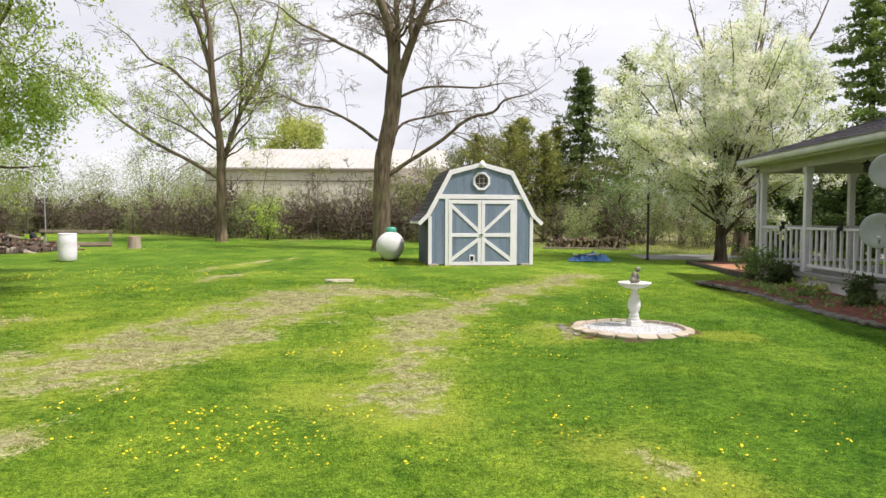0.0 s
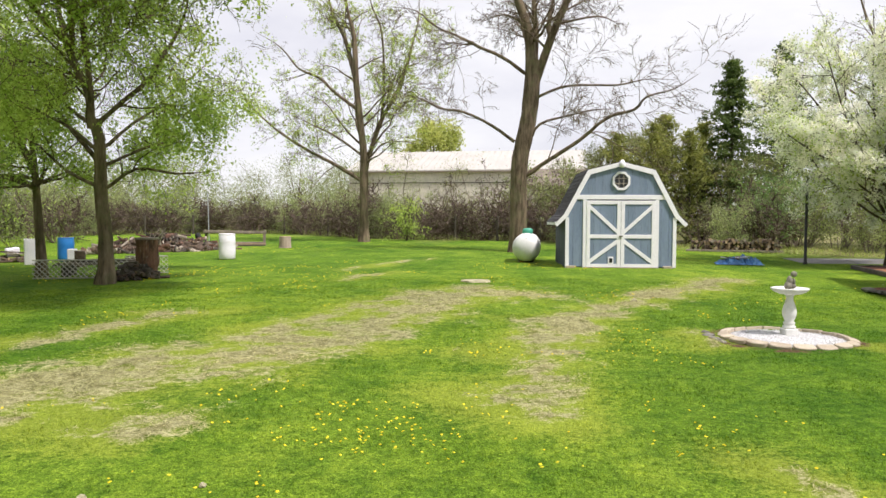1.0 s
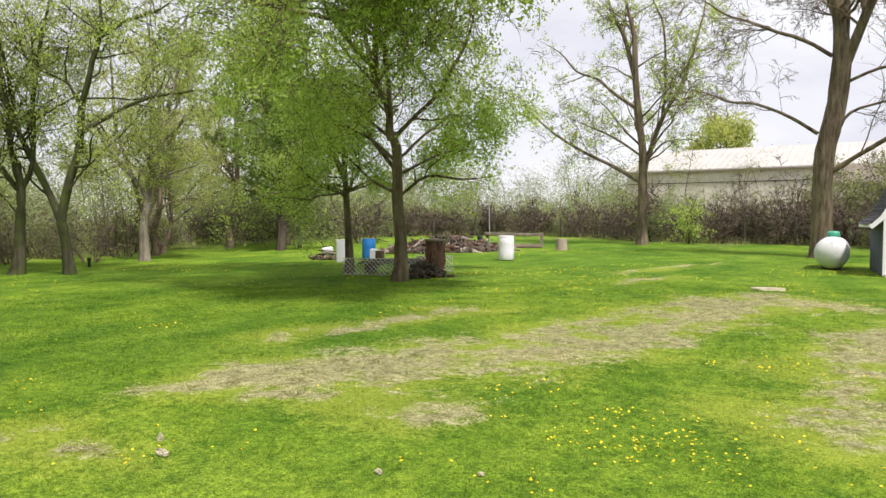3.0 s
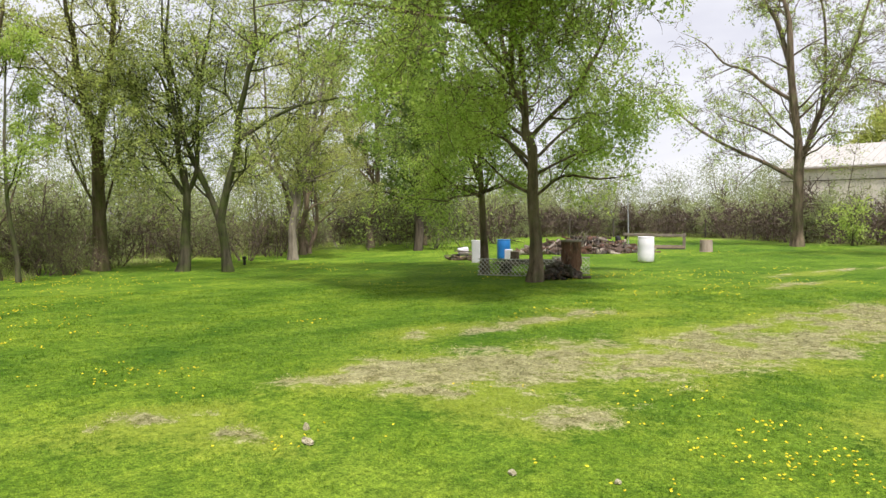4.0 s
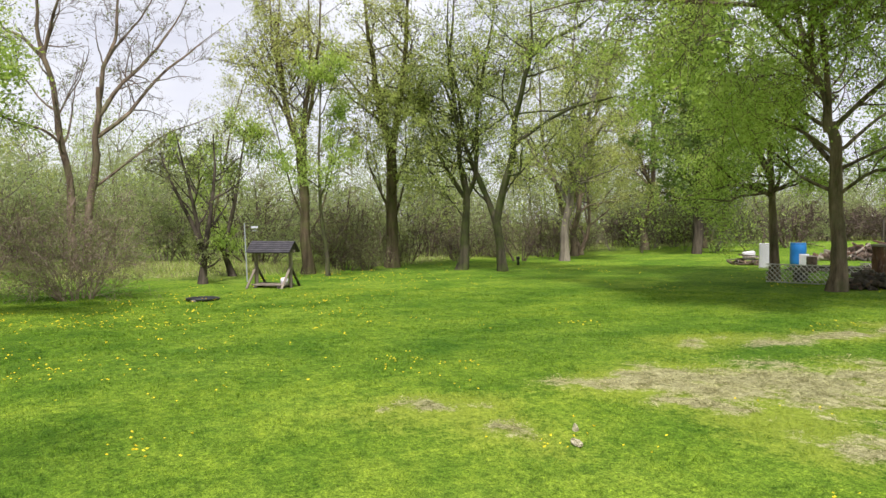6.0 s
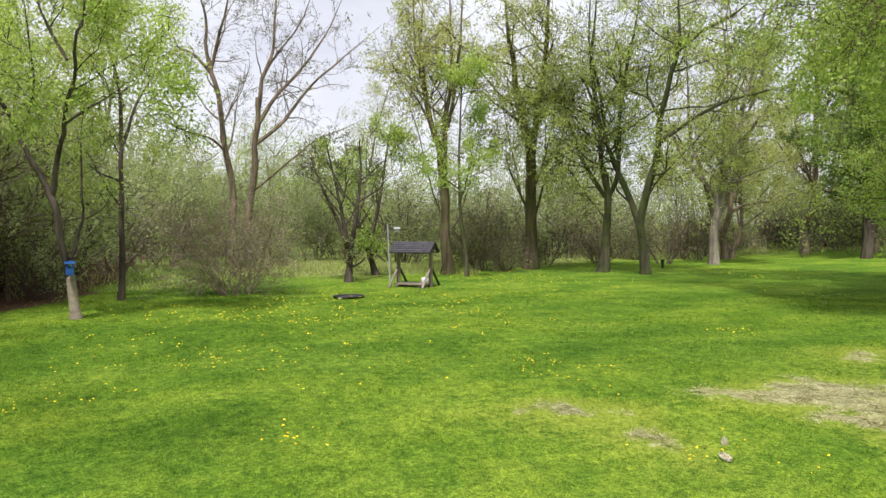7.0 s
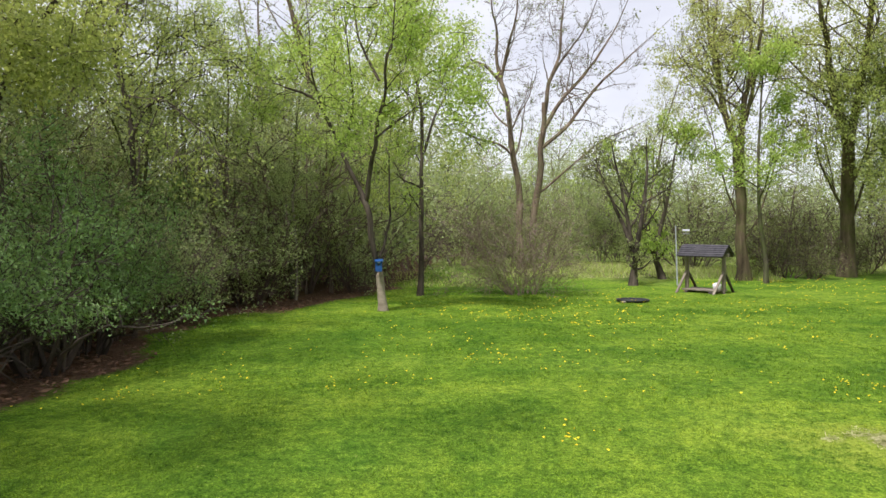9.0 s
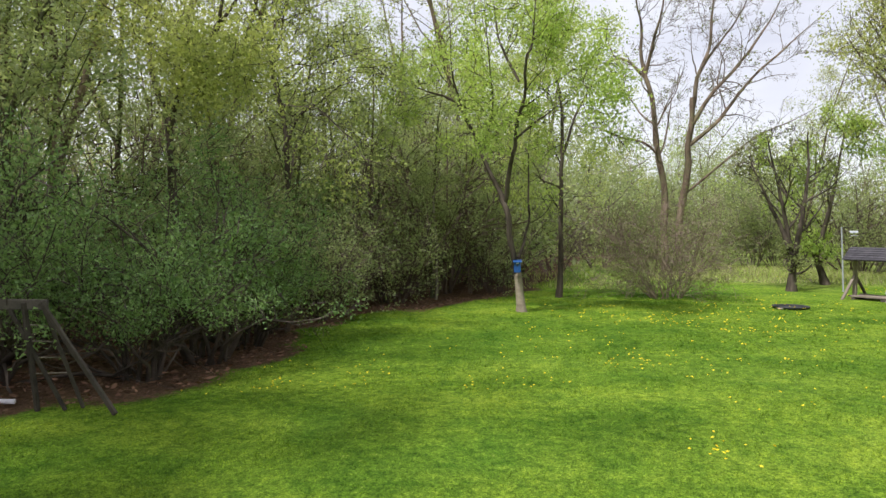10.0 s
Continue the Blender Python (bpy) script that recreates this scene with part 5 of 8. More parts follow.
    w = grow(51, [], guides=[
        (0.16, 0.05, 1, [(-0.2, -0.1), (-0.25, 0.6), (-0.3, 1.6), (-0.3, 3.0), (-0.5, 4.0), (-0.6, 4.8), (-0.7, 5.9), (-0.9, 6.7), (-1.1, 7.5), (-1.1, 8.7), (-1.3, 9.7), (-1.4, 12.5)]),
        (0.06, 0.02, 2, [(-0.45, 4.0), (-1.0, 4.5), (-1.8, 4.7), (-2.5, 5.0), (-3.3, 5.1)]),
        (0.07, 0.02, 1, [(-1.0, 6.8), (-1.6, 7.5), (-2.1, 7.8), (-2.5, 8.9)]),
        (0.07, 0.02, 1, [(-0.95, 7.0), (-0.7, 8.1), (-0.4, 9.1), (-0.3, 11.5)])], **bare)
    plant("bare_tree", tree_meshes("bare_left", 51, w, M_BARK, M_LEAF_DULL, 700, 0.06, 0.12, M_TWIG), -25.95, -1.2, "tall bare tree with a pale straight stem", turn=92.7)
    w = grow(54, [], guides=[
        (0.165, 0.1, 0, [(0, -0.1), (0.05, 0.6), (0.1, 1.6), (0.3, 3.0), (0.4, 3.8), (0.4, 4.4), (0.5, 5.2), (0.5, 6.0)]),
        (0.09, 0.025, 1, [(0.5, 5.6), (0.6, 6.7), (1.0, 7.7), (1.1, 8.7), (1.2, 9.7), (1.4, 12.5)]),
        (0.06, 0.02, 1, [(0.6, 6.6), (1.0, 7.4), (1.6, 8.3), (2.2, 9.3), (2.9, 11.3)]),
        (0.09, 0.025, 1, [(0.5, 5.1), (1.1, 6.1), (1.6, 6.7), (2.2, 7.5), (2.7, 8.3), (3.3, 9.3), (4.2, 11.5)]),
        (0.085, 0.025, 1, [(0.42, 4.4), (1.2, 5.1), (1.8, 5.9), (2.5, 6.8), (3.3, 7.6), (4.1, 8.4), (5.4, 9.6)]),
        (0.05, 0.015, 2, [(0.25, 2.7), (1.2, 3.5), (2.0, 4.2), (2.8, 4.8), (3.9, 5.3), (4.9, 5.9)])], **bare)
    plant("bare_tree", tree_meshes("bare_right", 54, w, M_BARK, M_LEAF_DULL, 700, 0.06, 0.12, M_TWIG), -25.9, -1.1, "tall bare tree forking into long pale limbs", turn=92.7)
    # trees standing out of the wood behind the bushes
    w = grow(55, [], guides=[
        (0.085, 0.055, 0, [(0, -0.1), (0, 0.6), (0, 2.4), (0, 3.0), (-0.1, 3.4)]),
        (0.045, 0.015, 1, [(-0.1, 3.3), (-0.2, 4.0), (-0.3, 4.5), (-0.5, 6.5)]),
        (0.055, 0.015, 1, [(0, 2.9), (0.2, 3.6), (0.5, 4.1), (0.7, 4.6), (0.8, 6.6)]),
        (0.03, 0.012, 1, [(0.6, 4.2), (0.9, 4.6), (1.6, 5.6)])], **moss)
    plant("wood_maple", tree_meshes("wood_maple", 55, w, M_BARK_DARK, M_LEAF_LIME, 13000, 0.042, 0.34, None, False, True), -8.2, -7.3, "dark-stemmed tree forking above the bushes, yellow-green leaves", turn=131.7)
    w = grow(56, [], guides=[
        (0.075, 0.02, 1, [(0, -0.1), (0, 0.6), (0, 2.6), (-0.1, 3.6), (-0.3, 4.4), (-0.1, 5.1), (0, 7.0)]),
        (0.04, 0.015, 1, [(-0.05, 2.9), (0.2, 3.5), (0.6, 3.8), (1.2, 4.3)]),
        (0.04, 0.015, 1, [(-0.2, 4.2), (-0.4, 5.0), (-0.8, 6.4)])], **moss)
    plant("wood_maple", tree_meshes("wood_maple_slim", 56, w, M_BARK_DARK, M_LEAF_YOUNG, 11000, 0.042, 0.34, None, False, True), -10.9, -7.1, "crooked dark tree in the wood, thin new leaves", turn=123.1)
    w = grow(57, [], (26, 5), (0.12, 0.4), (72, 50), (0.03, 0.0), (0.1, 0.18), 0.3, 0.3, guides=[(0.1, 0.02, 1, [(0, -0.1), (0, 0.6), (0, 3.1), (-0.1, 5.3), (-0.1, 6.8), (-0.1, 9.5)])])
    plant("bare_spire_tree", tree_meshes("spire", 57, w, M_BARK, M_LEAF_DULL, 500, 0.05, 0.1), -17.3, -7.6, "straight thin tree, nearly bare, rising from the wood", turn=114.5)


edge_trees()

# ---- shrubs and the wood ----


def shrub_meshes(seed, w, h, leaf, leaf_n, size, twig=None, stems=14, spread=0.13, reach=0.6, tri=False, fat=1.0, shoots=(8, 5), stem=1.0, start=0.12, crook=0.12, lift=0.0):
    rng = np.random.default_rng(seed)
    st = []
    for _ in range(stems):
        a, o = rng.uniform(0, 2 * np.pi), rng.uniform(0.2, 1) * reach
        st.append(((math.cos(a) * w * 0.12, math.sin(a) * w * 0.12, -0.05), (math.cos(a) * o * w / h, math.sin(a) * o * w / h, 1), h * rng.uniform(0.7, 1.15), rng.uniform(0.007, 0.016) * stem, -0.02, crook))
    wood = grow(seed, st, shoots, (0.45, 0.5), (48, 50), (0.02, 0.0), (0.16, 0.22), start, 0.6, (), 0.004 * fat, (4, 2))
    if lift:
        # bare below: leaves and fine twigs begin higher up the stems
        wood = (wood[0], [q for q in wood[1] if len(q[0]) > 4 or q[0][:, 2].min() > lift * 0.7], [q for q in wood[2] if q[:, 2].min() > lift])
    return tree_meshes("shrub", seed, wood, M_TWIG_RED if twig is None else twig, leaf, leaf_n, size, spread, twig, True, tri)


def wood_variant(seed, h, leaf, n, bark, low=0.22):
    w = grow(seed, [upright(0.035 + 0.0045 * h, h, (0.03, 0.02), 0.06), ((0, 0, h * 0.35), (0.25, 0.1, 1), h * 0.5, 0.04, 0.03, 0.07)], (12, 6, 3), (0.32, 0.45, 0.5), (52, 48, 45), (0.05, 0.03, 0), (0.14, 0.18, 0.22), low, 0.36, seg=(5, 3, 2))
    return tree_meshes("woodtree", seed, w, bark, leaf, int(n * 1.2), 0.055, 0.24, None, True, True)


def woods():
    rng = np.random.default_rng(61)
    kinds = [("wood_tree", wood_variant(62, 11, M_LEAF, 7600, M_BARK), "slim woodland tree with fresh green leaves"), ("wood_tree", wood_variant(63, 13, M_LEAF_LIME, 7200, M_BARK), "tall woodland tree with yellow-green leaves"),
             ("wood_tree", wood_variant(64, 9, M_LEAF_WOOD, 7400, M_BARK_MOSS), "mossy young woodland tree, leafy"), ("wood_tree", wood_variant(65, 12, M_LEAF_DULL, 2200, M_BARK), "nearly bare woodland tree"),
             ("wood_tree", wood_variant(66, 7.5, M_LEAF_WOOD, 6400, M_BARK, 0.1), "small leafy woodland tree")]
    protos = []
    # places: the dense wood behind the bushes, then the open belt along the far lawn
    spots = []
    for _ in range(38):
        x = rng.uniform(-33, -3)
        edge = float(np.interp(x, [p[0] for p in WOOD_EDGE][::-1], [p[1] for p in WOOD_EDGE][::-1]))
        spots.append((x, edge - 2.4 - abs(rng.normal()) * 5.0 - (2.0 if x > -8 else 0)))
    for _ in range(20):
        a, r = radians(rng.uniform(55, 97)), rng.uniform(27, 52)
        spots.append((-math.sin(a) * r, math.cos(a) * r))
    for _ in range(8):
        a, r = radians(rng.uniform(38, 56)), rng.uniform(42, 60)
        spots.append((-math.sin(a) * r, math.cos(a) * r))
    spots += [(-6.6, -9.6), (-8.6, -10.4), (-5.6, -10.9), (-7.4, -12.0), (-9.8, -12.5), (-6.0, -7.6), (-5.0, -8.6), (-7.2, -8.6), (-4.2, -9.6), (-6.2, -10.6)]
    young = [(-9.4, -7.4), (-10.2, -8.2), (-11.8, -7.6), (-12.6, -6.9), (-13.5, -6.6), (-14.2, -5.6), (-15.6, -5.2), (-16.8, -5.6), (-18.2, -5.0), (-19.6, -5.6), (-13.0, -8.4), (-15.0, -7.4), (-17.2, -6.8), (-21.4, -5.4), (-11.2, -9.4)]
    spots += young
    # unseen trees added behind, carrying the wood on so it shades the near lawn
    spots += [(2.6, -8.8), (-0.4, -9.8), (1.0, -11.5), (-2.6, -10.2), (5.0, -11.5), (1.2, -7.6), (3.8, -10.0), (2.3, -6.4), (-2.4, -6.4), (3.4, -5.6), (0.9, -5.3), (-1.0, -6.8)]
    for i, (x, y) in enumerate(spots):
        k = int(rng.integers(0, len(kinds)))
        s, turn = rng.uniform(0.75, 1.2), rng.uniform(0, 360)
        # lower and thinner beyond the fire ring, where the sky shows
        if 78 < math.degrees(math.atan2(-x, y)) < 101:
            s *= 0.62
        if 109 < math.degrees(math.atan2(-x, y)) < 121:
            s *= 0.6
        elif 121 <= math.degrees(math.atan2(-x, y)) < 131:
            s *= 0.75
        # the sky shows low here
        a = math.degrees(math.atan2(-x, y))
        if i >= len(kinds) and (x, y) not in young and (109.5 < a < 120 and math.hypot(x, y) < 22 or 121 < a < 130 and i % 2):
            continue
        if 38 <= i < 58 and i % 2:
            continue
        if (x, y) in young:
            k, s = 4 if i % 3 else 2, rng.uniform(0.5, 0.72)
        if i >= len(spots) - 12:
            k, s = (0, 2)[i % 2], 1.02
        if i < len(kinds):
            k = i
            protos.append(plant(kinds[k][0], kinds[k][1], x, y, kinds[k][2], turn=turn, group="trees of the wood"))
            continue
        c = copy_thing(protos[k], pose(x, y, gz(x, y), 0, 0, turn))
        c.scale = (s, s, s)


woods()


def pale_snag():
    """A dead, bark-less branch standing pale against the wood."""
    rng = np.random.default_rng(58)
    a = wander(rng, (0, 0, 0), (0.1, 0, 1), 2.2, 8, 0.02, 0.07)
    b = wander(rng, a[-1], (0.35, 0, 1), 0.55, 5, 0.0, 0.12)
    v, f = tubes([(a, np.linspace(0.035, 0.022, 9)), (b, np.linspace(0.022, 0.008, 6))], 7)
    ob = thing("dead_branch", -13.9, -5.4, None, 107, "pale dead branch without bark, standing in the wood", "branch")
    child("stem", raw_mesh("dead_branch", v, f, M_BARK_PALE, True), ob)


pale_snag()


def shrubs():
    rng = np.random.default_rng(71)
    # grey-green honeysuckle bank along the lawn
    a = shrub_meshes(72, 1.6, 1.9, M_LEAF_SHRUB, 14000, 0.028, M_TWIG_DARK, 20, tri=True, stem=1.7, start=0.2, crook=0.28, lift=0.55)
    b = shrub_meshes(73, 1.8, 2.3, M_LEAF_SHRUB, 14000, 0.029, M_TWIG_DARK, 20, tri=True, stem=1.7, start=0.2, crook=0.28, lift=0.6)
    c = shrub_meshes(74, 1.3, 1.7, M_LEAF_WOOD, 5000, 0.034, M_TWIG_RED, 18, tri=True)
    labels = ("grey-green honeysuckle bush along the lawn", "tall grey-green honeysuckle bush along the lawn", "brown twiggy bush with few leaves")
    protos = []
    for i, (x, y, k, s) in enumerate(((-4.9, -6.7, 0, 1.0), (-6.75, -5.5, 1, 1.0), (-8.0, -6.4, 2, 1.0), (-7.7, -5.65, 0, 0.9), (-5.6, -7.7, 1, 1.15), (-8.8, -5.9, 2, 0.9), (-5.75, -5.5, 0, 0.85), (-3.2, -7.9, 1, 1.1), (-10.2, -6.1, 2, 1.0), (-11.6, -6.3, 2, 1.1), (-9.4, -7.8, 1, 1.1),
                                     (-13.0, -6.0, 2, 1.15), (-14.5, -6.2, 2, 1.2), (-12.4, -7.6, 0, 1.2), (-15.8, -4.6, 2, 1.1), (-17.5, -6.8, 2, 1.3), (-7.0, -8.6, 2, 1.3), (-16.6, -8.4, 0, 1.3), (-19.5, -8.0, 2, 1.4), (-2.0, -8.8, 0, 1.2), (-10.8, -8.6, 0, 1.3))):
        if len(protos) <= k and k == len(protos):
            protos.append(plant("bush", (a, b, c)[k], x, y, labels[k], "bush", rng.uniform(0, 360), "bushes along the lawn"))
            continue
        q = copy_thing(protos[k], pose(x, y, gz(x, y), 0, 0, rng.uniform(0, 360)))
        q.scale = (s, s, s)
    # wide twiggy bush at the thicket's corner
    plant("bush", shrub_meshes(75, 2.9, 2.7, M_LEAF_DULL, 8500, 0.034, M_TWIG_PINK, 46, 0.24, 0.72, True, 0.7, (12, 6), 0.5, 0.04, 0.26), -16.18, -0.89, "wide twiggy bush with tiny olive leaves", "bush", scale=0.84)
    # rounded dark twiggy bushes at the feet of the lawn's edge trees
    first = plant("bush", shrub_meshes(81, 2.0, 1.9, M_LEAF_DULL, 4200, 0.042, M_TWIG_RED, 26, 0.2, 0.95, True, 0.9, (9, 5), 0.8, 0.05, 0.2), -22.6, 6.3, "rounded brown twiggy bush at a tree's foot", "bush", 0, "bushes under the edge trees")
    first.scale = (0.62, 0.62, 0.92)
    for x, y, k in ((-24.1, 8.9, 0.85), (-22.2, 7.3, 0.7), (-27.6, 15.0, 0.9), (-28.6, 17.6, 1.15), (-33.0, 23.6, 1.0), (-30.2, 19.8, 0.9), (-26.6, 12.6, 0.7)):
        copy_thing(first, pose(x, y, gz(x, y), 0, 0, x * 37 % 360)).scale = (k * 0.68, k * 0.68, k * 0.92)
    # brown brush belts: far side of the lawn, and the hedge before the barn
    brush = shrub_meshes(76, 2.2, 2.2, M_LEAF_DULL, 500, 0.06, M_TWIG_RED, 11, 0.2, 0.8, True, 1.5)
    green = shrub_meshes(77, 2.0, 2.4, M_LEAF_WOOD, 4600, 0.06, M_TWIG, 11, 0.22, 0.8, True, 1.3)
    hedge = shrub_meshes(178, 2.6, 2.5, M_LEAF_DULL, 260, 0.07, M_HEDGE, 20, 0.2, 1.0, True, 3.2, (8, 5))
    p1 = plant("brush", brush, -24.6, 7.4, "brown twiggy brush under the trees", "bush", 0, "brush along the lawn's edge")
    p2 = plant("brush", green, -27, 5.0, "leafy olive-green brush under the trees", "bush", 0, "brush along the lawn's edge")
    p3 = plant("hedge_bush", hedge, -26.0, 31.5, "dark brown leafless hedge bush beyond the lawn", "bush", 0, "hedge beyond the lawn")
    spots = [(-25.2, 9.8, 0, 1.0), (-26, 12.5, 0, 0.9), (-24.8, 14.6, 0, 0.95), (-29, 15, 0, 1.1), (-33, 17.5, 0, 1.1), (-22.5, 6.6, 0, 0.9), (-30.5, 11.0, 1, 1.2), (-33, 6.0, 1, 1.2), (-30, 1.5, 1, 1.2), (-34, -1.0, 1, 1.4), (-27.5, -4.0, 0, 1.2), (-24, -5.0, 0, 1.1), (-36, 3, 0, 1.3)]
    for i in range(40):
        yaw = 51 - i * 1.45
        r = float(rim_r(yaw)) + rng.uniform(0.6, 3)
        spots.append((-math.sin(radians(yaw)) * r, math.cos(radians(yaw)) * r, (2, 0, 2, 2, 1)[i % 5], rng.uniform(0.62, 0.95) if yaw > 16 else rng.uniform(0.5, 0.85)))
    for i in range(44):
        yaw = 52 - i * 1.2
        r = float(rim_r(yaw)) + rng.uniform(1.8, 4.0)
        spots.append((-math.sin(radians(yaw)) * r, math.cos(radians(yaw)) * r, (2, 2, 0)[i % 3], rng.uniform(0.7, 1.0)))
    for i in range(24):
        yaw = 51 - i * 1.6
        r = float(rim_r(yaw)) + rng.uniform(4.5, 8)
        spots.append((-math.sin(radians(yaw)) * r, math.cos(radians(yaw)) * r, (1, 2, 1)[i % 3], rng.uniform(0.9, 1.4)))
    for i in range(16):
        x = rng.uniform(-31, -14)
        edge = float(np.interp(x, [p[0] for p in WOOD_EDGE][::-1], [p[1] for p in WOOD_EDGE][::-1]))
        spots.append((x, edge - rng.uniform(1.5, 7), int(rng.integers(0, 2)), rng.uniform(1.1, 1.8)))
    for i in range(20):
        yaw, r = radians(rng.uniform(54, 97)), rng.uniform(28, 44)
        spots.append((-math.sin(yaw) * r, math.cos(yaw) * r, int(rng.integers(0, 2)), rng.uniform(1.0, 1.7)))
    spots += [(3.2, 33.5, 0, 0.9), (5.4, 34.2, 0, 1.0), (7.4, 33.4, 1, 0.8), (9.6, 35.0, 0, 1.1), (12.2, 33.2, 0, 0.9), (14.8, 33.5, 0, 1.2), (17.5, 32.0, 1, 1.1), (20.0, 30.0, 0, 1.3), (10.8, 37.5, 1, 1.2), (13.6, 36.5, 0, 1.4), (1.6, 34.8, 0, 0.9), (16.5, 35.5, 0, 1.5)]
    for i in range(16):
        x = rng.uniform(-30, -9)
        edge = float(np.interp(x, [p[0] for p in WOOD_EDGE][::-1], [p[1] for p in WOOD_EDGE][::-1]))
        spots.append((x, edge - rng.uniform(1.2, 5), 0, rng.uniform(1.2, 1.7)))
    spots += [(6.2 + 1.75 * i, 31.5 + 1.3 * (i % 3) - 0.1 * i, (1, 2, 1)[i % 3], 0.75 + 0.1 * (i * 7 % 5)) for i in range(10)]
    # tall grey twigs before the barn wall
    spots += [(-7.4, 42.5, 0, 1.5), (-5.9, 43.2, 0, 1.7), (-4.6, 42.0, 0, 1.4), (-3.4, 43.6, 0, 1.8), (-1.4, 42.2, 0, 1.6), (-0.2, 43.8, 0, 1.8), (1.0, 41.6, 0, 1.5), (-9.6, 43.0, 0, 1.3), (-2.4, 44.5, 1, 1.6), (0.4, 45.0, 1, 1.7)]
    for x, y, k, s in spots:
        q = copy_thing((p1, p2, p3)[k], pose(x, y, gz(x, y), 0, 0, rng.uniform(0, 360)))
        q.scale = (s, s, s)
    plant("bush", shrub_meshes(78, 1.0, 1.9, M_LEAF, 1300, 0.09, M_BARK_DARK, 7, 0.12), -8.95, 36.6, "small green leafy bush in front of the barn", "bush")
    plant("bush", shrub_meshes(79, 2.6, 3.4, M_LEAF_DULL, 1500, 0.06, M_TWIG, 14, 0.2), 11.2, 34.0, "large grey twiggy bush beside the drive", "bush")
    plant("bush", shrub_meshes(80, 2.0, 2.8, M_LEAF_SHRUB, 2600, 0.08, M_TWIG, 14, 0.2), 8.2, 33.0, "green leafy bush beside the drive", "bush")


shrubs()


def far_woods():
    """Woods in the distance all along the view, as one mass of stems and leaf clumps."""
    rng = np.random.default_rng(91)
    lines, tips, tips2, close = [], [], [], []
    for i in range(730):
        yaw = rng.uniform(-40, 150) if i < 420 else rng.uniform(104, 150) if i < 520 else rng.uniform(84, 112) if i > 640 else rng.uniform(6, 54)
        r = rng.uniform(62, 100) if yaw < 52 else rng.uniform(46, 80)
        h = rng.uniform(4.5, 8.5) if 8 < yaw < 50 else rng.uniform(2.5, 5.5) if yaw < 50 else rng.uniform(5, 10)
        if yaw > 97:
            r = rng.uniform(26, 50)
            h = rng.uniform(4.5, 6.5) if yaw < 104 or 110 < yaw < 120 else rng.uniform(5.5, 9 if yaw < 131 else 14)
        p = np.array([-math.sin(radians(yaw)) * r, math.cos(radians(yaw)) * r, 0.2])
        line = wander(rng, p, (rng.normal() * 0.15, rng.normal() * 0.15, 1), h, 6, 0.03, 0.13)
        lines.append((line, 0.0085 * h * (1 - 0.85 * np.linspace(0, 1, 7))))
        for s in rng.uniform(0.1, 1, 14):
            a = rng.uniform(0, 2 * np.pi)
            k = int(s * 5.99)
            q = wander(rng, line[k], (math.cos(a), math.sin(a), 0.7), h * 0.3 * (1.2 - s * 0.7), 3, 0.02, 0.2)
            lines.append((q, 0.02 * (1 - 0.8 * np.linspace(0, 1, 4)) + 0.006))
            (close if yaw > 97 else tips if rng.uniform() < 0.6 or yaw < 54 else tips2).append(np.repeat(q[1:], 2, 0)[:5] + rng.normal(size=(5, 3)) * 0.35)
    for i in range(420):
        yaw, r, h = rng.uniform(40, 140) if i < 300 else rng.uniform(88, 125), rng.uniform(36, 62), rng.uniform(2, 5)
        p = np.array([-math.sin(radians(yaw)) * r, math.cos(radians(yaw)) * r, 0.0])
        for _ in range(5):
            a = rng.uniform(0, 2 * np.pi)
            q = wander(rng, p, (0.5 * math.cos(a), 0.5 * math.sin(a), 1), h, 3, 0, 0.2)
            lines.append((q, 0.02 * (1 - 0.8 * np.linspace(0, 1, 4)) + 0.005))
            (close if yaw > 100 else tips if rng.uniform() < 0.7 else tips2).append(np.repeat(q[1:], 2, 0)[:5] + rng.normal(size=(5, 3)) * 0.5)
    v, f = ribbons(rng, lines)
    tagged(new("far_wood_stems", raw_mesh("far_stems", v, f, M_TWIG, True)), "grey stems and twigs of distant woods", "woods", kind="stuff")
    for nm, t, m, lab, k, size in (("far_wood_leaves", tips, M_LEAF_FAR, "leaves of distant woods, paled to grey-green for haze", 18, 0.085), ("far_wood_young_leaves", tips2, M_LEAF, "fresh green leaves of distant woods", 7, 0.11), ("wood_leaves", close, M_LEAF_WOOD, "olive leaves deep in the wood", 8, 0.1)):
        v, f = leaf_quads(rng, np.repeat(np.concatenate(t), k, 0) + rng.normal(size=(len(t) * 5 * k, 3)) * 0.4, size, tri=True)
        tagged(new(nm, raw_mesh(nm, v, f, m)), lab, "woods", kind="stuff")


far_woods()


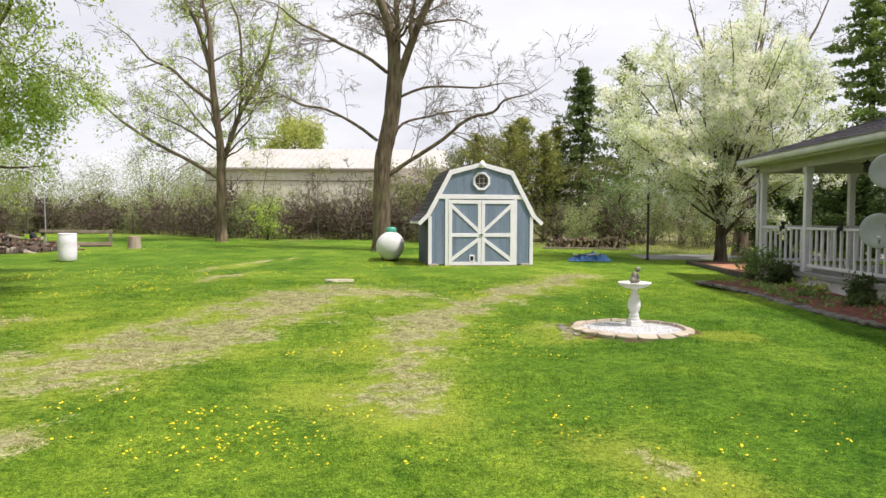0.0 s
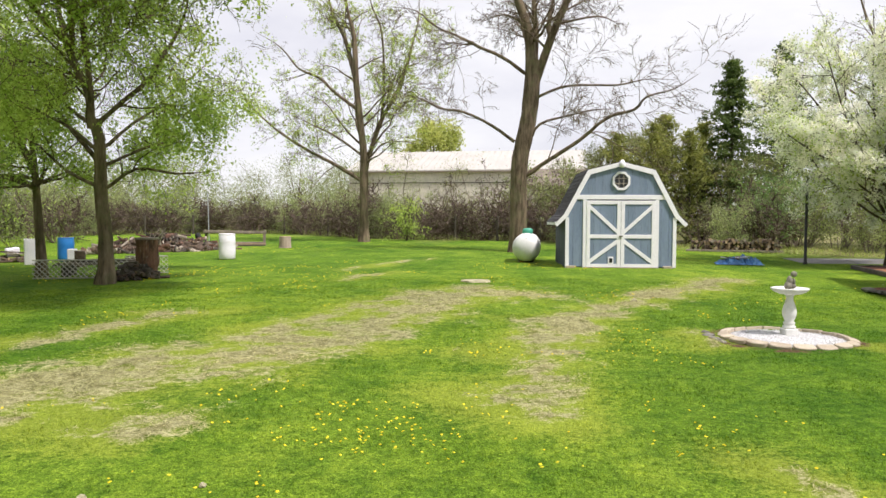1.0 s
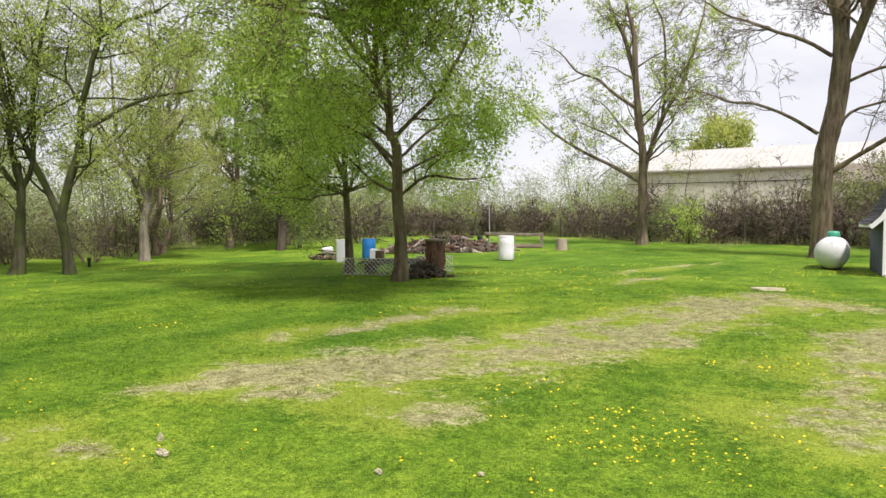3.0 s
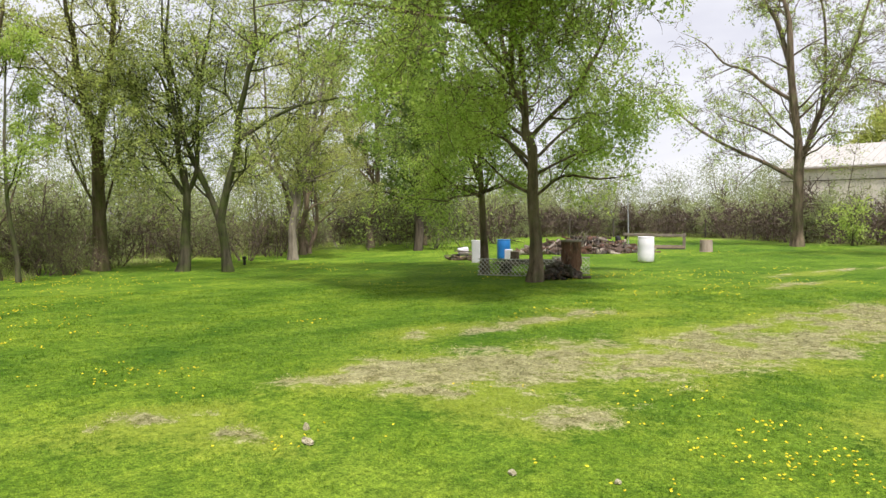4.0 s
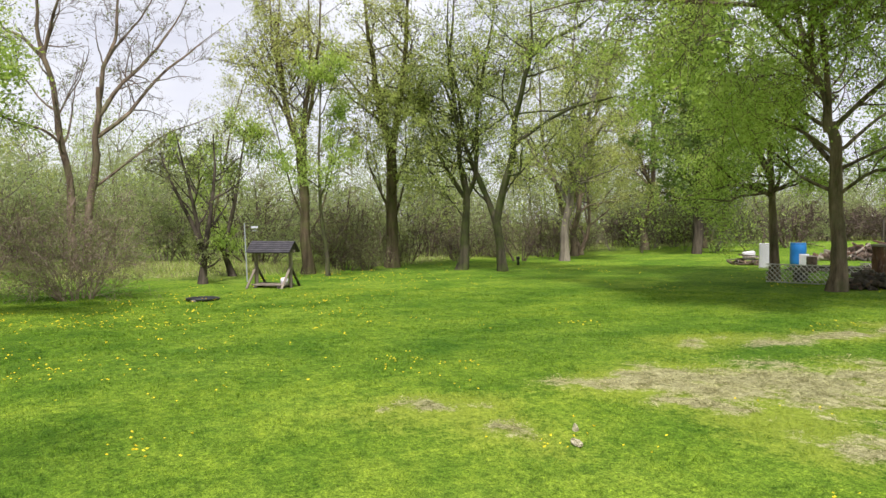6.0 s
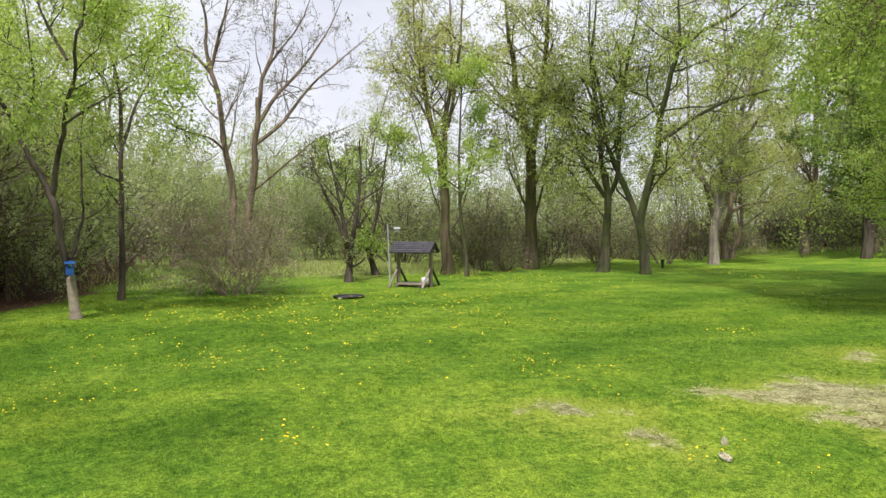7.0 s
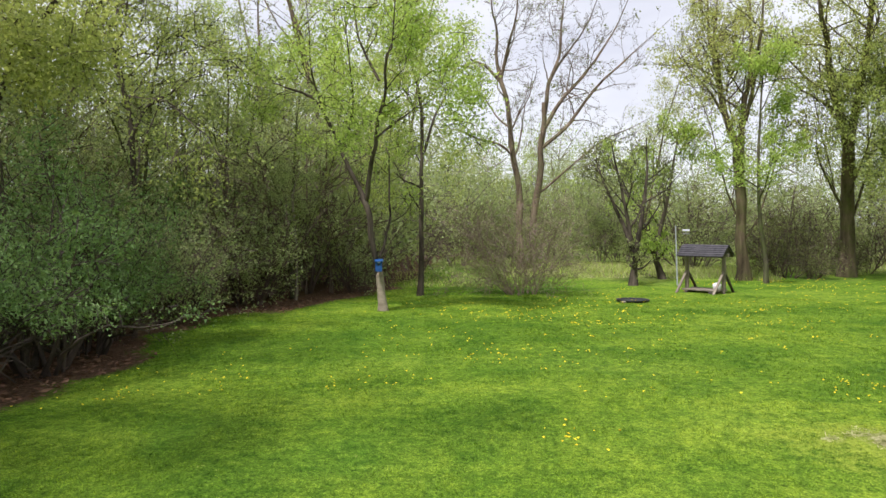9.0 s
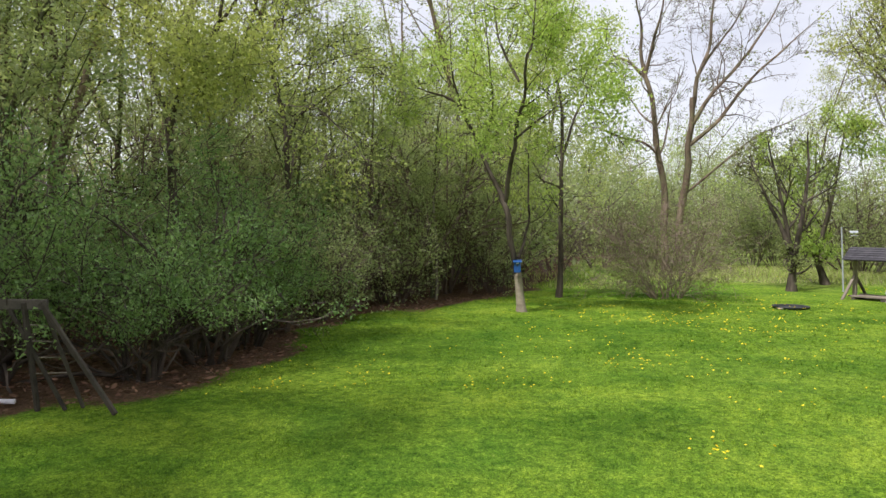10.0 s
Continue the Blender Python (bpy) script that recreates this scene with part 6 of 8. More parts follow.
def tall_grass():
    """Rough tan and green stems where the mowing stops, and fallen leaves under the bushes."""
    rng = np.random.default_rng(101)
    xs, ys = [], []
    for n, yaw0, yaw1, r0, r1 in ((16000, -4, 56, 0, 7), (7000, -30, -3, 29.5, 34), (8000, 55, 72, 0, 8), (13000, 74, 94, 21.5, 30), (2500, 92, 104, 18, 24)):
        a, r = np.radians(rng.uniform(yaw0, yaw1, n)), rng.uniform(r0, r1, n)
        r = r + rim_r(np.degrees(a)) if r0 == 0 else r
        xs.append(-np.sin(a) * r), ys.append(np.cos(a) * r)
    x, y = np.concatenate(xs), np.concatenate(ys)
    keep = hash_noise(x, y, 2.5, 103) + rng.uniform(-0.25, 0.25, len(x)) > 0.42
    x, y = x[keep], y[keep]
    n = len(x)
    z = ground_z(x, y)
    h = rng.uniform(0.15, 0.5, n) * (0.4 + hash_noise(x, y, 3.0, 104)) * np.where(np.hypot(x, y) < 34, 0.5, 1)
    w, a = rng.uniform(0.006, 0.014, n), rng.uniform(0, 2 * np.pi, n)
    lean = rng.normal(size=(n, 2)) * 0.12
    dx, dy = np.cos(a) * w, np.sin(a) * w
    v = np.stack([np.stack([x - dx, y - dy, z - 0.02], 1), np.stack([x + dx, y + dy, z - 0.02], 1), np.stack([x + lean[:, 0], y + lean[:, 1], z + h], 1)], 1)
    half = rng.uniform(size=n) < 0.5
    for name, sel, mat, label in (("dry_stems", half, M_DRYGRASS, "tall dry tan grass at the lawn's rough edge"), ("rough_grass", ~half, M_LEAF, "tall rough green grass at the lawn's edge")):
        vv = v[sel].reshape(-1, 3)
        tagged(new(name, raw_mesh(name, vv, np.arange(len(vv)).reshape(-1, 3), mat)), label, "grass", kind="stuff")
    m = 26000
    x, y = rng.uniform(-24, -1.5, m), rng.uniform(-13, -3.5, m)
    keep = (litter_mask(x, y) > 0.25) & (np.hypot(x, y) < 17)
    x, y = x[keep], y[keep]
    c = np.stack([x, y, ground_z(x, y) + rng.uniform(0.01, 0.05, len(x))], 1)
    v, f = leaf_quads(rng, c, 0.055, 0.0)
    v[:, 2] = np.maximum(0.005, (v[:, 2] - np.repeat(c[:, 2], 4)) * 0.35 + np.repeat(c[:, 2], 4))
    tagged(new("leaf_litter", raw_mesh("leaf_litter", v, f, M_LITTER)), "brown dead leaves lying under the bushes", "leaves", kind="stuff")


tall_grass()

# ---- the shed ----


def course_strips(parent, a, b, y0, y1, n, mat, name="shingle_course"):
    """Overlapping shingle courses up a slope from (x, z) a to b, between y0 and y1."""
    a, b = Vector((a[0], 0, a[1])), Vector((b[0], 0, b[1]))
    d = (b - a) / n
    up = Vector((-d.z, 0, d.x)).normalized()
    if up.z < 0:
        up = -up
    ym, w = (y0 + y1) / 2, y1 - y0
    for i in range(n):
        p, q = a + d * i + up * 0.022, a + d * (i + 1.12) + up * 0.01
        bm = bmesh.new()
        m = max(2, int(w / 0.3))
        rng = random.Random(i * 7 + int(a.x * 100))
        for k in range(m):
            ya, yb = y0 + w * k / m + 0.004, y0 + w * (k + 1) / m - 0.004
            j = up * rng.uniform(0, 0.006)
            c = [p + j + Vector((0, ya, 0)), p + j + Vector((0, yb, 0)), q + Vector((0, yb, 0)), q + Vector((0, ya, 0))]
            t = [bm.verts.new(v) for v in c]
            u = [bm.verts.new(v - up * 0.014) for v in c]
            bm.faces.new(t), bm.faces.new(u[::-1])
            for s in range(4):
                bm.faces.new((t[s], u[s], u[(s + 1) % 4], t[(s + 1) % 4]))
        bmesh.ops.recalc_face_normals(bm, faces=bm.faces)
        part(name, bm, mat, parent)


def clip_top(x, prof):
    for (xa, za), (xb, zb) in zip(prof, prof[1:]):
        if xa <= x <= xb:
            return za + (zb - za) * (x - xa) / (xb - xa)
    return prof[0][1]


def board_outline(xa, xb, z0, prof):
    top = [(xb, clip_top(xb, prof))] + [(px, pz) for px, pz in prof[::-1] if xa < px < xb] + [(xa, clip_top(xa, prof))]
    return [(xa, z0), (xb, z0)] + top


def make_shed():
    D, HW = 2.44, 1.53
    s = thing("shed", 1.1, 20.42, 0.155, 8, "blue barn-style garden shed with white trim and cross-braced double doors", "shed")
    s.scale = (1, 1, 1.055)
    prof = [(-HW, 1.36), (-0.9, 2.57), (0, 2.78), (0.9, 2.57), (HW, 1.36)]
    back = [(-HW + 0.01, 0.05)] + [(x * 0.99, z - 0.01) for x, z in prof] + [(HW - 0.01, 0.05)]
    part("inner_wall", slab(back, 0.03, 0.06), M_SIDE_DARK, s)
    part("back_wall", slab(back, D - 0.06, D), M_BLUE, s)
    part("floor_frame", box((2 * HW - 0.06, D - 0.06, 0.14), (0, D / 2, 0.08)), M_WOOD_DARK, s)
    front = part("front_wall", slab(back, 0.012, 0.03), M_SIDE_DARK, s)
    n = 15
    for i in range(n):
        xa, xb = -HW + 2 * HW * i / n + 0.003, -HW + 2 * HW * (i + 1) / n - 0.003
        z0 = 1.84 if abs(xa + xb) / 2 < 0.98 else 0.06
        part("siding_board", slab(board_outline(xa, xb, z0, prof), -0.004, 0.012), M_BLUE, front)
    for sx, nm in ((-1, "side_wall"), (1, "side_wall")):
        w = part(nm, box((0.03, D - 0.06, 1.31), (sx * (HW - 0.02), D / 2, 0.7), bevel=0), M_SIDE_DARK, s)
        for k in range(12):
            # the -x wall's boards have its shade painted in; the other stays blue
            part("siding_board", box((0.016, D / 12 - 0.006, 1.3), (sx * (HW + 0.003), D * (k + 0.5) / 12, 0.7), bevel=0.002), M_SIDE_DARK if sx < 0 else M_BLUE, w)
    roof = part("roof", slab([(-1.81, 1.23), (-1.56, 1.43), (-0.92, 2.6), (0, 2.82), (0.92, 2.6), (1.56, 1.43), (1.81, 1.23), (1.77, 1.21), (1.52, 1.4), (0.89, 2.56), (0, 2.775), (-0.89, 2.56), (-1.52, 1.4), (-1.77, 1.21)], -0.02, D + 0.06), M_WOOD_DARK, s)
    for m in (-1, 1):
        course_strips(roof, (m * 1.84, 1.22), (m * 1.57, 1.445), -0.05, D + 0.08, 3, M_SHINGLE)
        course_strips(roof, (m * 1.57, 1.445), (m * 0.925, 2.615), -0.05, D + 0.08, 10, M_SHINGLE)
        course_strips(roof, (m * 0.925, 2.615), (0, 2.835), -0.05, D + 0.08, 7, M_SHINGLE)
        # white edge boards along the gable
        part("rake_board", slab([(m * 1.84, 1.19), (m * 1.59, 1.43), (m * 0.93, 2.615), (m * 0.86, 2.49), (m * 1.48, 1.38), (m * 1.77, 1.12)][:: m], -0.055, -0.022), M_WHITE, s)
        part("rake_board", slab([(m * 0.93, 2.615), (0, 2.835), (0, 2.72), (m * 0.86, 2.495)][:: m], -0.054, -0.022), M_WHITE, s)
        part("corner_board", box((0.1, 0.02, 1.32), (m * (HW - 0.045), -0.018, 0.7), bevel=0.004), M_WHITE, s)
        part("fascia_board", box((0.02, D + 0.08, 0.09), (m * 1.81, D / 2, 1.2), bevel=0.003), M_WHITE, s)
        part("foot_block", box((0.24, 0.16, 0.1), (m * 1.34 - 0.05, -0.04, 0.03), bevel=0.01), M_EDGE, s, "pale concrete block")
    part("header_board", box((2.5, 0.022, 0.12), (0, -0.02, 1.9), bevel=0.004), M_WHITE, s)
    part("threshold", box((2.05, 0.06, 0.05), (0, -0.04, 0.02), bevel=0.008), M_WOOD, s)
    for m in (-1, 1):
        part("door_jamb", box((0.1, 0.022, 1.84), (m * 1.0, -0.019, 0.92), bevel=0.004), M_WHITE, s)
        d = part("door", box((0.93, 0.014, 1.76), (m * 0.475, -0.008, 0.92), bevel=0), M_SIDE_DARK, s, "blue plank door with white frame and diagonal braces")
        for k in range(5):
            part("plank", box((0.178, 0.01, 1.74), (m * (0.475 - 0.364 + 0.182 * k), -0.02, 0.92), bevel=0.003), M_BLUE, d)
        for x, w, z, h in ((0.055, 0.1, 0.92, 1.78), (0.9, 0.1, 0.92, 1.78)):
            part("stile", box((w, 0.02, h), (m * x, -0.035, z), bevel=0.004), M_WHITE, d)
        for z in (0.08, 0.86, 1.76):
            part("rail", box((0.746, 0.018, 0.1), (m * 0.478, -0.036, z), bevel=0.004), M_WHITE, d)
        for z0, z1 in ((1.7, 0.93), (0.14, 0.79)):
            part("brace", slab([(m * 0.85, z0), (m * 0.85, z0 + (0.12 if z1 > z0 else -0.12)), (m * 0.1, z1), (m * 0.1, z1 - (0.12 if z1 > z0 else -0.12))], -0.042, -0.026), M_WHITE, d)
    latch = part("latch", box((0.1, 0.03, 0.035), (0, -0.062, 0.87), bevel=0.004), M_ROCK, s, "small grey door latch")
    flap = part("cat_flap", box((0.15, 0.016, 0.19), (-0.27, -0.04, 0.23), bevel=0.004), M_WHITE, s, "small white-framed flap in the door")
    part("opening", box((0.09, 0.012, 0.12), (-0.27, -0.046, 0.225), bevel=0.002), M_GLASS_DARK, flap)
    # eight-sided window
    win = thing("window_frame", 0, 0, 0)
    win.parent, win.matrix_basis = s, pose(0, 0, 2.33)
    octo = lambda r: [(r * math.cos(radians(22.5 + 45 * k)), r * math.sin(radians(22.5 + 45 * k))) for k in range(8)]
    o, i = octo(0.262), octo(0.2)
    for k in range(8):
        part("frame_piece", slab([o[k], o[(k + 1) % 8], i[(k + 1) % 8], i[k]], -0.05, -0.004), M_WHITE, win)
    part("pane", slab(octo(0.205), -0.012, -0.006), M_GLASS_DARK, win, "dark window glass")
    for x in (-0.065, 0.065):
        part("muntin", box((0.014, 0.012, 0.37), (x, -0.018, 0), bevel=0.002), M_CUT_GREY, win)
        part("muntin", box((0.37, 0.012, 0.014), (0, -0.02, x), bevel=0.002), M_CUT_GREY, win)
    lamp = part("gable_light", lathe([(0.07, 0), (0.09, 0.04), (0.085, 0.12), (0.05, 0.18), (0.02, 0.2)], 12, (0, -0.11, 2.68)), M_WHITE, s, "small white light under the gable peak", True)


make_shed()


def make_tank():
    g = 0.3
    t = thing("gas_tank", -1.64, 21.95, gz(-1.6, 22.4), 3, "white domed propane tank with a green plastic lid on the grass", "tank")
    R, L = 0.44, 2.3
    prof = []
    for k in range(10):
        a = math.pi / 2 * k / 9
        prof.append((max(0.004, R * math.sin(a)), R * 0.75 * (1 - math.cos(a))))
    prof += [(R, L - R * 0.75)] + [(max(0.004, R * math.cos(math.pi / 2 * k / 9)), L - R * 0.75 + R * 0.75 * math.sin(math.pi / 2 * k / 9)) for k in range(1, 10)]
    bm = lathe(prof, 36)
    bmesh.ops.transform(bm, matrix=pose(0, 0, R + 0.05, -90, 0, 0), verts=bm.verts)
    part("body", bm, M_TANK, t, "", True)
    part("lid", lathe([(0.155, 0), (0.17, 0.02), (0.168, 0.1), (0.15, 0.15), (0.1, 0.17), (0.02, 0.175)], 24, (0.02, 0.95, 2 * R + 0.03)), M_GREEN, t, "green plastic lid", True)
    part("collar", lathe([(0.15, 0), (0.15, 0.04)], 20, (0.02, 0.95, 2 * R)), M_TANK, t)
    for y in (0.5, 1.8):
        part("saddle", box((0.5, 0.12, 0.16), (0, y, 0.06), bevel=0.01), M_ROCK, t)
    part("drain_plug", rod((0, 0.045, 0.78), (0, 0.12, 0.78), 0.009, None, 8), M_BLACK, t)


make_tank()


def make_birdbath():
    cx, cy = 2.56, 9.52
    bed = thing("gravel_bed", cx, cy, gz(cx, cy), 0, "round bed of white gravel inside scalloped tan edging stones", "flower bed")
    R = 0.67
    rng = random.Random(5)
    bm = lathe([(R + 0.01, -0.04), (R + 0.01, 0.03), (R * 0.6, 0.05), (0.02, 0.055)], 40)
    part("gravel_base", bm, M_GRAVEL, bed, "", True)
    g = np.random.default_rng(8)
    n = 2600
    rr, aa = (R - 0.01) * np.sqrt(g.uniform(size=n)), g.uniform(0, 2 * np.pi, n)
    c = np.stack([rr * np.cos(aa), rr * np.sin(aa), 0.05 - 0.02 * (rr / R) ** 2 + g.uniform(-0.004, 0.006, n)], 1)
    o = np.array([[1, 0, 0], [0, 1, 0], [-1, 0, 0], [0, -1, 0], [0, 0, 0.8], [0, 0, -0.8]])
    v = c[:, None] + o[None] * (g.uniform(0.008, 0.017, n)[:, None, None]) * g.uniform(0.7, 1.3, (n, 6, 1))
    f = np.array([[0, 1, 4], [1, 2, 4], [2, 3, 4], [3, 0, 4], [1, 0, 5], [2, 1, 5], [3, 2, 5], [0, 3, 5]])
    child("gravel", raw_mesh("gravel", v.reshape(-1, 3), (f[None] + 6 * np.arange(n)[:, None, None]).reshape(-1, 3), M_GRAVEL), bed)["kind"] = "stuff"
    N = 18
    for k in range(N):
        a = 360 / N * k
        w = 2 * math.pi * (R + 0.06) / N * 0.98
        outline = [(w / 2 * 0.9, 0.0), (-w / 2 * 0.9, 0.0), (-w / 2, -0.08)] + [(-w / 2 * math.cos(t), -0.085 - 0.05 * math.sin(t)) for t in (0.35, 0.8, 1.25, 1.57, 1.9, 2.35, 2.8)] + [(w / 2, -0.08)]
        bm = slab(outline, 0.0, 0.055, "z")
        bmesh.ops.bevel(bm, geom=bm.edges[:], offset=0.008, segments=1, affect="EDGES")
        lay = pose(0, 0, 0, 0, 0, a) @ pose(0, -R, 0.025, 14 + rng.uniform(-5, 5), rng.uniform(-4, 4), rng.uniform(-2, 2))
        bmesh.ops.transform(bm, matrix=lay, verts=bm.verts)
        part("edging_stone", bm, M_EDGE, bed)
    for k in range(7):
        a, r = radians(185 + rng.uniform(-25, 25)), R + rng.uniform(0.16, 0.3)
        bm = bmesh.new()
        bmesh.ops.create_icosphere(bm, subdivisions=2, radius=rng.uniform(0.04, 0.075))
        for v in bm.verts:
            v.co *= rng.uniform(0.85, 1.1)
            v.co.z *= 0.6
        bmesh.ops.translate(bm, verts=bm.verts, vec=(r * math.cos(a), r * math.sin(a), 0.02))
        part("rough_stone", bm, M_ROCK, bed)
    b = thing("birdbath", 2.625, 9.66, gz(2.6, 9.66) + 0.045, 12, "white cast-stone birdbath on a turned pedestal, standing in white gravel", "birdbath")
    part("plinth", box((0.165, 0.165, 0.09), (0, 0, 0.045), bevel=0.01), M_STONE, b)
    part("pedestal", lathe([(0.075, 0.09), (0.078, 0.12), (0.06, 0.135), (0.07, 0.155), (0.072, 0.165), (0.052, 0.185), (0.068, 0.22), (0.084, 0.27), (0.086, 0.31), (0.074, 0.37), (0.052, 0.43), (0.042, 0.48), (0.048, 0.51), (0.06, 0.525)], 28), M_STONE, b, "", True)
    part("bowl", lathe([(0.06, 0.52), (0.13, 0.535), (0.19, 0.56), (0.222, 0.59), (0.228, 0.605), (0.215, 0.61), (0.19, 0.59), (0.12, 0.572), (0.01, 0.568)], 36), M_STONE, b, "", True)
    # small seated figure, as plain rounded forms in one mesh
    fig = bmesh.new()
    for x, z, rx, ry, rz in ((0, 0.012, 0.075, 0.06, 0.014), (-0.018, 0.06, 0.045, 0.04, 0.05), (-0.005, 0.115, 0.032, 0.034, 0.055), (0.035, 0.055, 0.032, 0.042, 0.03), (0.042, 0.19, 0.034, 0.03, 0.033), (0.04, 0.1, 0.014, 0.038, 0.045)):
        own = bmesh.new()
        bmesh.ops.create_icosphere(own, subdivisions=3, radius=1)
        bmesh.ops.transform(own, matrix=Matrix.LocRotScale((x, 0, z), None, (rx, ry, rz)), verts=own.verts)
        merge(fig, own)
    me = bpy.data.meshes.new("figurine")
    for f in fig.faces:
        f.smooth = True
    fig.to_mesh(me)
    fig.free()
    me.materials.append(M_STATUE)
    ob = new("figurine", me)
    ob.matrix_basis = pose(2.62, 9.65, gz(2.6, 9.66) + 0.045 + 0.572, 0, 0, 8) @ Matrix.Scale(1.12, 4)
    tagged(ob, "small weathered grey-brown stone figurine seated on the birdbath's bowl", "statue")


make_birdbath()

# ---- the house's porch ----


def make_house():
    h = thing("house", 7.55, 15.0, 0.1, -2.1, "white farmhouse porch with railings under a dark shingle roof", "house")
    # local: x into the house, y along the railing away from the lawn's near end
    Y1, Y0, X1 = 2.15, -12.0, 6.5
    DZ = 0.37
    part("deck", box((X1, Y1 - Y0, 0.06), (X1 / 2 - 0.05, (Y0 + Y1) / 2, DZ - 0.03), bevel=0.01), M_DECK, h)
    part("deck_edge", box((0.03, Y1 - Y0 + 0.04, 0.1), (-0.085, (Y0 + Y1) / 2, DZ - 0.05), bevel=0.005), M_DECK, h)
    part("skirt", box((0.04, Y1 - Y0, 0.5), (-0.02, (Y0 + Y1) / 2, DZ - 0.31), bevel=0.004), M_PORCH, h)
    part("skirt", box((X1, 0.04, 0.5), (X1 / 2, Y1 - 0.03, DZ - 0.31), bevel=0.004), M_PORCH, h)
    part("house_wall", box((0.15, 8.6, 2.9), (3.55, -7.6, 1.5), bevel=0.01), M_PORCH, h)
    part("house_wall", box((3.1, 0.15, 2.9), (5.0, -3.3, 1.5), bevel=0.01), M_PORCH, h)
    posts = [(0.06, 2.02), (0.06, -0.2), (0.06, -4.4), (0.06, -6.6), (0.06, -8.8), (2.12, 2.02), (4.5, 2.02), (6.2, 2.02)]
    for x, y in posts:
        p = part("post", box((0.13, 0.13, 2.2), (x, y, DZ + 1.1), bevel=0.008), M_PORCH, h)
        part("cap", box((0.17, 0.17, 0.1), (x, y, DZ + 2.12), bevel=0.01), M_PORCH, p)
        part("base", box((0.17, 0.17, 0.1), (x, y, DZ + 0.05), bevel=0.01), M_PORCH, p)
    spans = [(posts[i], posts[i + 1]) for i in range(4)] + [(posts[0], posts[5]), (posts[5], posts[6]), (posts[6], posts[7])]
    for (xa, ya), (xb, yb) in spans:
        a, b = Vector((xa, ya, 0)), Vector((xb, yb, 0))
        u = (b - a).normalized()
        a, b = a + u * 0.065, b - u * 0.065
        up = Vector((0, 0, 1))
        top = part("railing", bar(a + up * (DZ + 0.9), b + up * (DZ + 0.9), 0.05, 0.09) if abs(u.y) < 0.5 else box((0.09, (b - a).length, 0.05), (a + b) / 2 + up * (DZ + 0.9)), M_PORCH, h)
        part("bottom_rail", box((0.05, (b - a).length, 0.06) if abs(u.y) > 0.5 else ((b - a).length, 0.05, 0.06), (a + b) / 2 + up * (DZ + 0.13)), M_PORCH, top)
        n = int((b - a).length / 0.235)
        for k in range(n):
            q = a.lerp(b, (k + 0.5) / n)
            part("baluster", box((0.045, 0.045, 0.74), (q.x, q.y, DZ + 0.51), bevel=0.004), M_PORCH, top)
        mid = (a + b) / 2
        part("rail_foot", box((0.045, 0.045, 0.1), (mid.x, mid.y, DZ + 0.05), bevel=0.004), M_PORCH, top)
    # eaves: beam, soffit, fascia, gutter; hip roof above
    E = -0.32
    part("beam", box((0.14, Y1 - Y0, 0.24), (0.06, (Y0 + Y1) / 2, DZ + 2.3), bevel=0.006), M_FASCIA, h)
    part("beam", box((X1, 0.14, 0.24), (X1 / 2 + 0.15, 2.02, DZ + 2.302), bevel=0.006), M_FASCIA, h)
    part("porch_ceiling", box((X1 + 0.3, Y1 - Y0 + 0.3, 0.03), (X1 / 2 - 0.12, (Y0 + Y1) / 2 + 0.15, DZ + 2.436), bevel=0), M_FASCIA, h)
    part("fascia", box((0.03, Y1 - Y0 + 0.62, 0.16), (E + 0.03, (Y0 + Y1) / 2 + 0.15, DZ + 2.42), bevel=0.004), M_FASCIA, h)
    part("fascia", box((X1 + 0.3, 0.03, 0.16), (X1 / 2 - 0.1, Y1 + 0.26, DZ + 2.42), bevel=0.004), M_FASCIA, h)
    prof = [(-0.11, -0.02), (-0.13, 0.02), (-0.13, 0.1), (-0.115, 0.1), (-0.11, 0.03), (-0.02, 0.03), (-0.01, -0.04), (-0.08, -0.04)]
    bm = slab([(E + 0.015 + x, DZ + 2.42 + z) for x, z in prof], Y0 - 0.2, Y1 + 0.32)
    part("gutter", bm, M_PORCH, h, "white gutter along the eave")
    bm = bmesh.new()
    for a, b in (((E + 0.0, Y1 + 0.2, DZ + 2.4), (E + 0.02, Y1 + 0.18, DZ + 2.3)), ((E + 0.02, Y1 + 0.18, DZ + 2.3), (-0.02, Y1 - 0.02, DZ + 2.15)), ((-0.035, Y1 - 0.03, DZ + 2.15), (-0.035, Y1 - 0.03, -0.05))):
        rod(a, b, 0.032, None, 10, bm)
    part("downpipe", bm, M_PORCH, h, "white downpipe at the corner post", True)
    # roof planes as courses
    roof = part("roof", roof_body(E - 0.12, Y0 - 0.2, Y1 + 0.38, X1, DZ + 2.5, 0.33), M_ROOF, h)
    step = 0.16
    for k in range(17):
        s0, s1 = step * k, step * (k + 1) + 0.03
        z0, z1 = DZ + 2.5 + 0.33 * s0 + 0.02, DZ + 2.5 + 0.33 * s1 + 0.008
        x0, x1 = E - 0.14 + s0, E - 0.14 + s1
        ya, yb = Y0 - 0.2, Y1 + 0.4 - s0
        bm = bmesh.new()
        for c in np.arange(ya + 4.5, yb, 0.3):
            d = min(c + 0.292, yb)
            j = 0.005 * random.random()
            t = [bm.verts.new(v) for v in ((x0, c, z0 + j), (x0, d, z0 + j), (x1, min(d, yb - 0.19), z1), (x1, min(c, yb - 0.2), z1))]
            u = [bm.verts.new((v.co.x, v.co.y, v.co.z - 0.015)) for v in t]
            bm.faces.new(t[::-1]), bm.faces.new(u)
            for q in range(4):
                bm.faces.new((t[q], u[q], u[(q + 1) % 4], t[(q + 1) % 4]))
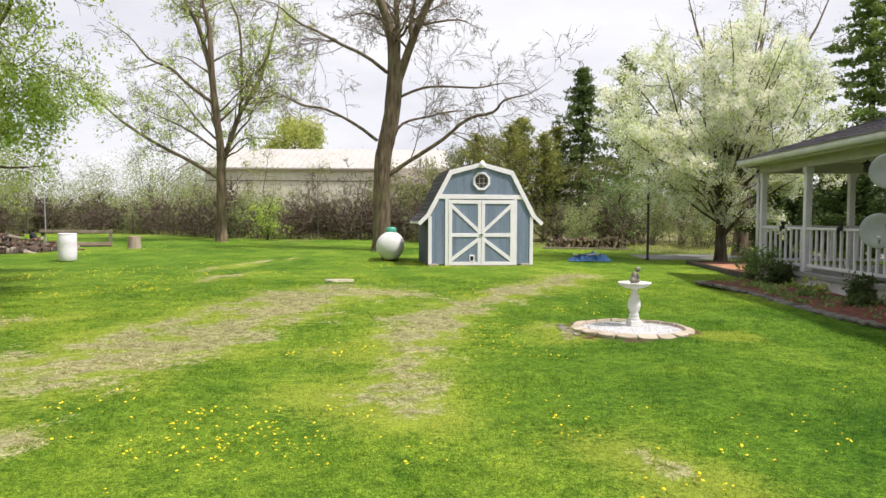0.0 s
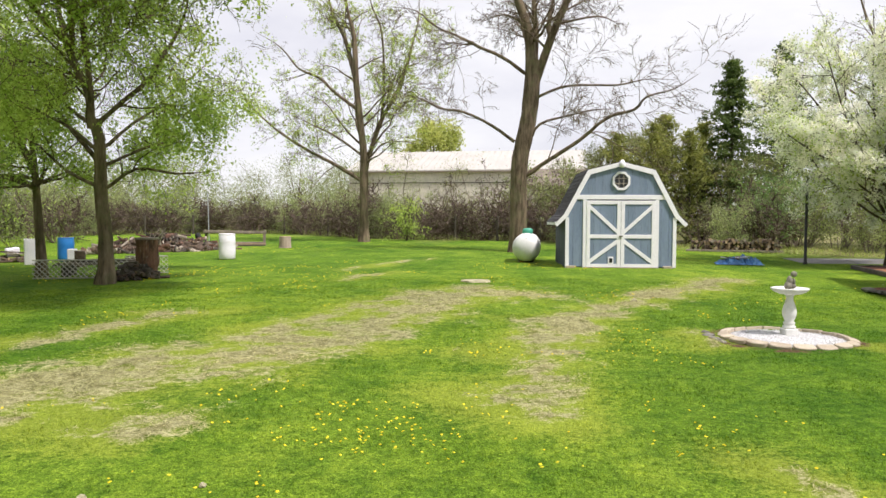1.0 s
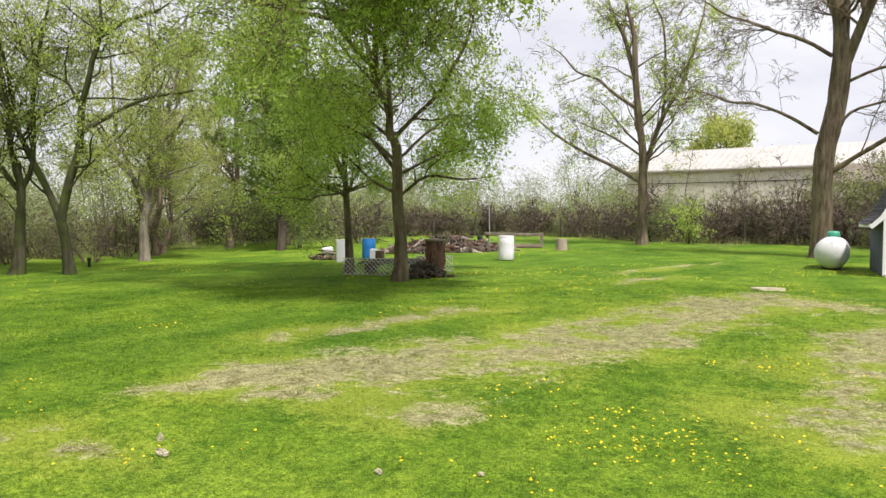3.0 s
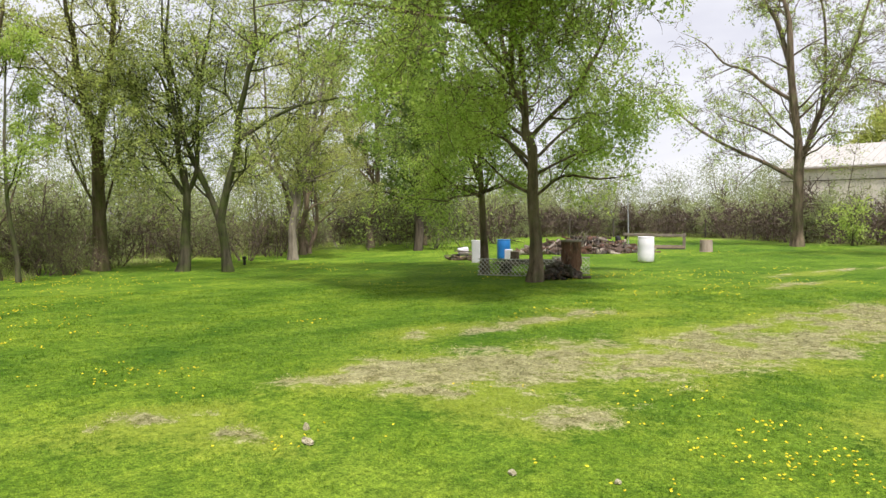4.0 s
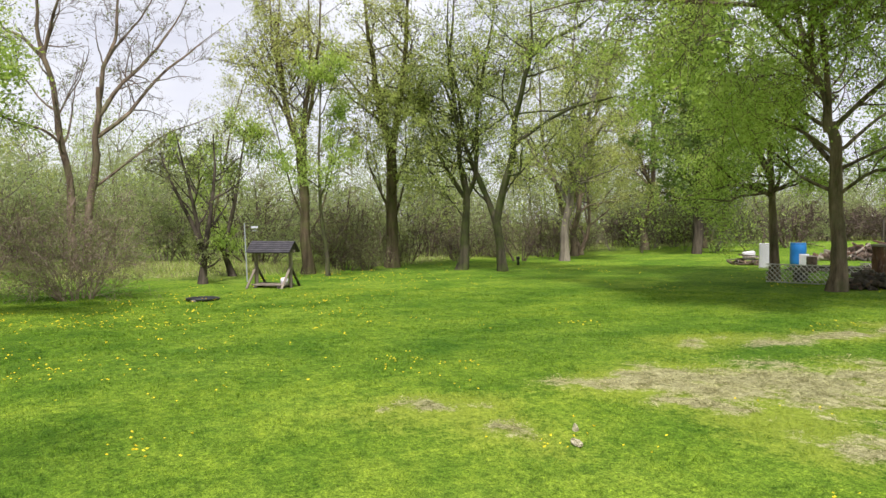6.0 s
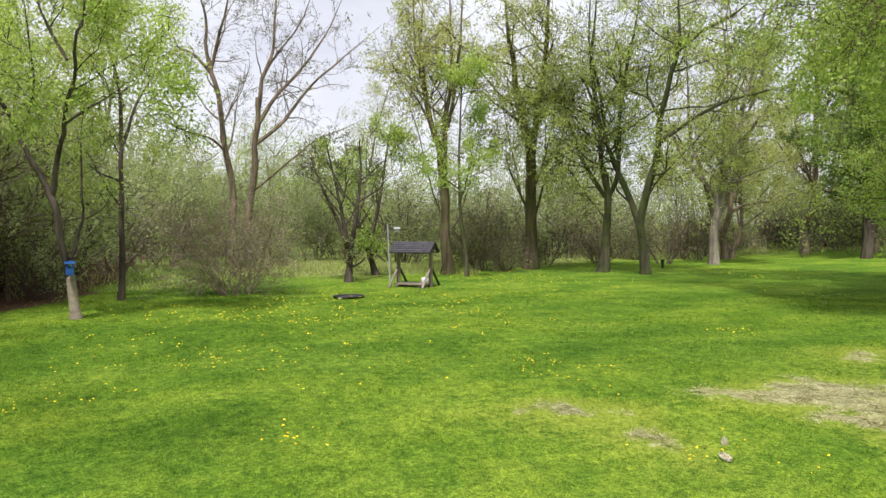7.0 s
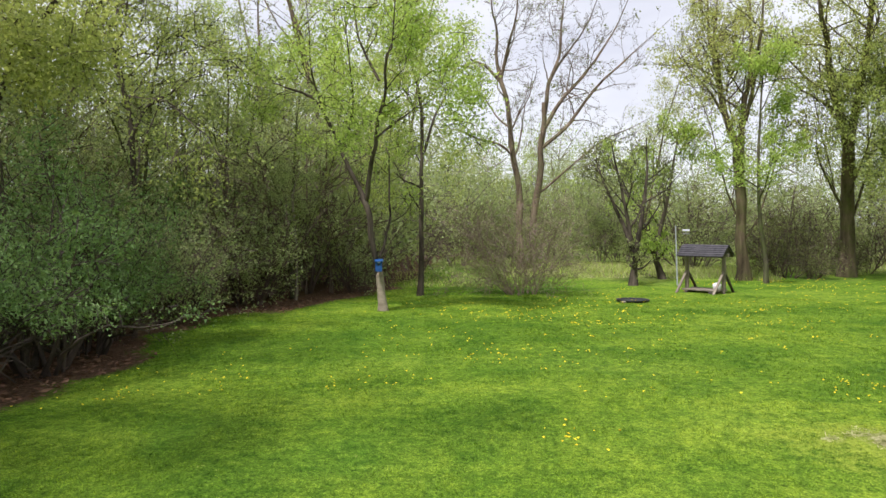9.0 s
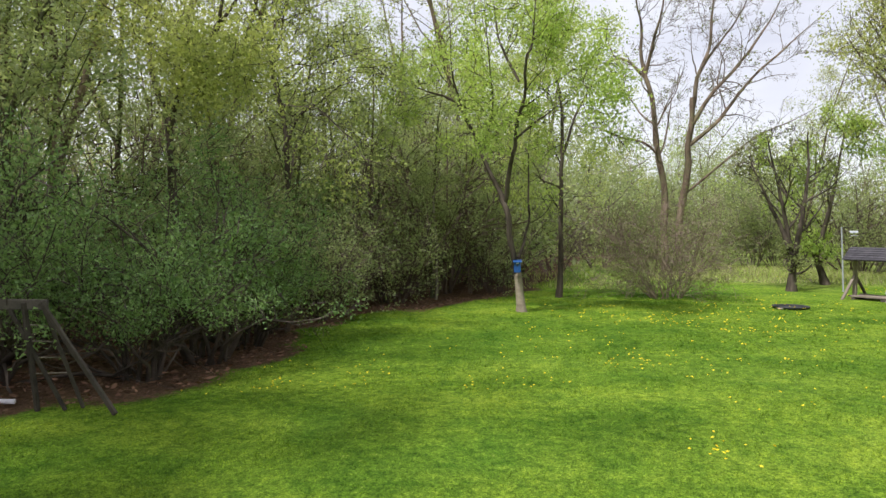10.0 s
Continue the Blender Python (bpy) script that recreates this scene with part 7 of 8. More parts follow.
        bmesh.ops.recalc_face_normals(bm, faces=bm.faces)
        part("shingle_course", bm, M_ROOF, roof)
    # black lantern under the porch ceiling
    lan = thing("porch_lantern", 0, 0, 0, 0, "black lantern hanging under the porch ceiling", "lantern")
    lan.matrix_basis = pose(8.2, 13.75, 2.58)
    part("rod", rod((0, 0, 0.1), (0, 0, 0.32), 0.008), M_BLACK, lan)
    part("cap", lathe([(0.1, 0.06), (0.09, 0.08), (0.03, 0.11), (0.015, 0.13)], 12), M_BLACK, lan)
    for k in range(4):
        part("bar", box((0.012, 0.012, 0.16), (0.06 * math.cos(math.pi / 2 * k + 0.78), 0.06 * math.sin(math.pi / 2 * k + 0.78), -0.02), bevel=0.002), M_BLACK, lan)
    part("glass", lathe([(0.05, -0.1), (0.055, 0.06)], 12), M_GLASS_DARK, lan)
    # small dark lights clipped on the railing
    for y in (0.75, -1.7):
        c = thing("rail_light", 0, 0, 0, 0, "small black solar light clipped on the railing", "light", "lights on the railing")
        c.matrix_basis = pose(7.55 - 0.02 + 0.037 * y, 15.0 + y, 0.1 + DZ + 0.925)
        part("stem", box((0.05, 0.07, 0.1), (0, 0, 0.0), bevel=0.01), M_BLACK, c)
        part("head", lathe([(0.03, 0.05), (0.05, 0.07), (0.05, 0.09), (0.02, 0.13)], 12), M_BLACK, c)
        part("clip", box((0.035, 0.05, 0.12), (-0.055, 0, -0.04), bevel=0.006), M_BLACK, c)


def roof_body(x0, ya, yb, X1, z, slope):
    bm = bmesh.new()
    w = 3.2
    pts = [(x0, ya, z), (x0, yb, z), (X1 + 0.5, yb, z), (X1 + 0.5, ya, z), (x0 + w, ya, z + slope * w), (x0 + w, yb - w, z + slope * w), (X1 + 0.5, yb - w, z + slope * w), (X1 + 0.5, ya, z + slope * w)]
    v = [bm.verts.new(p) for p in pts]
    for f in ((0, 1, 5, 4), (1, 2, 6, 5), (4, 5, 6, 7), (3, 2, 1, 0), (2, 3, 7, 6), (0, 4, 7, 3)):
        bm.faces.new([v[i] for i in f])
    bmesh.ops.recalc_face_normals(bm, faces=bm.faces)
    return bm


make_house()


def make_dishes():
    m = thing("dish_mast", 6.72, 10.5, None, 0, "grey steel mast beside the porch bed", "pole")
    part("pole", rod((0, 0, -0.1), (0, 0, 2.25), 0.028, None, 12), M_DISH, m)
    for (x, y, z), turn, tilt in (((6.4, 10.2, 2.26), -32, 8), ((6.28, 10.19, 1.4), -32, 4)):
        d = thing("satellite_dish", x, y, z, turn, "round grey satellite dish with a dark printed mark", "satellite dish", "satellite dishes")
        prof = [(0.005, 0.0), (0.1, 0.006), (0.18, 0.022), (0.25, 0.045), (0.255, 0.05), (0.248, 0.055), (0.18, 0.034), (0.1, 0.018), (0.005, 0.012)]
        bm = lathe(prof, 36)
        bmesh.ops.transform(bm, matrix=pose(0, 0, 0, 90 + tilt, 0, 0), verts=bm.verts)
        part("reflector", bm, M_DISH, d, "", True)
        mark = bmesh.new()
        for k in range(3):
            box((0.075 - 0.012 * k, 0.003, 0.02), (0.1, -0.042 + 0.004 * k, 0.09 - 0.034 * k), (tilt, 0, 0), 0, mark)
        part("printed_mark", mark, M_PRINT, d, "dark printed bars")
        part("arm", bar((0, 0.02, -0.18), (0, -0.34, -0.12), 0.025, 0.025), M_DISH, d)
        part("receiver", box((0.06, 0.1, 0.06), (0, -0.36, -0.1), bevel=0.01), M_DISH, d)
        part("bracket", bar((0, 0.03, 0), (0.26, 0.1 - 0.2, -0.12), 0.03, 0.03), M_DISH, d)


make_dishes()


def small_plant(name, x, y, w, h, mat, n, size, label, seed, stems=10):
    plant(name, shrub_meshes(seed, w, h, mat, n, size, M_TWIG, stems, 0.06, 0.8), x, y, label, "plant")


def make_beds():
    bed = thing("flower_bed", 6.75, 12.6, 0, 0, "red mulch bed with a border of flat grey stones", "flower bed")
    line = [(5.75, 15.9), (6.0, 14.7), (6.08, 13.6), (6.02, 12.4), (6.02, 11.4), (6.1, 10.6), (6.22, 9.8), (6.45, 8.8), (6.7, 7.6), (7.0, 6.0)]
    bm = bmesh.new()
    rows = []
    for x, y in line:
        rows.append([bm.verts.new((x - 6.75 + (7.9 - x) * k / 6, y - 12.6, gz(x, y) + 0.05 + 0.05 * math.sin(k * 0.5))) for k in range(7)])
    for a, b in zip(rows, rows[1:]):
        for k in range(6):
            bm.faces.new((a[k], b[k], b[k + 1], a[k + 1]))
    part("mulch", bm, M_BED, bed, "dark red wood mulch with weeds", True)
    # low weeds scattered through the mulch
    g = np.random.default_rng(41)
    y = g.uniform(7.0, 15.6, 90).repeat(16) + g.normal(size=1440) * 0.09
    x = np.interp(y, [q[1] for q in line][::-1], [q[0] for q in line][::-1]) + 0.15 + (g.uniform(0, 1.2, 90) ** 1.3).repeat(16) + g.normal(size=1440) * 0.09
    v, f = leaf_quads(g, np.stack([x - 6.75, y - 12.6, ground_z(x, y) + 0.09 + g.uniform(0, 0.06, 1440)], 1), 0.05)
    child("ground_cover", raw_mesh("ground_cover", v, f, M_LEAF_SHRUB), bed)["kind"] = "stuff"
    rng = random.Random(3)
    for (xa, ya), (xb, yb) in zip(line, line[1:]):
        n = max(2, round(math.hypot(xb - xa, yb - ya) / 0.27))
        for k in range(n):
            x, y = xa + (xb - xa) * (k + 0.5) / n, ya + (yb - ya) * (k + 0.5) / n
            bm = box((rng.uniform(0.16, 0.26), 0.25, 0.07), (0, 0, 0), (rng.uniform(-4, 4), rng.uniform(-6, 6), rng.uniform(-14, 14)), 0.025)
            for v in bm.verts:
                v.co += Vector((rng.uniform(-1, 1), rng.uniform(-1, 1), rng.uniform(-0.6, 0.6))) * 0.012
            bmesh.ops.translate(bm, verts=bm.verts, vec=(x - 6.75, y - 12.6, gz(x, y) + 0.03))
            part("border_stone", bm, M_ROCK, bed)
    small_plant("porch_shrub", 7.2, 15.2, 0.45, 0.62, M_EVERGREEN, 2600, 0.04, "rounded dark green shrub in front of the porch", 301, 14)
    small_plant("rose_bush", 7.05, 15.95, 0.4, 0.85, M_LEAF_SHRUB, 1300, 0.045, "loose green rose bush by the porch corner", 302, 9)
    small_plant("porch_shrub", 7.3, 12.3, 0.32, 0.46, M_EVERGREEN, 1900, 0.045, "small dark shrub in the mulch bed", 303, 12)
    small_plant("hosta", 7.25, 13.5, 0.4, 0.25, M_LEAF_LIME, 420, 0.07, "clump of light green leaves in the mulch", 304, 8)
    small_plant("hosta", 7.2, 14.3, 0.4, 0.2, M_LEAF, 300, 0.07, "low clump of green leaves in the mulch", 305, 8)
    small_plant("porch_shrub", 7.35, 10.9, 0.4, 0.55, M_EVERGREEN, 2200, 0.05, "leafy dark shrub near the satellite dishes", 306, 12)
    for k, (x, y, w, h) in enumerate(((6.75, 13.0, 0.3, 0.2), (6.85, 11.6, 0.34, 0.28), (7.5, 11.6, 0.3, 0.3), (6.9, 10.3, 0.3, 0.22), (7.4, 9.9, 0.36, 0.32), (6.65, 14.2, 0.26, 0.18), (7.0, 9.2, 0.34, 0.26))):
        small_plant("bedding_plant", x, y, w, h, (M_LEAF_SHRUB, M_EVERGREEN, M_LEAF_WOOD)[k % 3], 420, 0.05, ("low grey-green leafy plant in the mulch", "low dark green leafy plant in the mulch", "low olive leafy plant in the mulch")[k % 3], 310 + k, 8)
    # raised bed round the pear tree
    rb = thing("raised_bed", 8.55, 19.55, None, -4, "low wooden raised bed with orange pavers and mulch", "planter")
    for x, y, sx, sy in ((-1.1, 0, 0.06, 4.9), (1.1, 0, 0.06, 4.9), (0, -2.42, 2.14, 0.06), (0, 2.42, 2.14, 0.06)):
        part("board", box((sx, sy, 0.16), (x, y, 0.07), bevel=0.01), M_WOOD_DARK, rb)
    part("soil", box((2.1, 4.76, 0.1), (0, 0, 0.06), bevel=0), M_MULCH, rb, "dark red mulch")
    for i in range(4):
        for j in range(7):
            part("paver", box((0.48, 0.44, 0.04), (-0.76 + 0.5 * i, -2.1 + 0.46 * j, 0.125), (random.uniform(-1, 1), random.uniform(-1, 1), 0), 0.008), M_TERRACOTTA, rb)
    d = bmesh.new()
    rows = []
    for i in range(24):
        x = 6.9 + i * 2.0
        yc = 25.2 + 0.35 * i + 0.02 * i * i
        rows.append([d.verts.new((x, yc + o, gz(x, yc + o) + 0.018)) for o in (-1.25, -0.4, 0.4, 1.25)])
    for a, b in zip(rows, rows[1:]):
        for q in range(3):
            d.faces.new((a[q], b[q], b[q + 1], a[q + 1]))
    ob = part("driveway", d, M_ASPHALT, None)
    tagged(ob, "grey gravelled driveway passing behind the pear tree", "driveway", kind="structure")


make_beds()

# ---- things about the yard ----


def make_lamp_post():
    x, y = 6.8, 23.5
    p = thing("lamp_post", x, y, None, 0, "black metal yard lamp post with a hanging lantern beside the drive", "lamp post")
    part("pole", lathe([(0.07, 0), (0.07, 0.06), (0.045, 0.1), (0.04, 2.55), (0.03, 2.6)], 12), M_BLACK, p, "", True)
    part("arm", bar((0, 0, 2.5), (0.42, 0, 2.78), 0.022, 0.022), M_BLACK, p)
    part("finial", lathe([(0.03, 2.6), (0.045, 2.64), (0.02, 2.7), (0.005, 2.74)], 10), M_BLACK, p)
    lan = part("lantern", lathe([(0.05, 2.52), (0.09, 2.56), (0.1, 2.7), (0.06, 2.78), (0.02, 2.82)], 8, (0.42, 0, 0)), M_BLACK, p, "dark lantern head")


make_lamp_post()


def lying_log(rng, parent, at, length, r, heading, tilt=0.0, bark=None, flat=(0.75, 1.1)):
    """A split or round length of firewood with a paler cut face at each end."""
    n = rng.choice((6, 7, 8))
    bm = lathe([(r * 0.98, 0), (r, length * 0.5), (r * 0.96, length)], n)
    sx = rng.uniform(*flat)
    m = Matrix.Translation(at) @ pose(0, 0, 0, 0, 0, heading) @ pose(0, 0, 0, 90 + tilt, 0, 0) @ Matrix.Diagonal((sx, 1 / sx, 1, 1)) @ pose(0, 0, -length / 2, 0, 0, rng.uniform(0, 60))
    bmesh.ops.transform(bm, matrix=m, verts=bm.verts)
    bm.faces.ensure_lookup_table()
    me = bpy.data.meshes.new("log")
    for f in bm.faces:
        f.material_index = 1 if len(f.verts) > 4 else 0
    bm.to_mesh(me)
    bm.free()
    me.materials.append(bark or M_LOG)
    me.materials.append(bark or rng.choice((M_LOG, M_CUT, M_CUT_GREY, M_CUT)))
    return child("log", me, parent)


def heap(rng, parent, n, rx, ry, h, length=(0.35, 0.55), r=(0.05, 0.1), barks=(None,), flat=(0.75, 1.1)):
    """A tumbled heap of firewood, lower towards its rim."""
    for _ in range(n):
        while True:
            u, v = rng.uniform(-1, 1), rng.uniform(-1, 1)
            if u * u + v * v < 1:
                break
        top = h * (1 - (u * u + v * v) ** 0.8)
        rr = rng.uniform(*r)
        lying_log(rng, parent, (u * rx, v * ry, max(rr * 0.8, top * rng.uniform(0.35, 1.0))), rng.uniform(*length), rr, rng.uniform(0, 360), rng.uniform(-22, 22), rng.choice(barks), flat)


def make_wood_yard():
    rng = random.Random(17)
    p = thing("firewood_heap", -16.9, 26.6, None, 37, "long tumbled heap of split firewood in brown and grey", "wood pile")
    heap(rng, p, 290, 3.1, 1.1, 0.78, (0.4, 0.95), (0.025, 0.052), (None, M_LOG, M_CUT_GREY, M_LOG, M_WOOD_DARK, M_ROT), (0.5, 0.8))
    core = bmesh.new()
    bmesh.ops.create_icosphere(core, subdivisions=3, radius=1)
    bmesh.ops.scale(core, vec=(2.3, 0.85, 0.48), verts=core.verts)
    part("heap_core", core, M_LOG, p)
    p = thing("firewood_heap", -10.55, 15.3, None, 37, "low heap of dark logs at the foot of the leafy tree", "wood pile")
    heap(rng, p, 80, 0.62, 0.3, 0.42, (0.25, 0.42), (0.028, 0.06), (M_LOG, M_WOOD_DARK, M_WOOD_BLACK))
    p = thing("firewood_heap", -18.8, 20.6, None, 44, "heap of old boards and pale scraps", "wood pile")
    heap(rng, p, 14, 0.7, 0.35, 0.2, (0.4, 0.7), (0.03, 0.06))
    for k in range(6):
        part("board", box((rng.uniform(0.8, 1.3), 0.14, 0.03), (rng.uniform(-0.4, 0.3), rng.uniform(-0.35, 0.2), 0.08 + 0.05 * k), (rng.uniform(-8, 8), rng.uniform(-8, 8), rng.uniform(-30, 30)), 0.006), (M_WOOD, M_CUT_GREY, M_WOOD_DARK)[k % 3], p)
    part("white_block", box((0.4, 0.22, 0.28), (0.05, 0.1, 0.33), (6, -8, 14), 0.02), M_DRUM, p, "white plastic tub")
    # stacked logs beyond the shed
    st = thing("log_stack", 6.05, 30.2, None, -9, "low stack of split logs behind the shed, cut ends outward", "wood pile")
    part("base_plank", box((3.6, 0.5, 0.07), (0, -0.1, 0.035), bevel=0.01), M_CUT_GREY, st)
    for row in range(5):
        for k in range(24):
            if row == 4 and rng.random() < 0.55:
                continue
            lying_log(rng, st, (-1.6 + 0.14 * k + (0.07 if row % 2 else 0) + rng.uniform(-0.03, 0.03), rng.uniform(-0.1, 0.08), 0.12 + 0.085 * row + rng.uniform(-0.015, 0.015)), rng.uniform(0.35, 0.5), rng.uniform(0.04, 0.075), rng.uniform(-14, 14), rng.uniform(-7, 7))
    # standing log with a flat cap
    s = thing("standing_log", -10.72, 16.1, None, 20, "thick upright log with peeling reddish bark and a flat top", "log")
    prof = [(0.31, -0.03), (0.285, 0.06)] + [(0.262 - 0.008 * math.sin(q), 0.06 + 0.087 * q) for q in range(1, 11)]
    bm = lathe(prof, 36)
    for v in bm.verts:
        k = 1 + 0.09 * noise.noise(v.co * 4) + 0.1 * noise.noise(Vector((v.co.x * 13, v.co.y * 13, v.co.z * 3)))
        v.co.x, v.co.y = v.co.x * k, v.co.y * k
    part("body", bm, M_ROT, s)
    part("cap", lathe([(0.17, 0.93), (0.29, 0.94), (0.29, 0.98), (0.24, 0.99)], 14), M_CUT_GREY, s, "flat grey slab")
    for k in range(5):
        part("stick", rod((rng.uniform(-0.05, 0.25), rng.uniform(0.2, 0.4), 0.8), (rng.uniform(0.0, 0.5), rng.uniform(0.2, 0.5), 1.2 + rng.uniform(0, 0.12)), 0.02, 0.008, 6), M_CUT_GREY, s)
    for x, y, w, h, lab in ((-11.7, 17.2, 0.17, 0.42, "grey upright log round"), (-12.5, 18.0, 0.16, 0.35, "pale upright log round"), (-14.6, 18.6, 0.15, 0.5, "pale log round beside the blue drum")):
        q = thing("log_round", x, y, None, rng.uniform(0, 90), lab, "log")
        part("body", lathe([(w * 1.04, -0.02), (w, 0.1), (w * 0.97, h)], 14), M_LOG, q)
        part("cut_face", lathe([(w * 0.95, h), (w * 0.93, h + 0.006)], 14), M_CUT_GREY, q)
    # garden lattice
    for (xa, ya), (xb, yb), lab in (((-13.05, 14.95), (-11.85, 15.42), "grey weathered wooden lattice panel"), ((-11.83, 15.43), (-11.0, 15.75), "bleached wooden lattice panel"), ((-11.9, 16.9), (-10.9, 17.3), "leaning wooden lattice panel")):
        ln = math.hypot(xb - xa, yb - ya)
        L = thing("lattice_panel", xa, ya, None, math.degrees(math.atan2(yb - ya, xb - xa)), lab, "lattice", "lattice panels")
        H = 0.44
        for d in (1, -1):
            x = -H
            while x < ln:
                a, b = (x, 0.0) if d > 0 else (x, H), (x + H, H) if d > 0 else (x + H, 0.0)
                # cut to the panel's width
                xs0, xs1 = max(0, a[0]), min(ln, b[0])
                if xs1 - xs0 > 0.03:
                    f = lambda q: a[1] + (b[1] - a[1]) * (q - a[0]) / (b[0] - a[0])
                    part("slat", bar((xs0, 0.006 * d, f(xs0) + 0.02), (xs1, 0.006 * d, f(xs1) + 0.02), 0.042, 0.009, 0), M_LATTICE, L)
                x += 0.125
        for z in (0.02, H + 0.02):
            part("edge_strip", box((ln, 0.03, 0.03), (ln / 2, 0, z), bevel=0.003), M_LATTICE, L)
    sh = thing("plank_shelf", -12.2, 16.2, None, 25, "rough old planks lying over logs behind the lattice", "planks")
    for k in range(5):
        part("plank", box((rng.uniform(1.4, 2.0), 0.16, 0.035), (rng.uniform(-0.2, 0.2), 0.2 * k - 0.3, 0.3 + 0.012 * k), (rng.uniform(-3, 3), rng.uniform(-3, 3), rng.uniform(-6, 6)), 0.006), (M_WOOD, M_WOOD_DARK)[k % 2], sh)
    for x in (-0.7, 0.7):
        part("support", box((0.16, 0.9, 0.28), (x, 0.1, 0.14), bevel=0.02), M_WOOD_DARK, sh)
    # drums and the white cabinet
    def drum(name, x, y, mat, label, s=1.0):
        d = thing(name, x, y, None, 0, label, "barrel")
        part("body", lathe([(0.26, 0.0), (0.283, 0.03), (0.286, 0.2), (0.29, 0.27), (0.29, 0.31), (0.287, 0.35), (0.287, 0.56), (0.29, 0.6), (0.29, 0.64), (0.286, 0.68), (0.282, 0.84), (0.26, 0.88)], 32), mat, d, "", True)
        part("rim", lathe([(0.262, 0.845), (0.285, 0.85), (0.288, 0.885), (0.268, 0.9), (0.255, 0.885)], 32), mat, d, "", True)
        if mat is M_BLUE_PLASTIC:
            part("lid", lathe([(0.255, 0.885), (0.25, 0.905), (0.02, 0.91)], 32), M_BLACK, d, "dark lid")
        part("bung", lathe([(0.03, 0.88), (0.03, 0.9), (0.02, 0.905)], 10, (0.15, 0, 0)), mat, d)
        d.scale = (s, s, s)
    drum("white_drum", -12.3, 23.2, M_DRUM, "white plastic drum standing alone on the grass")
    drum("blue_drum", -17.3, 21.35, M_BLUE_PLASTIC, "blue plastic drum behind the wood stack", 0.9)
    f = thing("white_cabinet", -17.0, 19.42, None, 42, "old white metal cabinet standing on the grass", "cabinet")
    part("body", box((0.36, 0.34, 0.8), (0, 0, 0.4), bevel=0.015), M_DRUM, f)
    part("lid", box((0.38, 0.36, 0.03), (0, 0, 0.81), bevel=0.01), M_DRUM, f)
    part("door", box((0.33, 0.015, 0.72), (0, -0.175, 0.4), bevel=0.006), M_DRUM, f)
    q = thing("white_crate", -15.9, 19.9, None, 30, "small white plastic crate beside the blue drum", "crate")
    part("body", box((0.26, 0.24, 0.36), (0, 0, 0.32), bevel=0.02), M_DRUM, q)
    part("stand", box((0.3, 0.28, 0.14), (0, 0, 0.07), bevel=0.01), M_WOOD_DARK, q)
    # trestle beam with a tall pole, tyre and planks
    b = thing("timber_trestle", -15.6, 30.2, None, 25, "weathered timber beam on posts with loose planks below", "trestle")
    part("beam", box((2.8, 0.1, 0.12), (0, 0, 0.66), (0, 1, 0), 0.01), M_WOOD, b)
    part("post", box((0.13, 0.13, 0.78), (1.3, 0.02, 0.36), bevel=0.01), M_WOOD, b)
    part("post", box((0.12, 0.12, 0.75), (-1.3, 0.08, 0.34), (0, 8, 0), 0.01), M_WOOD_DARK, b)
    part("tall_pole", rod((-1.15, 0.05, 0), (-1.2, 0.1, 2.5), 0.022, 0.018, 8), M_DISH, b, "grey metal pole")
    for k in range(3):
        part("plank", box((1.5, 0.14, 0.06), (0.6, 0.15 * k - 0.3, 0.05 + 0.06 * k), (0, 0, 4 * k - 5), 0.006), (M_WOOD_DARK, M_CUT, M_WOOD)[k], b)
    for x, y, lean in ((-17.0, 29.9, 14), (-17.3, 30.0, 75)):
        t = thing("tyre", x, y, None, 40, "old black tyre lying on the grass", "tyre")
        prof = [(0.2, -0.08), (0.28, -0.1), (0.32, -0.07), (0.33, 0), (0.32, 0.07), (0.28, 0.1), (0.2, 0.08)]
        bm = lathe(prof, 24)
        bmesh.ops.delete(bm, geom=[q for q in bm.faces if len(q.verts) > 4], context="FACES")
        bmesh.ops.transform(bm, matrix=pose(0, 0, 0.1 if lean < 30 else 0.3, 0, lean, 0), verts=bm.verts)
        part("tread", bm, M_TYRE, t, "", True)
    s = thing("tree_stump", -12.85, 29.5, None, 0, "cut tree stump, pale and square-sided", "stump")
    part("body", lathe([(0.3, -0.05), (0.265, 0.05), (0.255, 0.5)], 14), M_STUMP, s)
    part("cut_face", lathe([(0.245, 0.5), (0.24, 0.51)], 14), M_CUT, s)


make_wood_yard()


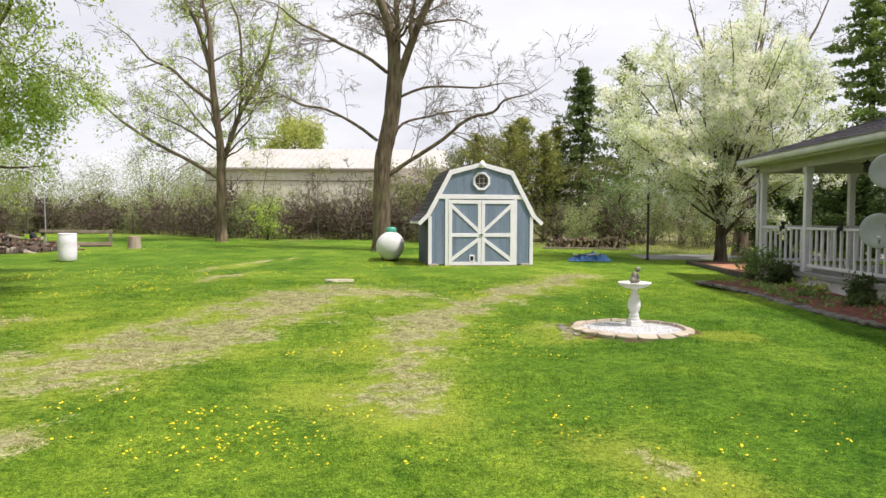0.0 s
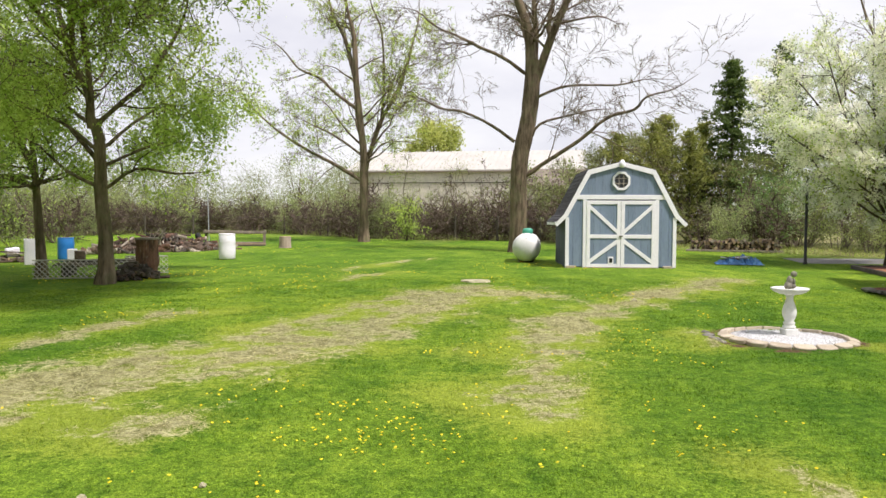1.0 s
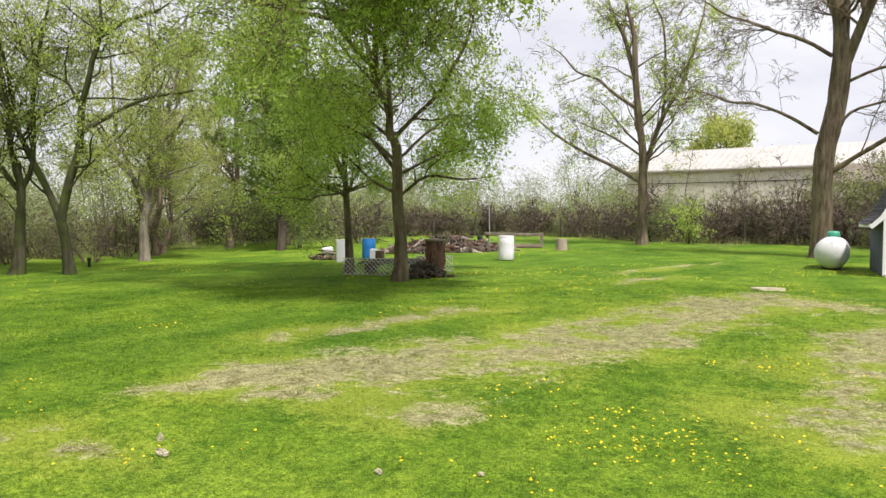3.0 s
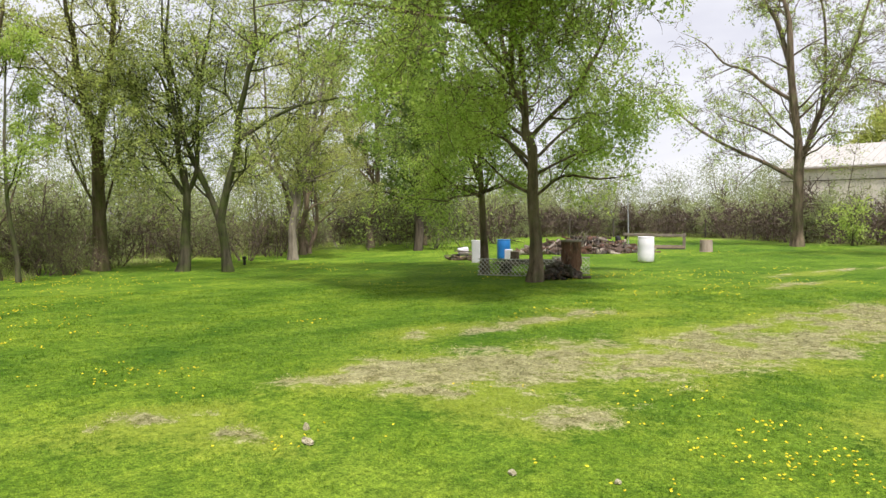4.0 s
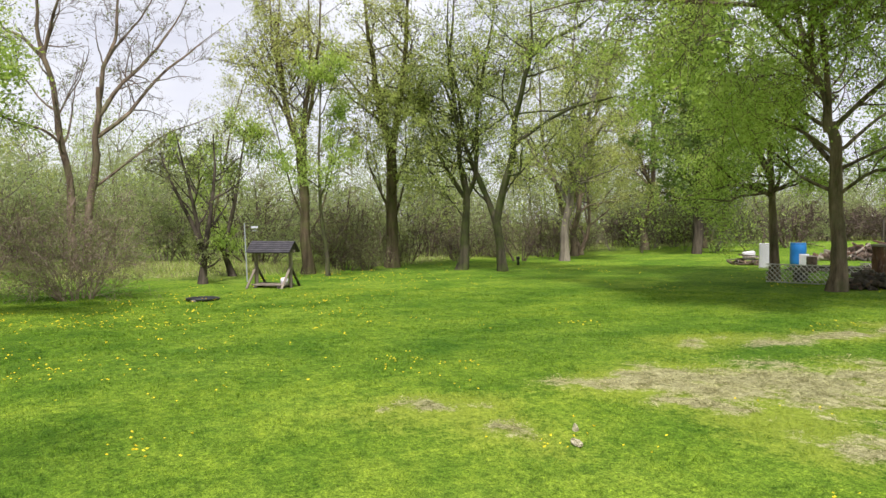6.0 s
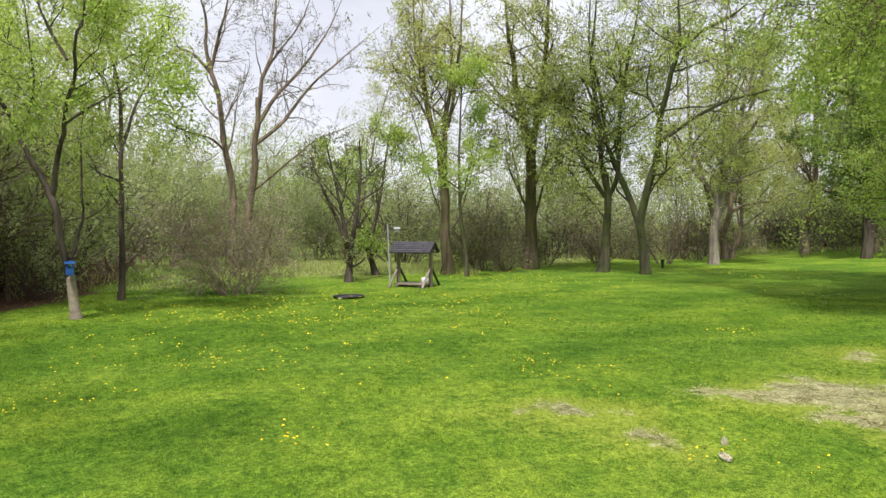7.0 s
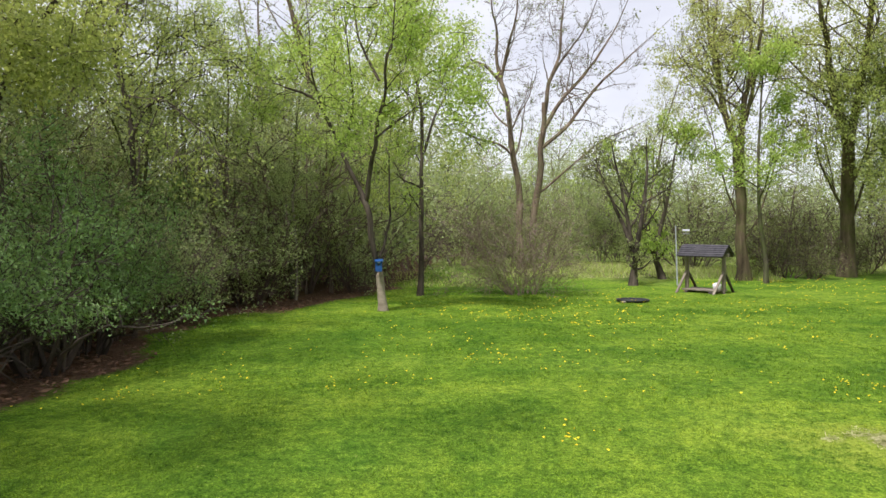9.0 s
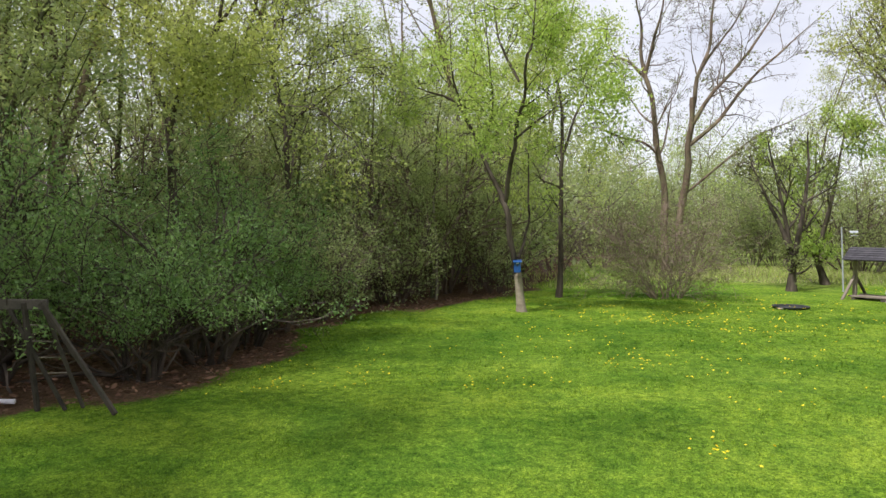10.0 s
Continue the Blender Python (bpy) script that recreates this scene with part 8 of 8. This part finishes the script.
def make_shelter():
    s = thing("well_shelter", -17.3, 3.3, None, 55, "small timber shelter with a dark shingled roof on braced posts", "shelter")
    # local x runs along the ridge, y away from the lawn
    for x in (-0.42, 0.46):
        p = part("post", box((0.075, 0.075, 0.92), (x, 0, 0.44), bevel=0.006), M_WOOD, s)
        for d in (-1, 1):
            part("brace", bar((x, 0.02 * d, 0.5), (x, 0.55 * d, 0.0), 0.055, 0.04), M_WOOD if d < 0 else M_WOOD_DARK, s)
        part("gable_board", box((0.03, 0.5, 0.05), (x, 0, 0.88), bevel=0.004), M_WOOD_DARK, s)
    part("cross_beam", box((1.1, 0.06, 0.07), (0.02, 0, 0.88), bevel=0.005), M_WOOD, s)
    for d in (-1, 1):
        r = part("roof_slope", slab([(d * 0.33, 0.835), (d * 0.335, 0.85), (0, 1.12), (0, 1.1)][:: -d], -0.5, 0.54), M_WOOD_DARK, s)
        bmesh_turn(r, 90)
        for k in range(6):
            f0, f1 = k / 6, (k + 1.15) / 6
            y0, z0, y1, z1 = d * (0.35 - 0.35 * f0), 0.852 + 0.27 * f0, d * (0.35 - 0.35 * min(1, f1)), 0.842 + 0.27 * min(1, f1)
            bm = bmesh.new()
            t = [bm.verts.new(v) for v in ((-0.53, y0, z0 + 0.016), (0.57, y0, z0 + 0.016), (0.57, y1, z1 + 0.01), (-0.53, y1, z1 + 0.01))]
            u = [bm.verts.new((v.co.x, v.co.y, v.co.z - 0.014)) for v in t]
            bm.faces.new(t), bm.faces.new(u[::-1])
            for q in range(4):
                bm.faces.new((t[q], u[q], u[(q + 1) % 4], t[(q + 1) % 4]))
            bmesh.ops.recalc_face_normals(bm, faces=bm.faces)
            part("shingle_course", bm, M_SHINGLE, r)
    part("gable_infill", slab_x([(-0.31, 0.86), (0.31, 0.86), (0, 1.1)], 0.48, 0.51), M_WOOD_DARK, s)
    part("gable_infill", slab_x([(-0.31, 0.86), (0.31, 0.86), (0, 1.1)], -0.48, -0.45), M_WOOD_DARK, s)
    rng = random.Random(6)
    for k in range(5):
        part("floor_board", box((0.85, 0.12, 0.03), (0.02 + rng.uniform(-0.06, 0.06), -0.28 + 0.14 * k, 0.06 + rng.uniform(0, 0.02)), (0, rng.uniform(-2, 2), rng.uniform(-3, 3)), 0.004), M_WOOD, s)
    for k in (-0.3, 0.3):
        part("sleeper", box((0.09, 0.7, 0.06), (k, 0, 0.02), bevel=0.006), M_WOOD_DARK, s)
    b = thing("white_tub", -17.1, 3.54, gz(-17, 3.5) + 0.07, 0, "small white plastic tub on the shelter's boards", "tub")
    part("body", lathe([(0.06, 0), (0.085, 0.05), (0.095, 0.12), (0.075, 0.16), (0.02, 0.175)], 18), M_DRUM, b, "", True)
    f = thing("bird_feeder", -19.3, 2.98, None, 80, "grey hanging bird feeder on a leaning metal pole", "bird feeder")
    part("pole", rod((0.03, 0, 0), (-0.03, 0, 1.56), 0.02, 0.016, 8), M_DISH, f)
    part("hook", bar((-0.03, 0, 1.54), (0.22, 0, 1.56), 0.014, 0.014), M_BLACK, f)
    part("roof", slab_x([(-0.09, 1.42), (0.09, 1.42), (0, 1.47)], 0.14, 0.32), M_DISH, f)
    part("tray", box((0.16, 0.14, 0.015), (0.23, 0, 1.35), bevel=0.004), M_DISH, f)
    for y in (-0.07, 0.07):
        part("strut", box((0.012, 0.012, 0.09), (0.23, y, 1.39), bevel=0.002), M_DISH, f)
    r = thing("fire_ring", -14.95, 1.45, None, 0, "low black metal fire ring on the lawn", "fire ring")
    bm = lathe([(0.27, 0), (0.31, 0.0), (0.34, 0.045), (0.335, 0.055), (0.31, 0.05), (0.27, 0.02), (0.02, 0.012)], 28)
    part("ring", bm, M_BLACK, r, "", False)
    k = thing("edging_rock", -14.75, 1.25, None, 20, "flat pale stone beside the fire ring", "stone")
    part("body", box((0.2, 0.1, 0.04), (0, 0, 0.02), bevel=0.015), M_CUT_GREY, k)
    m = thing("marker_post", -22.5, 13.2, None, 0, "short black marker post under the trees", "post")
    part("body", lathe([(0.05, 0), (0.05, 0.2), (0.07, 0.22), (0.07, 0.28), (0.03, 0.31)], 10), M_BLACK, m)


def bmesh_turn(ob, degrees):
    ob.data.transform(pose(0, 0, 0, 0, 0, 0) @ Matrix(((0, 1, 0, 0), (1, 0, 0, 0), (0, 0, 1, 0), (0, 0, 0, 1))))
    ob.data.flip_normals()


def slab_x(outline, lo, hi):
    """Like slab, with the outline in (y, z) and the thickness along x."""
    bm = slab(outline, lo, hi)
    bmesh.ops.transform(bm, matrix=Matrix(((0, 1, 0, 0), (1, 0, 0, 0), (0, 0, 1, 0), (0, 0, 0, 1))), verts=bm.verts)
    bmesh.ops.reverse_faces(bm, faces=bm.faces)
    return bm


make_shelter()


def make_birdhouse():
    b = thing("birdhouse", -12.42, -3.24, 0.72, 105, "bright blue wooden birdhouse fixed to a slender trunk", "birdhouse")
    part("box", box((0.12, 0.11, 0.19), (-0.01, -0.11, 0.12), bevel=0.006), M_BIRD, b)
    part("roof", box((0.15, 0.16, 0.02), (-0.01, -0.12, 0.225), (12, 0, 0), 0.004), M_BIRD, b)
    part("entrance", rod((-0.01, -0.168, 0.15), (-0.01, -0.16, 0.15), 0.018, None, 12), M_BLACK, b, "dark round entrance hole")
    part("perch", rod((-0.01, -0.19, 0.09), (-0.01, -0.16, 0.09), 0.006, None, 6), M_WOOD, b)
    part("label_plate", box((0.05, 0.004, 0.03), (-0.005, -0.168, 0.2), bevel=0.001), M_DRUM, b, "small pale plate")
    part("bracket", box((0.04, 0.07, 0.03), (-0.01, -0.05, 0.12), bevel=0.004), M_BLACK, b)
    s = thing("trunk_guard", -12.5, -3.25, 0, 105, "tan bark guard round the lower trunk with dark scars", "tree guard")
    bm = lathe([(0.125, -0.04), (0.098, 0.06), (0.083, 0.16), (0.078, 0.26), (0.072, 0.36), (0.076, 0.46), (0.07, 0.58), (0.072, 0.66), (0.066, 0.74)], 20)
    for v in bm.verts:
        k = 1 + 0.06 * noise.noise(v.co * 9)
        v.co.x, v.co.y = v.co.x * k + 0.02 + 0.1 * (0.4 - v.co.z), v.co.y * k
    part("sleeve", bm, M_GUARD, s, "", True)


make_birdhouse()


def make_swing_frame():
    s = thing("swing_frame", -4.3, -5.15, 0, 0, "old weathered timber A-frame with rungs at the bushes", "swing frame")
    T = Vector((-0.0, -0.05, 0.93))
    A, B, C, D = Vector((-0.05, -0.15, 0)), Vector((-0.2, 0.55, 0)), Vector((-0.27, 0.12, 0)), Vector((-0.16, 0.06, 0))
    part("top_beam", bar(T + Vector((-0.03, 0.06, -0.02)), T + Vector((0.55, -1.35, 0.0)), 0.045, 0.085), M_WOOD_DARK, s)
    part("leg", bar(T + Vector((0, 0.02, 0)), B, 0.042, 0.036), M_WOOD_BLACK, s)
    part("leg", bar(T + Vector((0.06, -0.1, 0)), A, 0.042, 0.036), M_WOOD_BLACK, s)
    part("leg", bar(T + Vector((-0.05, -0.02, -0.03)), C, 0.034, 0.032), M_WOOD_BLACK, s)
    part("leg", bar(T + Vector((0.1, -0.22, -0.05)), D + Vector((0.0, -0.02, 0)), 0.034, 0.032), M_WOOD_BLACK, s)
    a0, a1, b0, b1 = T + Vector((0.06, -0.1, 0)), A, T + Vector((-0.05, -0.02, -0.03)), C
    for k in range(4):
        f = 0.2 + 0.15 * k
        part("rung", rod(a0.lerp(a1, f), b0.lerp(b1, f), 0.006, None, 8), M_WOOD, s)
    p = thing("white_pipe", -4.28, -5.85, None, 110, "length of white plastic pipe lying in the leaf litter", "pipe")
    part("pipe", rod((-0.3, 0, 0.05), (0.27, 0, 0.05), 0.022, None, 14), M_DRUM, p, "", True)


make_swing_frame()


def make_small():
    rng = random.Random(23)
    s = thing("flat_stone", -2.27, 15.68, None, 8, "flat pale slab of stone lying in the lawn", "stone")
    bm = bmesh.new()
    bmesh.ops.create_icosphere(bm, subdivisions=4, radius=1)
    for v in bm.verts:
        k = 1 + 0.22 * noise.noise(v.co * 1.6) + 0.08 * noise.noise(v.co * 5)
        v.co = Vector((v.co.x * 0.34 * k, v.co.y * 0.16 * k, max(-0.02, min(0.075, v.co.z * 0.12 * k + 0.02)) + 0.01 * noise.noise(v.co * 7)))
    part("body", bm, M_CLOD, s)
    # clods of dry thatch thrown up by the rake
    for x, y, w, d, h, lab in ((-4.34, 3.04, 0.022, 0.02, 0.045, "upright clod of dry grey thatch in the lawn"), (-4.1, 2.88, 0.07, 0.03, 0.022, "low crumbly clod of dry thatch in the grass"), (-2.67, 3.38, 0.03, 0.022, 0.018, "small clod of dry thatch in the grass"), (-2.12, 3.69, 0.018, 0.018, 0.014, "small clod of dry thatch in the grass"), (0.95, 12.9, 0.1, 0.06, 0.06, "brown clod of raked thatch on the straw")):
        s = thing("thatch_clod", x, y, None, rng.uniform(0, 180), lab, "clod")
        bm = bmesh.new()
        bmesh.ops.create_icosphere(bm, subdivisions=4, radius=1)
        for v in bm.verts:
            k = 1 + 0.35 * noise.noise(v.co * 1.8 + Vector((x, y, 0))) + 0.25 * noise.noise(v.co * 5) + 0.12 * noise.noise(v.co * 13)
            v.co = Vector((v.co.x * w * k, v.co.y * d * k, v.co.z * h * k + h * 0.15))
        part("body", bm, M_CLOD, s)
    # crumpled tarpaulin
    t = thing("tarpaulin", 4.75, 22.9, None, -4, "crumpled blue tarpaulin with pale scraps on the grass", "tarpaulin")
    bm = bmesh.new()
    bmesh.ops.create_grid(bm, x_segments=30, y_segments=16, size=0.5)
    for v in bm.verts:
        x, y = v.co.x * 1.35, v.co.y * 0.9
        e = max(0, 1 - (abs(v.co.x) * 2) ** 4) * max(0, 1 - (abs(v.co.y) * 2) ** 4)
        v.co = Vector((x + 0.05 * noise.noise(Vector((x * 3, y * 3, 1))), y, 0.03 + e * max(0, 0.14 + 0.2 * noise.noise(Vector((x * 3, y * 3, 4))) + 0.2 * noise.noise(Vector((x * 8, y * 7, 7))))))
    part("sheet", bm, M_TARP, t, "", False)
    for k in range(7):
        part("scrap", box((rng.uniform(0.2, 0.5), 0.1, 0.02), (rng.uniform(-0.5, 0.5), rng.uniform(-0.3, 0.2), rng.uniform(0.18, 0.27)), (rng.uniform(-12, 12), rng.uniform(-12, 12), rng.uniform(-40, 40)), 0.004), (M_WOOD, M_DRUM, M_BLACK)[k % 3], t)
    # wire fence in front of the barn
    for i in range(14):
        yaw = radians(44 - 3.4 * i)
        r = float(rim_r(44 - 3.4 * i)) + 0.8
        x, y = -math.sin(yaw) * r, math.cos(yaw) * r
        f = thing("fence_post", x, y, None, rng.uniform(0, 90), "weathered wooden fence post in the brush", "fence post", "fence posts along the brush")
        part("body", lathe([(0.07, -0.05), (0.065, 1.25), (0.05, 1.32)], 9), M_WOOD_DARK, f)
        if i < 13:
            y2 = radians(44 - 3.4 * (i + 1))
            r2 = float(rim_r(44 - 3.4 * (i + 1))) + 0.8
            q = Vector((-math.sin(y2) * r2 - x, math.cos(y2) * r2 - y, gz(-math.sin(y2) * r2, math.cos(y2) * r2) - gz(x, y)))
            m = Matrix.Rotation(-f.rotation_euler.z, 4, "Z")
            for z in (0.35, 0.75, 1.2):
                part("wire", rod((0, 0, z), m @ (q + Vector((0, 0, z))), 0.012, None, 5), M_WOOD_DARK, f)


make_small()


def make_barns():
    b = thing("steel_barn", -10.3, 62, 0.35, 0, "long cream steel barn with a pale metal roof beyond the brush", "barn")
    L, W, E, Rr = 20.8, 14.0, 5.4, 7.65
    part("front_wall", box((L, 0.15, E), (0, 0, E / 2), bevel=0), M_BARN, b)
    part("back_wall", box((L, 0.15, E), (0, W, E / 2), bevel=0), M_BARN, b)
    for s in (-1, 1):
        part("end_wall", slab_x([(0, 0), (W, 0), (W, E), (W / 2, Rr), (0, E)], s * L / 2 - 0.08, s * L / 2 + 0.08), M_BARN, b)
    for s in (0, 1):
        y0, y1 = (-0.4, W / 2) if s == 0 else (W + 0.4, W / 2)
        part("roof", slab_x([(y0, E - 0.05), (y1, Rr), (y1, Rr + 0.12), (y0, E + 0.07)], -L / 2 - 0.3, L / 2 + 0.3), M_BARN_ROOF, b)
    for k in range(70):
        part("wall_rib", box((0.04, 0.02, E - 1.1), (-L / 2 + 0.15 + k * L / 70, -0.08, (E - 1.1) / 2), bevel=0), M_BARN, b)
    part("wall_band", box((L, 0.06, 0.06), (0, -0.1, E - 1.05), bevel=0), M_WOOD_DARK, b)
    part("eave_trim", box((L + 0.5, 0.05, 0.1), (0, -0.42, E - 0.08), bevel=0), M_WOOD, b)
    for k in range(34):
        part("roof_rib", bar((-L / 2 + 0.3 + k * L / 34, -0.4, E + 0.1), (-L / 2 + 0.3 + k * L / 34, W / 2, Rr + 0.15), 0.05, 0.05, 0), M_BARN_ROOF, b)
    g = thing("old_outbuilding", -0.6, 54, 0.35, 0, "low tan outbuilding with a grey roof behind the brush", "shed")
    part("front_wall", box((7.0, 0.15, 3.7), (0, 0, 1.85), bevel=0), M_BARN, g)
    part("end_wall", slab_x([(0, 0), (6, 0), (6, 3.7), (3, 5.0), (0, 3.7)], -3.5, -3.36), M_BARN, g)
    part("end_wall", slab_x([(0, 0), (6, 0), (6, 3.7), (3, 5.0), (0, 3.7)], 3.36, 3.5), M_BARN, g)
    part("roof", slab_x([(-0.4, 3.6), (3, 5.05), (3, 5.15), (-0.4, 3.7)], -3.8, 3.8), M_WOOD, g)
    part("roof", slab_x([(6.4, 3.6), (3, 5.05), (3, 5.15), (6.4, 3.7)], -3.8, 3.8), M_WOOD, g)
    part("door", box((2.4, 0.08, 2.6), (-0.6, -0.1, 1.3), bevel=0), M_WOOD_DARK, g)
    w = grow(95, [upright(0.2, 10.0, (0, 0), 0.03), ((0, 0, 4), (-0.25, 0, 1), 6.6, 0.12, 0.03, 0.05), ((0, 0, 4), (0.25, 0, 1), 6.6, 0.12, 0.03, 0.05)], (9, 6, 5), (0.4, 0.45, 0.45), (50, 45, 45), (0.03, 0.02, 0), (0.1, 0.14, 0.2), 0.3)
    plant("lime_tree", tree_meshes("limetree", 95, w, M_BARK, M_LEAF_LIME, 7000, 0.22, 0.7), -17.0, 84, "round bright yellow-green tree behind the barn", scale=1.12)


make_barns()
